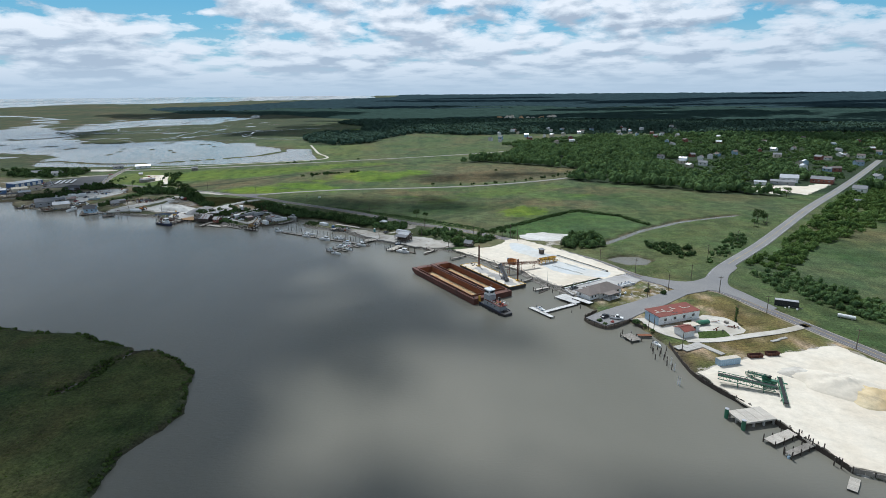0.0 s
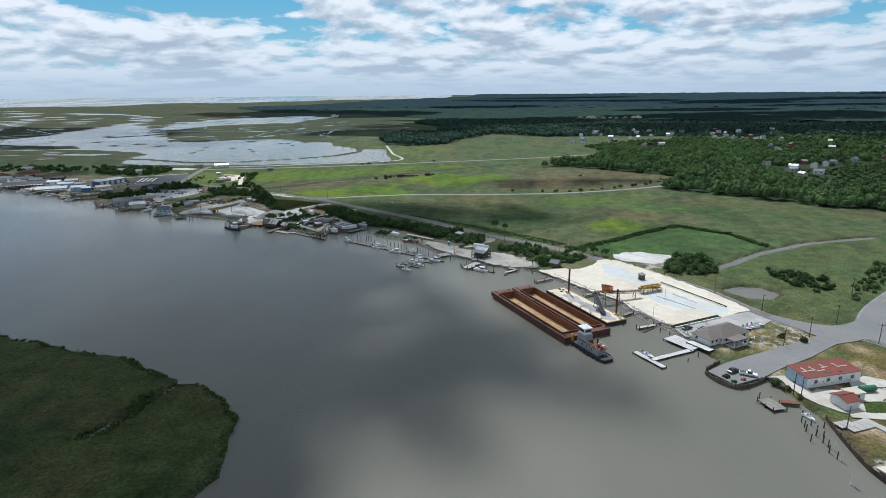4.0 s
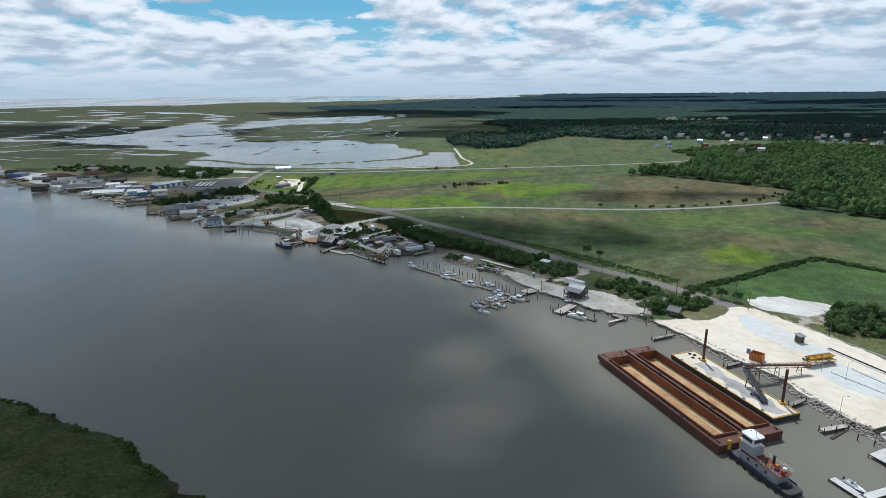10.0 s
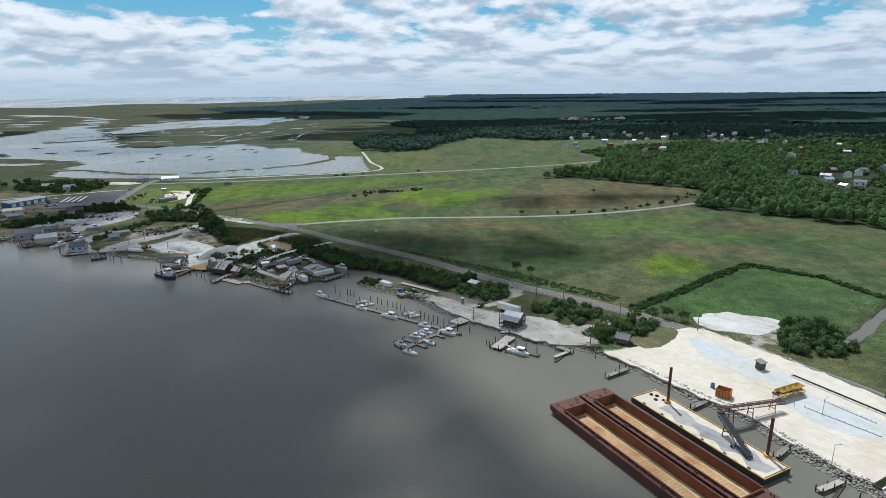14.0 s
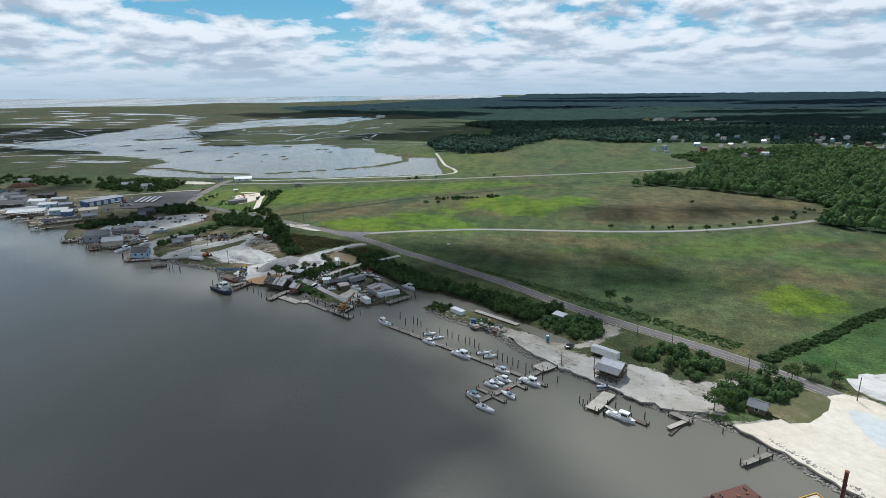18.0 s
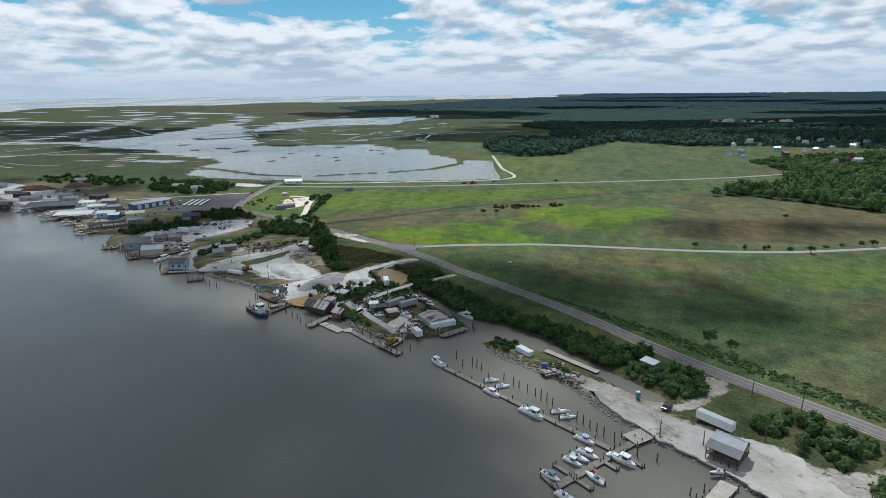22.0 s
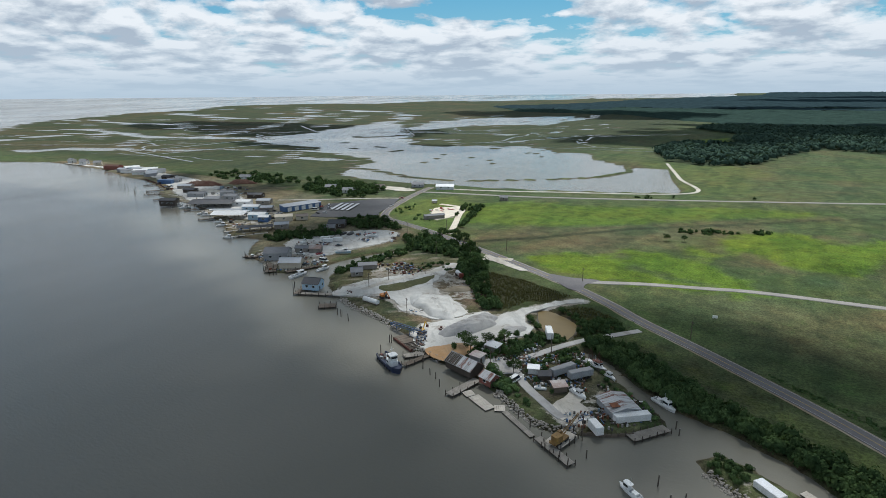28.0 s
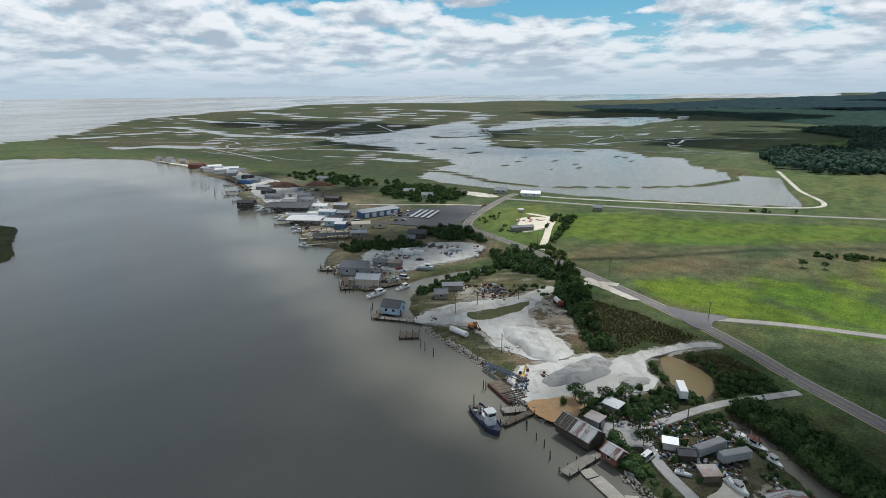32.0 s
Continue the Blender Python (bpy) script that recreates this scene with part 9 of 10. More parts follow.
for s in (-1, 1):
    part("bare_slope", Build().add([(-6.4, s * 3.8, 2.60), (-0.6, s * 3.8, 2.60), (-0.6, 0, 5.10), (-6.4, 0, 5.10)], [(0, 1, 2, 3)]), "dark_wood", barn, "dark stripped half of the roof")
    for k in range(9):
        part("rafter", Build().beam((-6.2 + k * 0.66, s * 3.8, 2.74), (-6.2 + k * 0.66, 0, 5.22), 0.12, 0.12), "grey_wood", barn)
house("metal_shed", -183.0, 441.4, -8, 4.4, 3.6, 2.6, "small pale metal shed behind the barn", "grey_paint", "rusty_tin", 0.4, "shed", 1.1, 0, 1, category="shed", ribs=0.7)
house("pink_shed", -172.0, 429.4, -18, 5.0, 4.6, 2.5, "weathered pink-red shed with a rusty tin roof", "brick_red", "striped_tin", 1.4, z=1.0, windows=1, category="shed", ribs=0.8)
house("shack", -182.0, 452.2, -8, 5.0, 3.6, 2.4, "small grey shack among the trees", "grey_wood", "tin_roof", 0.6, "shed", 1.1, 0, 1, category="shed", ribs=0.7)
box_trailer("box_trailer", -168.4, 474.4, -62, 7.6, 2.5, 2.6, "white box trailer at the pond", "white_paint", 1.1, True, "white_paint")
dock((-179.6, 415.8), (-176.6, 429.6), 3.2, 1.0, "grey_wood", "old grey timber dock off the barn", name="dock", step=3)
for a, c, w in (((-176.4, 421.4), (-173.4, 419.6), 3.4), ((-172.8, 419.8), (-164.4, 415.4), 3.8), ((-163.6, 416.6), (-160.6, 418.2), 3.4)):
    dock(a, c, w, 0.5, "bleached_wood", "wide pale floating dock section", False, "floating sections", "floating_dock")
dock((-160, 416.4), (-147.2, 408.4), 1.8, 0.5, "grey_wood", "long narrow grey floating dock", False, name="floating_dock")
dock((-145.6, 408.2), (-133.2, 401.2), 2.6, 0.9, "grey_wood", "grey timber dock with dark piles", name="dock", step=3.4)
dock((-140.6, 406.6), (-138.6, 415.2), 5.2, 1.0, "bleached_wood", "timber stage carrying the old crane", name="crane_stage", step=3)
dock((-123.0, 421.4), (-115.2, 432.0), 3.6, 0.9, "grey_wood", "broken grey dock along the point", name="dock", step=2.6)
mooring_piles([(-158, 419), (-155, 415.6), (-150, 413), (-145, 409.6), (-142, 404.6), (-139, 403.4), (-137, 402.6), (-134, 400.6), (-136, 412), (-131, 407), (-138, 416.4), (-113, 434), (-111.6, 431), (-190, 424), (-193.4, 425.6), (-186, 420)], 2.6)
utility_pole(-134.4, 413.6, 8, False)
utility_pole(-176.2, 438.4, 10, True, 30)
utility_pole(-162.6, 462.0, 9, False)


def crane(name, x, y, turn, boom, rise, mat, label, z=1.1, tracks=False):
    """An old mobile crane: carrier, cab, engine house, lattice boom."""
    ob = thing(name, pose(x, y, z, 0, 0, turn), label, "crane")
    part("carrier", Build().box(0, 0, 0.7, 6.4, 2.4, 0.5, bev=0.2), mat, ob)
    for a in (-2.2, -0.8, 1.6, 2.6):
        for s in (-1, 1):
            part("wheel", Build().tube((a, s * 0.85, 0.5), (a, s * 1.2, 0.5), 0.5, sides=12), "rubber", ob)
    part("engine_house", Build().box(-1.0, 0, 1.25, 2.8, 2.3, 1.5, bev=0.25), mat, ob)
    part("cab", Build().box(1.0, 0.7, 1.25, 1.3, 1.0, 1.7, taper=0.92), mat, ob)
    part("cab_glass", Build().box(1.67, 0.7, 1.95, 0.06, 0.8, 0.8), "glass", ob)
    bm = Build()
    for s in (-0.4, 0.4):
        for t in (0, 0.5):
            bm.beam((0.8, s, 1.6 + t), (boom, s * 0.4, rise + t * 0.4), 0.1, 0.1)
    for k in range(12):
        f, g = k / 12, (k + 1) / 12
        p = lambda q, s, t: (0.8 + (boom - 0.8) * q, s * (1 - 0.6 * q), 1.6 + (rise - 1.6) * q + t * (1 - 0.6 * q))
        bm.beam(p(f, -0.4, 0), p(g, 0.4, 0), 0.06, 0.06).beam(p(f, 0.4, 0), p(g, 0.4, 0.5), 0.06, 0.06).beam(p(f, -0.4, 0.5), p(g, -0.4, 0), 0.06, 0.06)
    part("boom", bm, mat, ob, "lattice boom")
    part("cable", Build().tube((-1.5, 0, 2.8), (boom, 0, rise + 0.3), 0.03, sides=5), "dark_steel", ob)
    part("hook", Build().tube((boom, 0, rise), (boom, 0, rise - 1.6), 0.04, sides=5).box(boom, 0, rise - 1.9, 0.3, 0.2, 0.4), "dark_steel", ob)
    return ob


crane("old_crane", -139.4, 408.6, 74, 9.0, 5.4, "old_yellow", "rusty yellow mobile crane on the dock")

# ---------------------------------------------------------------- shell and gravel yards beyond the point
sheet("orange_sand_patch", [(-205, 440), (-201, 446), (-195, 452), (-190, 450), (-189, 441), (-191, 436), (-198, 435)], 1.32, "orange_sand", "patch of orange sand above the water", "sand", 0.6, 0.08, seed=34, closed_smooth=True)
sheet("ochre_pond", [(-184, 501), (-179, 503), (-168, 498), (-163, 492), (-162, 478), (-171, 480), (-177.5, 487)], 0.35, "ochre_pond", "shallow ochre-coloured pond", "pond", 0.3, 0.02, seed=37, closed_smooth=True)
sheet("grass_island", [(-266, 490), (-260, 500), (-252, 520), (-250, 518), (-249, 507), (-254, 491), (-260, 486)], 1.36, "land_turf", "rough grass between two sandy tracks", "lawn", 0.6, 0.1, seed=51, closed_smooth=True)
ribbon("sand_track", [(-270, 482), (-268, 496), (-262, 512), (-254, 532), (-250, 548), (-246, 556)], 3.6, 1.31, "sand", "pale sandy track up to the road", "track", thick=0.1)
ribbon("sand_track", [(-246, 556), (-236, 566), (-228, 568)], 5.0, 1.31, "sand", "pale sandy track up to the road", "track", thick=0.1)
sheet("pull_off", [(-244, 571), (-226, 562), (-212, 554), (-216, 551), (-232, 558), (-246, 566)], 1.28, "sand", "pale sandy pull-off beside the road", "verge", 0.5, 0.1, seed=38, closed_smooth=True)
heap("gravel_mound", -200.5, 469, 16, 6.0, 2.8, "gravel", "long flat-topped heap of grey gravel", 73, 1.3, 0.5, 11)
heap("gravel_mound", -183.5, 474, 5.5, 3.6, 1.3, "gravel", "small heap of grey gravel", 50, 1.3, 0.3, 12)
heap("shell_mound", -227, 481, 17, 9, 2.4, "shell", "broad flat-topped heap of white shell", -32, 1.3, 0.6, 13)
heap("dirt_mound", -229, 507, 8, 4, 1.2, "dirt", "low brown dirt heap", 40, 1.2, 0.3, 14)
stones("riprap", [(-196, 436), (-206, 438.4), (-213, 441)], 2.4, 160, (0.3, 0.7))
stones("riprap", [(-226, 451), (-236, 456), (-247, 459.6), (-262, 463.4), (-272, 468)], 2.4, 420, (0.3, 0.7))
stones("riprap", [(-138, 417), (-148, 415), (-160, 421), (-168, 426)], 2.4, 260, (0.3, 0.7))
bulkhead([(-122.6, 424), (-129, 419.6), (-136, 416.6)], -1.2, 1.1, "old_wood", "low brown timber bulkhead")


def second_tug():
    ob = thing("workboat_tug", pose(-210.2, 424.6, 0, 0, 0, -30), "blue and white tug with a broad flat stern", "tug")
    half = [(-8.4, 1.5), (-7.8, 2.2), (-3, 2.5), (3, 2.45), (6.5, 1.9), (8.6, 0.3)]
    out = [(a, -b) for a, b in half] + [(a, b) for a, b in reversed(half)]
    part("hull", Build().loft([[(a * 0.95, b * 0.9, -0.6) for a, b in out], [(a, b, 1.0 + 0.06 * max(0, a)) for a, b in out]]), "navy_paint", ob, "dark blue hull")
    part("deck", Build().prism([(a * 0.97, b * 0.93) for a, b in out], 1.0, 1.08), "dark_steel", ob)
    for (a, b), (c, d) in zip(out, out[1:]):
        part("bulwark", Build().beam((a, b, 1.35 + 0.06 * max(0, a)), (c, d, 1.35 + 0.06 * max(0, c)), 0.14, 0.6), "navy_paint", ob)
    part("deckhouse", Build().box(2.0, 0, 1.05, 5.0, 3.1, 2.0, bev=0.5), "boat_white", ob)
    part("wheelhouse", Build().box(2.8, 0, 3.25, 2.8, 2.8, 2.0, taper=0.94, bev=0.4), "boat_white", ob)
    part("roof", Build().box(2.8, 0, 5.25, 3.2, 3.1, 0.14, bev=0.4), "boat_white", ob)
    for s in (-1, 1):
        part("window", Build().box(2.8, s * 1.37, 4.1, 2.0, 0.08, 0.8), "glass", ob)
        part("porthole", Build().box(1.4, s * 1.57, 2.1, 1.6, 0.06, 0.5), "glass", ob)
        part("stack", Build().tube((-0.4, s * 1.1, 3.2), (-0.4, s * 1.1, 4.6), 0.24), "boat_white", ob)
    part("windscreen", Build().box(4.17, 0, 4.1, 0.06, 2.2, 0.8), "glass", ob)
    part("mast", Build().tube((2.2, 0, 5.3), (2.0, 0, 8.0), 0.07).tube((2.1, -0.8, 7.0), (2.1, 0.8, 7.0), 0.04), "boat_white", ob)
    part("winch", Build().tube((-3.2, -0.8, 1.6), (-3.2, 0.8, 1.6), 0.4, sides=12), "rust", ob)
    for k, (a, b) in enumerate(((-5.2, 1.2), (-6.4, -0.6), (-4.6, -1.4))):
        part("deck_crate", Build().box(a, b, 1.08, 1.2, 0.9, 0.7, k * 25), ["old_wood", "rust", "grey_paint"][k], ob)
    for k in range(6):
        for s in (-1, 1):
            part("fender", Build().tube((-6 + k * 2.2, s * 2.35, 0.5), (-6 + k * 2.2, s * 2.6, 0.5), 0.4, sides=10), "rubber", ob)


second_tug()
ob = thing("sunken_barge", pose(-214.4, 443.4, 0, 0, 0, -26), "old timber-decked barge moored at the yard", "barge")
part("hull", Build().box(0, 0, -0.6, 14.0, 7.6, 1.7), "rust", ob)
for k in range(14):
    part("deck_plank", Build().box(-6.5 + k * 1.0, 0, 1.1, 0.92, 7.2 - (k % 3) * 0.5, 0.12 + 0.04 * (k % 2)), "old_wood", ob)
for k in range(5):
    part("timber", Build().beam((1.5 + k * 1.2, -3.2, 1.3), (2.0 + k * 1.2, 3.0, 1.35), 0.4, 0.35), "dark_wood", ob)
conveyor("blue_conveyor", (-230.4, 453.0, 1.6), (-209.0, 446.4, 4.2), 1.4, "blue_paint", "dark blue loading conveyor along the bank", [(0.2, 0.9), (0.6, 0.9), (0.95, 0.9)], 1.0)
dock((-204.6, 425.6), (-201.6, 436.6), 2.4, 1.0, "old_wood", "rough timber gangway with yellow beams", name="gangway", step=3)
dock((-209, 431.8), (-204, 437.4), 3.2, 0.9, "grey_wood", "worn grey landing stage by the tug", name="landing_stage", step=3)
mooring_piles([(-222, 440), (-221.2, 440.4), (-219, 430.6), (-260, 452), (-257, 451), (-251, 449), (-198, 428), (-200, 431), (-304, 469), (-306, 471), (-302, 466)], 3.2)


def excavator(x, y, turn, mat, label, z=1.3):
    ob = thing("excavator", pose(x, y, z, 0, 0, turn), label, "excavator")
    for s in (-1, 1):
        part("track", Build().loft([[(a, yy, c) for a, c in ((-1.7, 0.3), (-1.4, 0), (1.4, 0), (1.7, 0.3), (1.4, 0.75), (-1.4, 0.75))] for yy in (s * 1.2 - 0.3, s * 1.2 + 0.3)]), "dark_steel", ob)
    part("house", Build().box(-0.5, 0, 0.85, 2.8, 2.4, 1.1, bev=0.3), mat, ob)
    part("cab", Build().box(0.6, 0.7, 0.95, 1.3, 1.0, 1.7, taper=0.9), "glass", ob)
    part("boom", Build().beam((0.8, -0.2, 1.4), (3.2, -0.2, 4.0), 0.4, 0.5), mat, ob)
    part("stick", Build().beam((3.1, -0.2, 4.0), (5.2, -0.2, 2.0), 0.3, 0.4), mat, ob)
    part("bucket", Build().box(5.2, -0.2, 1.0, 0.9, 1.0, 1.0, taper=0.7), "rust", ob)


excavator(-214.2, 451.6, 100, "yellow_paint", "yellow excavator working by the barge")
excavator(-253.6, 477.6, -20, "orange_paint", "orange loader standing on the shell yard")
scrap("scrap_heap", [(-210, 458), (-209, 459)], ["rust", "rust_bright", "dark_wood"], "rusty root-like scrap on the gravel", (0.5, 1.4), 1.3, 21)
tk = thing("white_tank", pose(-254.8, 469.6, 1.2, 0, 0, -8), "long white fuel tank on a timber sledge", "tank")
part("body", Build().tube((-4.6, 0, 1.2), (4.6, 0, 1.2), 1.15, sides=14), "white_paint", tk)
part("sledge", Build().box(0, 0, 0, 9.6, 2.2, 0.25), "old_wood", tk)
for s in (-3, 3):
    part("saddle", Build().box(s, 0, 0.2, 0.4, 1.8, 0.5), "concrete", tk)
tt = thing("tanker_truck", pose(-239.4, 525.0, 1.1, 0, 0, -40), "old white tanker body with a rusty red chassis", "truck")
part("tank", Build().tube((-3, 0, 1.9), (2.2, 0, 1.9), 1.05, sides=14), "white_paint", tt)
part("chassis", Build().box(0.4, 0, 0.6, 8.0, 1.6, 0.3), "rust", tt)
part("cab", Build().box(3.6, 0, 0.8, 1.8, 2.2, 1.9, bev=0.25), "red_roof", tt)
for a in (-2.6, -1.4, 3.4):
    for s in (-1, 1):
        part("wheel", Build().tube((a, s * 0.8, 0.5), (a, s * 1.15, 0.5), 0.5, sides=12), "rubber", tt)
house("boat_house", -293.4, 471.6, 18, 8.6, 7.2, 3.4, "pale blue-grey boat house with a dark gable roof on its dock", "pale_blue", "dark_roof", 2.2, z=1.1, windows=2, category="boat house")
dock((-294.6, 461.4), (-300.6, 475.2), 3.4, 1.0, "old_wood", "brown timber dock round the boat house", name="dock", step=3)
dock((-294.2, 463.0), (-278.6, 469.8), 3.0, 1.0, "grey_wood", "grey timber dock by the boat house", name="dock", step=3)
dock((-273.6, 454.6), (-267.6, 459.6), 5.2, 0.9, "old_wood", "square brown timber platform on piles", name="platform", step=2.4)
house("grey_shack", -288.4, 499.6, 40, 6.2, 5.0, 2.6, "small grey shack with a steep roof", "grey_wood", "grey_roof", 1.8, z=1.1, windows=1, category="shed")
house("long_shed", -291.4, 512.4, 40, 10.0, 4.4, 2.2, "low grey shed with a tin roof", "grey_wood", "grey_roof", 0.6, "shed", 1.1, 0, 1, category="shed", ribs=0.8)
scrap("rusty_dredges", [(-272, 512), (-269, 515), (-266, 519), (-270, 518), (-275, 515), (-263, 521)], ["rust", "rust", "rust_bright", "dark_steel"], "heap of rusty oyster dredges and chains", (0.6, 1.8), 1.1, 22)
scrap("timber_heap", [(-288, 520), (-284, 523), (-280, 525), (-292, 518), (-276, 528)], ["grey_wood", "old_wood", "dark_wood", "rust"], "heap of old timbers and frames", (0.6, 2.2), 1.1, 23)
scrap("log_heap", [(-232, 516), (-230, 513), (-228, 510)], ["grey_wood", "bleached_wood", "rust"], "bleached logs by the bushes", (0.8, 2.2), 1.1, 24)
scrap("driftwood", [(-274, 477), (-272, 475)], ["rust", "dark_wood"], "rusty frame by the boat house", (0.5, 1.4), 1.1, 25)
for x, y, h in ((-231, 465, 10), (-270, 487, 9), (-257, 519, 9), (-268, 501, 8), (-272, 554, 11), (-320, 592, 10), (-300, 612, 10), (-240, 585, 9), (-180, 550, 9), (-120, 502, 9), (-60, 460, 9), (-365, 560, 9)):
    utility_pole(x, y, h, True, 60)

# ---------------------------------------------------------------- boat yard
house("work_shed", -351.0, 501.6, 32, 14.0, 11.0, 4.4, "large grey work shed with a grey gable roof", "grey_paint", "grey_roof", 2.4, z=1.1, windows=2, category="shed", ribs=1.2)
house("oyster_shed", -331.4, 493.4, 32, 12.0, 8.6, 3.4, "oyster shed with a bright tin roof on the wharf", "cream_wall", "tin_roof", 1.8, z=1.1, windows=0, category="shed", ribs=1.0)
dock((-334.0, 480.4), (-346.0, 492.6), 6.0, 1.0, "old_wood", "brown timber wharf before the sheds", name="wharf", step=3)
dock((-326.6, 484.6), (-319.6, 503.0), 3.4, 1.0, "old_wood", "brown timber wharf along the inlet", name="wharf", step=3)
dock((-372.6, 494.6), (-362.0, 500.6), 5.0, 1.0, "old_wood", "dark timber platform with lumber", name="platform", step=3)
mooring_piles([(-371, 494), (-364, 493), (-341, 481.4), (-339.4, 483), (-332, 477.4), (-330, 478.6), (-338, 486), (-329, 480), (-358, 493), (-356, 495), (-375, 497)], 3.4)
boat("work", -316.6, 484.4, 84, 15.0, "long white workboat tied to the wharf")
boat("work", -313.0, 499.6, 80, 11.0, "white workboat with a covered deck in the inlet")
boat("cabin", -368.4, 497.0, 40, 8.0, "white cabin boat at the timber platform")
boat("work", -356.8, 513.6, 20, 12.0, "white boat hauled out by the work shed", z=1.6)
boat("work", -362.0, 534.0, 90, 8.0, "white boat standing on the shell yard", z=1.8)
boat("work", -323.2, 528.6, 30, 12.5, "pale blue workboat propped on the yard", z=1.8, hull_mat="pale_blue")
boat("work", -334.0, 570.6, 35, 11.0, "pale boat hull under repair", z=1.6, canopy="red_paint")
for x, y, t in ((-356, 548, 20), (-351, 545, 25), (-347, 550, 20)):
    box_trailer("yard_box", x, y, t, 6.0, 2.5, 2.4, "white storage box in the boat yard", "white_paint", 1.3, False, "white_paint", "container")
house("yard_shed", -349.6, 520.4, 30, 8.0, 5.6, 2.6, "low grey shed in the boat yard", "grey_wood", "grey_roof", 1.0, z=1.2, windows=1, category="shed")
house("yard_shed", -341.2, 523.6, 30, 7.0, 6.0, 2.8, "grey boat shed with a ragged roof", "grey_wood", "rusty_tin", 1.2, z=1.2, windows=0, category="shed")
for k in range(4):
    heap("oyster_cage_stack", -367.0 + k * 4.6, 563.0 + k * 2.4, 2.0, 5.0, 1.0, "dark_steel", "stack of black oyster cages", 20, 1.2, 0.7, 40 + k, "cages")
for x, y, t, m, w, kd in ((-345, 514, 20, "boat_white", "white pickup truck in the boat yard", "pickup"), (-335, 520, 80, "car_red", "red car in the boat yard", "car"), (-324, 505, 20, "car_silver", "silver car on the wharf", "car"), (-326, 499, 60, "car_dark", "dark car on the wharf", "car"), (-322, 510, 10, "boat_white", "white van on the wharf", "van"), (-338, 541, 50, "car_dark", "dark car on the shell", "car")):
    car(x, y, t, m, w, 1.25, kd)
scrap("yard_clutter", [(-330, 503), (-327, 508), (-334, 506), (-338, 509), (-325, 512)], ["orange_paint", "grey_wood", "rust", "white_paint", "dark_wood"], "crates, buoys and gear on the wharf", (0.4, 1.3), 1.1, 26)
scrap("yard_clutter", [(-318, 574), (-322, 578), (-326, 582), (-330, 585), (-315, 568)], ["rust", "rust_bright", "old_wood", "white_paint"], "rusty gear along the yard's edge", (0.6, 1.8), 1.2, 27)
scrap("yard_clutter", [(-343, 574), (-340, 577), (-346, 578)], ["red_paint", "rust", "grey_paint"], "red machine and boxes in the yard", (0.6, 1.6), 1.2, 28)

litter("junk_litter", [(-190, 454), (-182, 464), (-168, 466), (-166, 450), (-178, 444)], 300, (0.25, 1.0), "blue drums, boards and scrap strewn over the junk yard", seed=1)
litter("junk_litter", [(-169, 447), (-164, 458), (-152, 468), (-146, 452), (-141, 440), (-158, 434), (-164, 438)], 380, (0.25, 1.0), "scrap, tubs and boat parts strewn over the junk yard", seed=2)
litter("junk_litter", [(-140, 446), (-126, 446), (-118, 434), (-128, 422), (-140, 416), (-144, 424), (-136, 428), (-134, 440)], 220, (0.25, 1.0), "machine parts and boards round the warehouse", seed=3)
litter("yard_litter", [(-350, 482), (-326, 484), (-318, 505), (-330, 521), (-366, 524), (-376, 506)], 170, (0.5, 1.6), "crates, buoys and gear strewn over the wharf", seed=4)
litter("yard_litter", [(-366, 524), (-368, 540), (-362, 558), (-345, 580), (-332, 594), (-317, 584), (-325, 545), (-330, 521)], 120, (0.6, 2.0), "gear and boat parts strewn over the boat yard", z=1.27, seed=5)
litter("timber_litter", [(-292, 500), (-296, 520), (-282, 532), (-258, 526), (-262, 512), (-282, 498)], 130, (0.6, 2.0), "old timbers and rusty gear on rough ground", seed=6)
litter("harbour_litter", [(-425, 536), (-478, 562), (-520, 582), (-500, 606), (-440, 600), (-412, 572)], 180, (0.7, 2.4), "gear and boxes strewn between the harbour sheds", seed=7)
litter("harbour_litter", [(-560, 600), (-640, 622), (-760, 676), (-740, 700), (-600, 690), (-540, 640)], 180, (1.0, 3.4), "machines and gear strewn over the shell yards", seed=8)
litter("spit_litter", [(-80, 404), (-75, 409), (-66, 402), (-68, 394), (-75, 399)], 90, (0.6, 2.2), "broken boards and blocks on the spit", seed=10)
litter("bank_litter", [(-236, 470), (-222, 462), (-214, 444), (-206, 440), (-216, 464), (-228, 474)], 40, (0.4, 1.2), "stones and scrap along the yard's edge", seed=9)

# ---------------------------------------------------------------- harbour sheds and marina
house("dark_hall", -376.6, 583.0, 30, 12.0, 10.0, 3.6, "dark timber hall beside the lot", "dark_wood", "dark_roof", 1.8, z=1.2, windows=2, category="hall")
house("small_hall", -372.0, 570.0, 30, 7.6, 7.0, 3.2, "small dark shed with a gable roof", "dark_wood", "grey_roof", 1.6, z=1.2, windows=1, category="shed")
bb = house("blue_warehouse", -450.6, 619.6, 74, 34.0, 10.0, 4.2, "long blue warehouse with a pale roof", "blue_paint", "tin_roof", 1.0, "shed", 1.2, 0, 1, category="warehouse", ribs=1.6)
for k in range(5):
    part("bay_door", Build().box(-13 + k * 6.5, -5.04, 0.2, 3.6, 0.12, 3.4), "white_paint", bb)
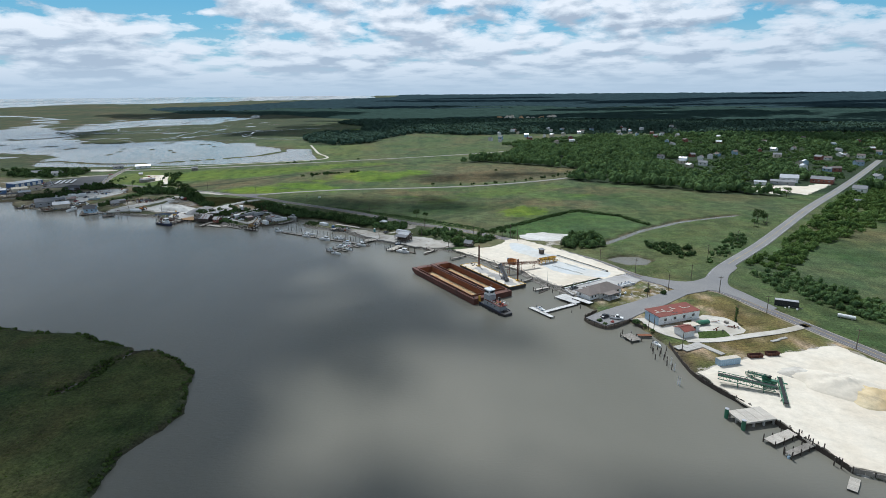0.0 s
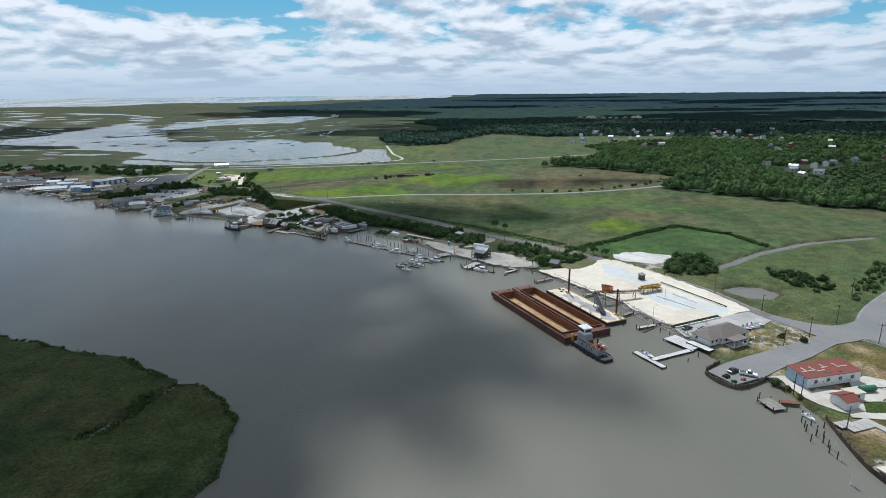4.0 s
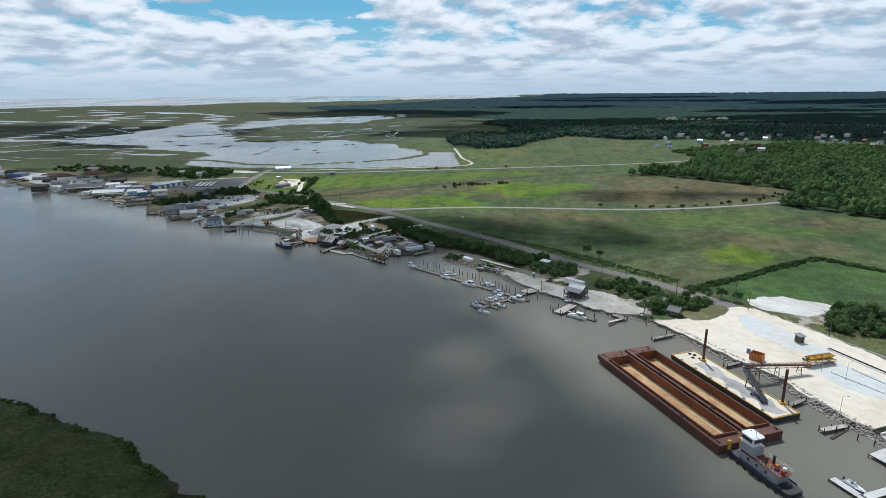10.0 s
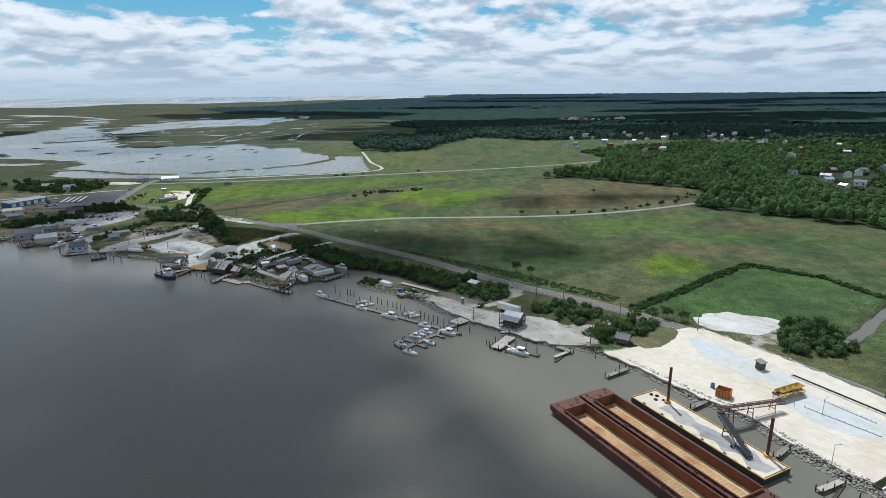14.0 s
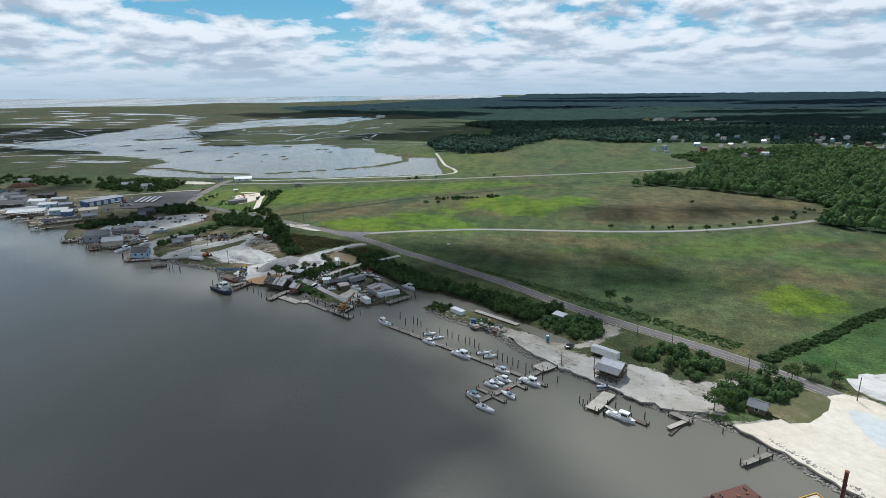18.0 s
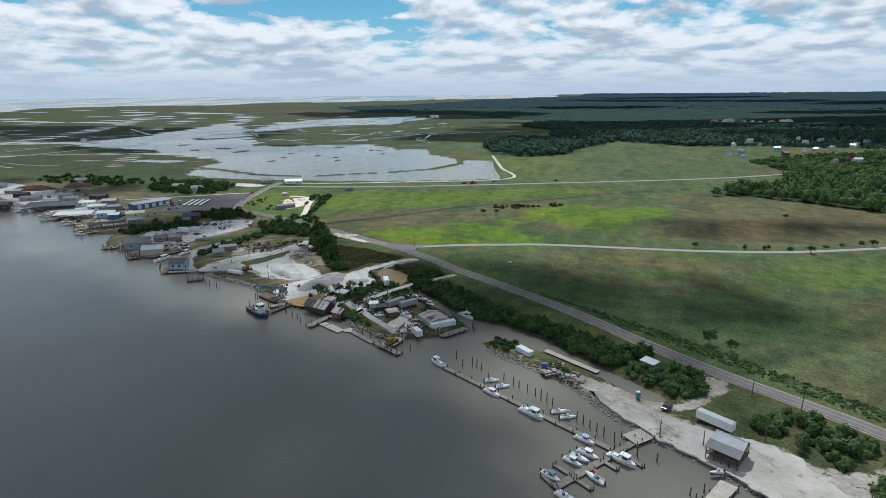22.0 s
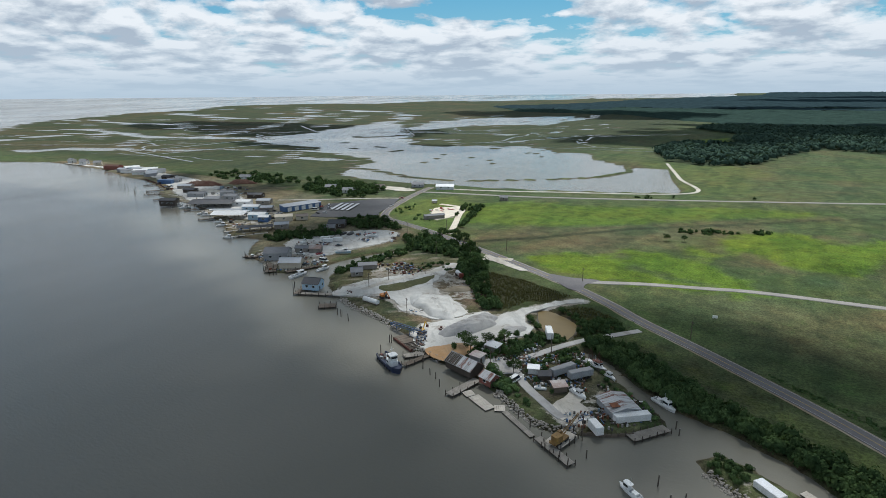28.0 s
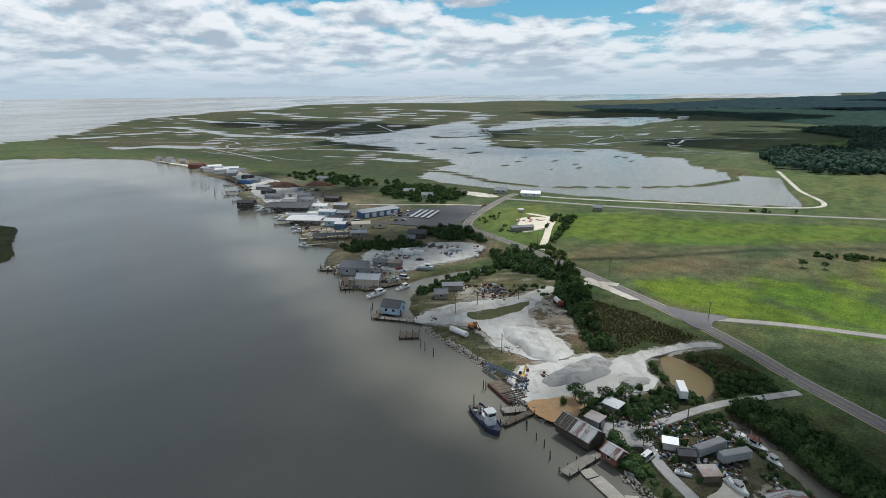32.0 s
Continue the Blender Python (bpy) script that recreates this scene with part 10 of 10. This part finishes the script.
for k in range(4):
    ob = thing("oyster_tray", pose(-428.5 + k * 4.6, 640.6 + k * 1.6, 1.3, 0, 0, 112), "long white tray table on the lawn", "table", "tray tables")
    part("top", Build().box(0, 0, 0.8, 30.0, 2.6, 0.12), "tin_roof", ob)
    for a in (-14, -5, 5, 14):
        part("trestle", Build().box(a, 0, 0, 0.2, 2.2, 0.8), "grey_wood", ob)
house("beige_shed", -429.0, 580.0, 46, 13.0, 10.0, 3.6, "beige shed with a low roof", "cream_wall", "cream_wall", 1.2, z=1.2, windows=1, category="shed")
house("beige_shed", -419.0, 589.6, 46, 9.0, 8.0, 3.2, "small beige shed beside the lot", "cream_wall", "brown_roof", 1.0, z=1.2, windows=1, category="shed")
house("blue_shed", -450.4, 573.4, 28, 13.0, 9.0, 4.0, "pale blue shed with a white roof", "pale_blue", "white_paint", 1.4, z=1.2, windows=2, category="shed", ribs=1.4)
house("blue_shed", -440.0, 570.6, 28, 8.0, 7.0, 3.6, "bright blue shed with a white roof", "blue_paint", "white_paint", 1.2, z=1.2, windows=1, category="shed", ribs=1.4)


def open_roof(x, y, turn, L, W, h, roof, label, group="boat shelters"):
    """A boat shelter: a wide tin roof on rows of posts over slips, with a dock between."""
    ob = thing("boat_shelter", pose(x, y, 0, 0, 0, turn), label, "shelter", group)
    roof_slopes(ob, L, W, h, W * 0.07, roof, 0.5, 1.6)
    for k in range(max(2, int(L / 5))):
        for s in (-1, 0, 1):
            part("post", Build().box(-L / 2 + 0.4 + k * (L - 0.8) / (max(2, int(L / 5)) - 1), s * (W / 2 - 0.3), -1.4, 0.25, 0.25, h + 1.4), "old_wood", ob)
    part("walkway", deck_boards(Build(), (-L / 2, 0), (L / 2, 0), 1.8, 0.9), "grey_wood", ob)


open_roof(-528, 592, 30, 38, 24, 5.0, "dark_roof", "wide dark roof over boat slips")
open_roof(-474, 566, 32, 26, 17, 5.0, "white_paint", "wide white tin roof over boat slips")
open_roof(-490, 576, 32, 24, 6, 4.4, "tin_roof", "narrow white roof over a slip")
open_roof(-421, 545, 44, 24, 7.5, 4.2, "dark_roof", "long dark roof over a slip")
for a, c in (((-438, 531), (-422, 556)), ((-455, 546), (-438, 570)), ((-447, 540), (-430, 564)), ((-421, 523), (-408, 545)), ((-505, 562), (-492, 574)), ((-590, 592), (-572, 612)), ((-556, 584), (-548, 596)), ((-620, 608), (-588, 612))):
    dock(a, c, 2.6, 1.0, "bleached_wood", "pale timber marina pier", group="marina piers", name="pier", step=5)
for x, y, t, L in ((-560, 577, 60, 11), (-546, 575, 60, 11), (-502, 563, 50, 8), (-458, 545, 50, 9), (-422, 522, 20, 8), (-510, 566, 60, 9), (-446, 548, 55, 7), (-470, 552, 50, 8)):
    boat("work", x, y, t, L, "white boat berthed at the harbour piers", group="harbour boats")
house("old_bay_house", -566, 574, 30, 14, 9, 5.0, "dark abandoned house standing in the water", "dark_wood", "dark_roof", 1.5, z=0.2, windows=3, stilts=1.0, category="house")
house("white_hall", -508, 606, 30, 16, 8, 4.0, "long white-roofed shed behind the slips", "white_paint", "white_paint", 1.2, z=1.2, windows=2, category="shed", ribs=1.6)
house("white_hall", -482, 594, 30, 14, 8, 4.0, "white-roofed shed behind the slips", "pale_blue", "white_paint", 1.2, z=1.2, windows=2, category="shed", ribs=1.6)
house("grey_hall", -540, 620, 30, 12, 9, 4.0, "grey shed at the shell yard", "grey_paint", "grey_roof", 1.6, z=1.2, windows=2, category="shed")
for x, y, L, W, m, r in ((-470, 705, 12, 8, "white_paint", "grey_roof"), (-500, 712, 11, 9, "grey_wood", "grey_roof"), (-455, 735, 10, 8, "cream_wall", "brown_roof"), (-398, 770, 18, 9, "white_paint", "tin_roof"), (-430, 768, 12, 8, "grey_paint", "grey_roof"), (-640, 720, 12, 8, "white_paint", "grey_roof")):
    house("bungalow", x, y, 25, L, W, 3.2, "small house among bushes at the harbour road", m, r, 2.0, z=1.1, windows=2)
sheet("sand_lot", [(-470, 752), (-440, 756), (-420, 748), (-430, 738), (-462, 740)], 1.25, "sand", "pale sandy lot behind the houses", "yard", 1.0, 0.2, seed=41, closed_smooth=True)
ribbon("lot_drive", [(-382, 634), (-396, 630), (-412, 628)], 12.0, 1.27, "asphalt", "asphalt drive from the road to the lot", "drive", thick=0.2)
ribbon("pale_drive", [(-404, 705), (-430, 690), (-470, 660), (-500, 640)], 3.2, 1.24, "sand", "pale drive along the lawn", "drive", thick=0.1)
for k in range(11):
    x, y = [(-436, 622), (-433, 626), (-430, 632), (-440, 634), (-437, 640), (-424, 612), (-420, 616), (-404, 702), (-445, 590), (-450, 594), (-390, 668)][k]
    car(x, y, 30 + 25 * k, ["boat_white", "car_dark", "car_silver", "car_red"][k % 4], ["white van by the blue warehouse", "dark car on the lot", "silver car on the lot", "red car on the lot"][k % 4], 1.32, "van" if k % 4 == 0 else "car")

# ---------------------------------------------------------------- far shell yards towards the bay
heap("shell_mound", -642, 664, 22, 9, 4.5, "rust_shell", "dark rust-brown mound of old shells", 25, 1.2, 0.3, 51)
heap("shell_mound", -616, 694, 16, 8, 4.0, "rust_shell", "dark brown mound of old shells", 25, 1.2, 0.3, 52)
heap("shell_mound", -600, 640, 14, 8, 2.5, "sand", "pale mound of fresh shells", 20, 1.2, 0.3, 53)
for k, (x, y, L, W, t) in enumerate(((-585, 616, 16, 9, 28), (-612, 628, 12, 8, 20), (-640, 642, 14, 9, 30), (-566, 636, 12, 9, 40), (-530, 640, 14, 8, 25), (-498, 622, 12, 9, 30), (-692, 664, 14, 8, 25), (-722, 676, 12, 8, 15), (-470, 600, 10, 8, 35), (-548, 606, 14, 10, 30), (-460, 584, 12, 7, 30), (-410, 560, 10, 7, 45))):
    house("wharf_shed", x, y, t, L, W, 3.4, ["low grey shed on the harbour wharf", "weathered dark shed on the harbour wharf", "low white-roofed shed on the harbour wharf"][k % 3], ["grey_paint", "dark_wood", "grey_wood"][k % 3], ["grey_roof", "dark_roof", "tin_roof"][k % 3], 1.2, z=1.1, windows=1, category="shed", group="harbour sheds")
for a, c in (((-606, 584), (-598, 602)), ((-640, 596), (-632, 612)), ((-660, 610), (-652, 626)), ((-534, 566), (-526, 582)), ((-490, 548), (-482, 562)), ((-700, 632), (-694, 648))):
    dock(a, c, 3.0, 1.0, "old_wood", "brown timber pier off the shell yards", group="shell yard piers", name="pier", step=4)
house("red_barn", -872, 696, 20, 22, 10, 4.5, "long dark red shed on the far shore", "brick_red", "rust", 1.6, z=1.1, windows=0, category="shed")
for k, (x, y) in enumerate(((-835, 688), (-818, 684), (-802, 692), (-826, 702), (-790, 682), (-808, 708), (-776, 690), (-785, 705), (-846, 706), (-764, 680))):
    house("harbour_shed", x, y, 20 + 7 * k, 12 + 3 * (k % 3), 8, 3.6, "grey and white shed in the far harbour", ["grey_paint", "white_paint", "pale_blue"][k % 3], ["tin_roof", "grey_roof", "white_paint"][k % 3], 1.4, z=1.1, windows=0, category="shed", group="far harbour sheds")
for k, (x, y) in enumerate(((-1010, 712), (-985, 716), (-968, 708), (-940, 712))):
    house("shore_house", x, y, 15 * k, 10, 8, 4.0, "small white house at the shore's end", ["white_paint", "cream_wall"][k % 2], "grey_roof", 2.2, z=1.1, windows=1, group="shore houses")
bulkhead([(-665, 634), (-700, 648), (-745, 661)], -1.2, 1.6, "rust", "rusty steel bulkhead of the shell yard", 4.0)
box_trailer("blue_hopper", -690, 652, 25, 16, 6, 4, "blue steel hopper on the shell yard", "blue_paint", 1.2, False, None, "hopper", False)
mooring_piles([(-640 - 9 * k + 3 * math.sin(k * 3), 596 + 2.6 * k + 4 * math.cos(k * 5)) for k in range(14)], 3.6)
mooring_piles([(-780 - 14 * k, 655 + 3 * k + 4 * math.cos(k * 5)) for k in range(9)], 3.6)
mooring_piles([(-548 + 3 * math.sin(k * 2), 392 + 3.0 * k) for k in range(3)] + [(-520 + 6 * k, 380 - 8 * k + 3 * math.sin(k * 4)) for k in range(9)], 3.2)

# ---------------------------------------------------------------- farm yard on the green
ribbon("farm_track", [(-293, 604), (-306, 634), (-320, 664), (-328, 684), (-338, 694), (-358, 697)], 4.4, 1.24, "white_sand", "pale shell track to the farm yard", "track", thick=0.15)
sheet("farm_yard", [(-326, 640), (-322, 655), (-326, 680), (-340, 690), (-352, 680), (-346, 664), (-336, 650)], 1.2, "white_sand", "pale shell yard on the green", "yard", 1.0, 0.2, seed=42, closed_smooth=True)
house("long_barn", -330.6, 643.4, 50, 16, 4.6, 2.8, "long low grey shed on the green", "grey_wood", "grey_roof", 0.8, z=1.1, windows=0, category="shed")
scrap("farm_machines", [(-346, 672), (-342, 675), (-338, 679), (-349, 668), (-335, 681), (-340, 670), (-345, 680)], ["red_paint", "car_red", "red_paint", "white_paint", "rust"], "row of red machines and trailers in the farm yard", (0.9, 2.0), 1.2, 31)
house("field_hut", -366, 700, 20, 4, 3, 2.2, "small pale hut on the green", "cream_wall", "tin_roof", 0.6, z=1.1, windows=0, category="hut")
house("roadside_hut", -318, 742, 22, 7, 5, 3.0, "small hut beside the dike road", "grey_wood", "grey_roof", 1.4, z=1.1, windows=1, category="hut")
mk = thing("field_sign", pose(-114.6, 529.4, 1.0, 0, 0, 20), "small white marker box in the field", "marker")
part("box", Build().box(0, 0, 0.5, 2.0, 0.6, 1.0), "white_paint", mk)
part("post", Build().box(-0.6, 0, 0, 0.15, 0.15, 0.6).box(0.6, 0, 0, 0.15, 0.15, 0.6), "grey_wood", mk)

# ---------------------------------------------------------------- the town among the trees
def town_house(x, y, turn, L, W, H, wall, roof, label, k):
    ob = thing("house", pose(x, y, 0.9 + float(rim(x, y)), 0, 0, turn), label, "house", "town houses")
    out = [(-W / 2, 0), (W / 2, 0), (W / 2, H), (0, H + 1.8), (-W / 2, H)]
    part("wall", Build().loft([[(xx, a, c) for a, c in out] for xx in (-L / 2, L / 2)]), wall, ob)
    for s in (-1, 1):
        part("roof_slope", Build().add([(-L / 2 - 0.4, s * (W / 2 + 0.4), H - 0.2), (L / 2 + 0.4, s * (W / 2 + 0.4), H - 0.2), (L / 2 + 0.4, 0, H + 1.95), (-L / 2 - 0.4, 0, H + 1.95), (-L / 2 - 0.4, s * (W / 2 + 0.4), H), (L / 2 + 0.4, s * (W / 2 + 0.4), H), (L / 2 + 0.4, 0, H + 2.15), (-L / 2 - 0.4, 0, H + 2.15)], [(0, 1, 2, 3), (7, 6, 5, 4), (0, 4, 5, 1), (1, 5, 6, 2), (2, 6, 7, 3), (3, 7, 4, 0)]), roof, ob)
        for j in range(2):
            part("window", Build().box(-L / 4 + j * L / 2, s * (W / 2 + 0.03), H * 0.4, 1.6, 0.08, 1.4), "glass", ob)
    if k % 3 == 0:
        part("chimney", Build().box(L * 0.2, 0.4, H + 1.2, 0.9, 0.9, 2.2), "brick_red", ob)


for k, (x, y) in enumerate(TOWN):
    if float(line_distance(np.array([x]), np.array([y]), NORTH_EAST_ROAD)[0]) > 11:
        town_house(x, y, (k * 47) % 180, 7.0 + k % 4 * 1.2, 5.6 + k % 3 * 0.7, (3.4 if y < 1150 else 4.6) + k % 3 * 0.8, ["white_paint", "cream_wall", "white_paint", "pale_blue", "brick_red"][k % 5], ["grey_roof", "brown_roof", "dark_roof", "tin_roof", "grey_roof", "brown_roof", "white_paint"][k % 7], ["white house half hidden by trees", "cream house among the trees", "white town house with a grey roof", "pale blue house among trees", "red brick house in the town"][k % 5], k)
house("fire_hall", 395, 594, -42, 20, 11, 4.6, "low red brick hall with a grey-green roof beside the road", "brick_red", "grey_roof", 2.4, z=1.0, windows=4, category="hall")
house("white_store", 366, 604, -30, 17, 12, 5.0, "white gabled building with a pale metal roof at the town's edge", "white_paint", "tin_roof", 3.0, z=1.0, windows=3, category="building", ribs=1.6)
house("grey_store", 350, 588, -30, 22, 9, 3.4, "long low grey shed at the town's edge", "grey_paint", "grey_roof", 1.4, z=1.0, windows=2, category="shed")
house("small_store", 328, 590, -30, 11, 6, 3.0, "small white shed beside the shell lot", "white_paint", "tin_roof", 1.0, z=1.0, windows=1, category="shed")
house("white_house", 391, 533, -42, 11, 9, 4.6, "white house beside the road into town", "white_paint", "grey_roof", 2.6, z=1.0, windows=2)
house("cottage", 352, 478, -42, 7, 5, 2.6, "small cottage in the thicket by the road", "cream_wall", "grey_roof", 1.4, z=1.0, windows=1)
sheet("shell_lot", [(306, 573), (299, 546), (312, 527), (324, 538), (338, 524), (358, 545), (374, 560), (396, 582), (386, 588), (364, 573), (345, 580), (326, 578)], 1.2, "white_sand", "white shell ground round the stores", "yard", 1.5, 0.2, seed=43)
# the gravel pit far off in the forest
for k in range(9):
    heap("pit_heap", 218 + 26 * k + 6 * math.sin(k * 2.2), 2195 + 10 * math.cos(k * 3.1), 17, 9, 9 + 3 * math.sin(k), "white_sand" if k % 3 else "orange_sand", "pale heap in the far gravel pit", 20 * k, float(rim(325, 2195)) + 0.8, 0.2, 60 + k)
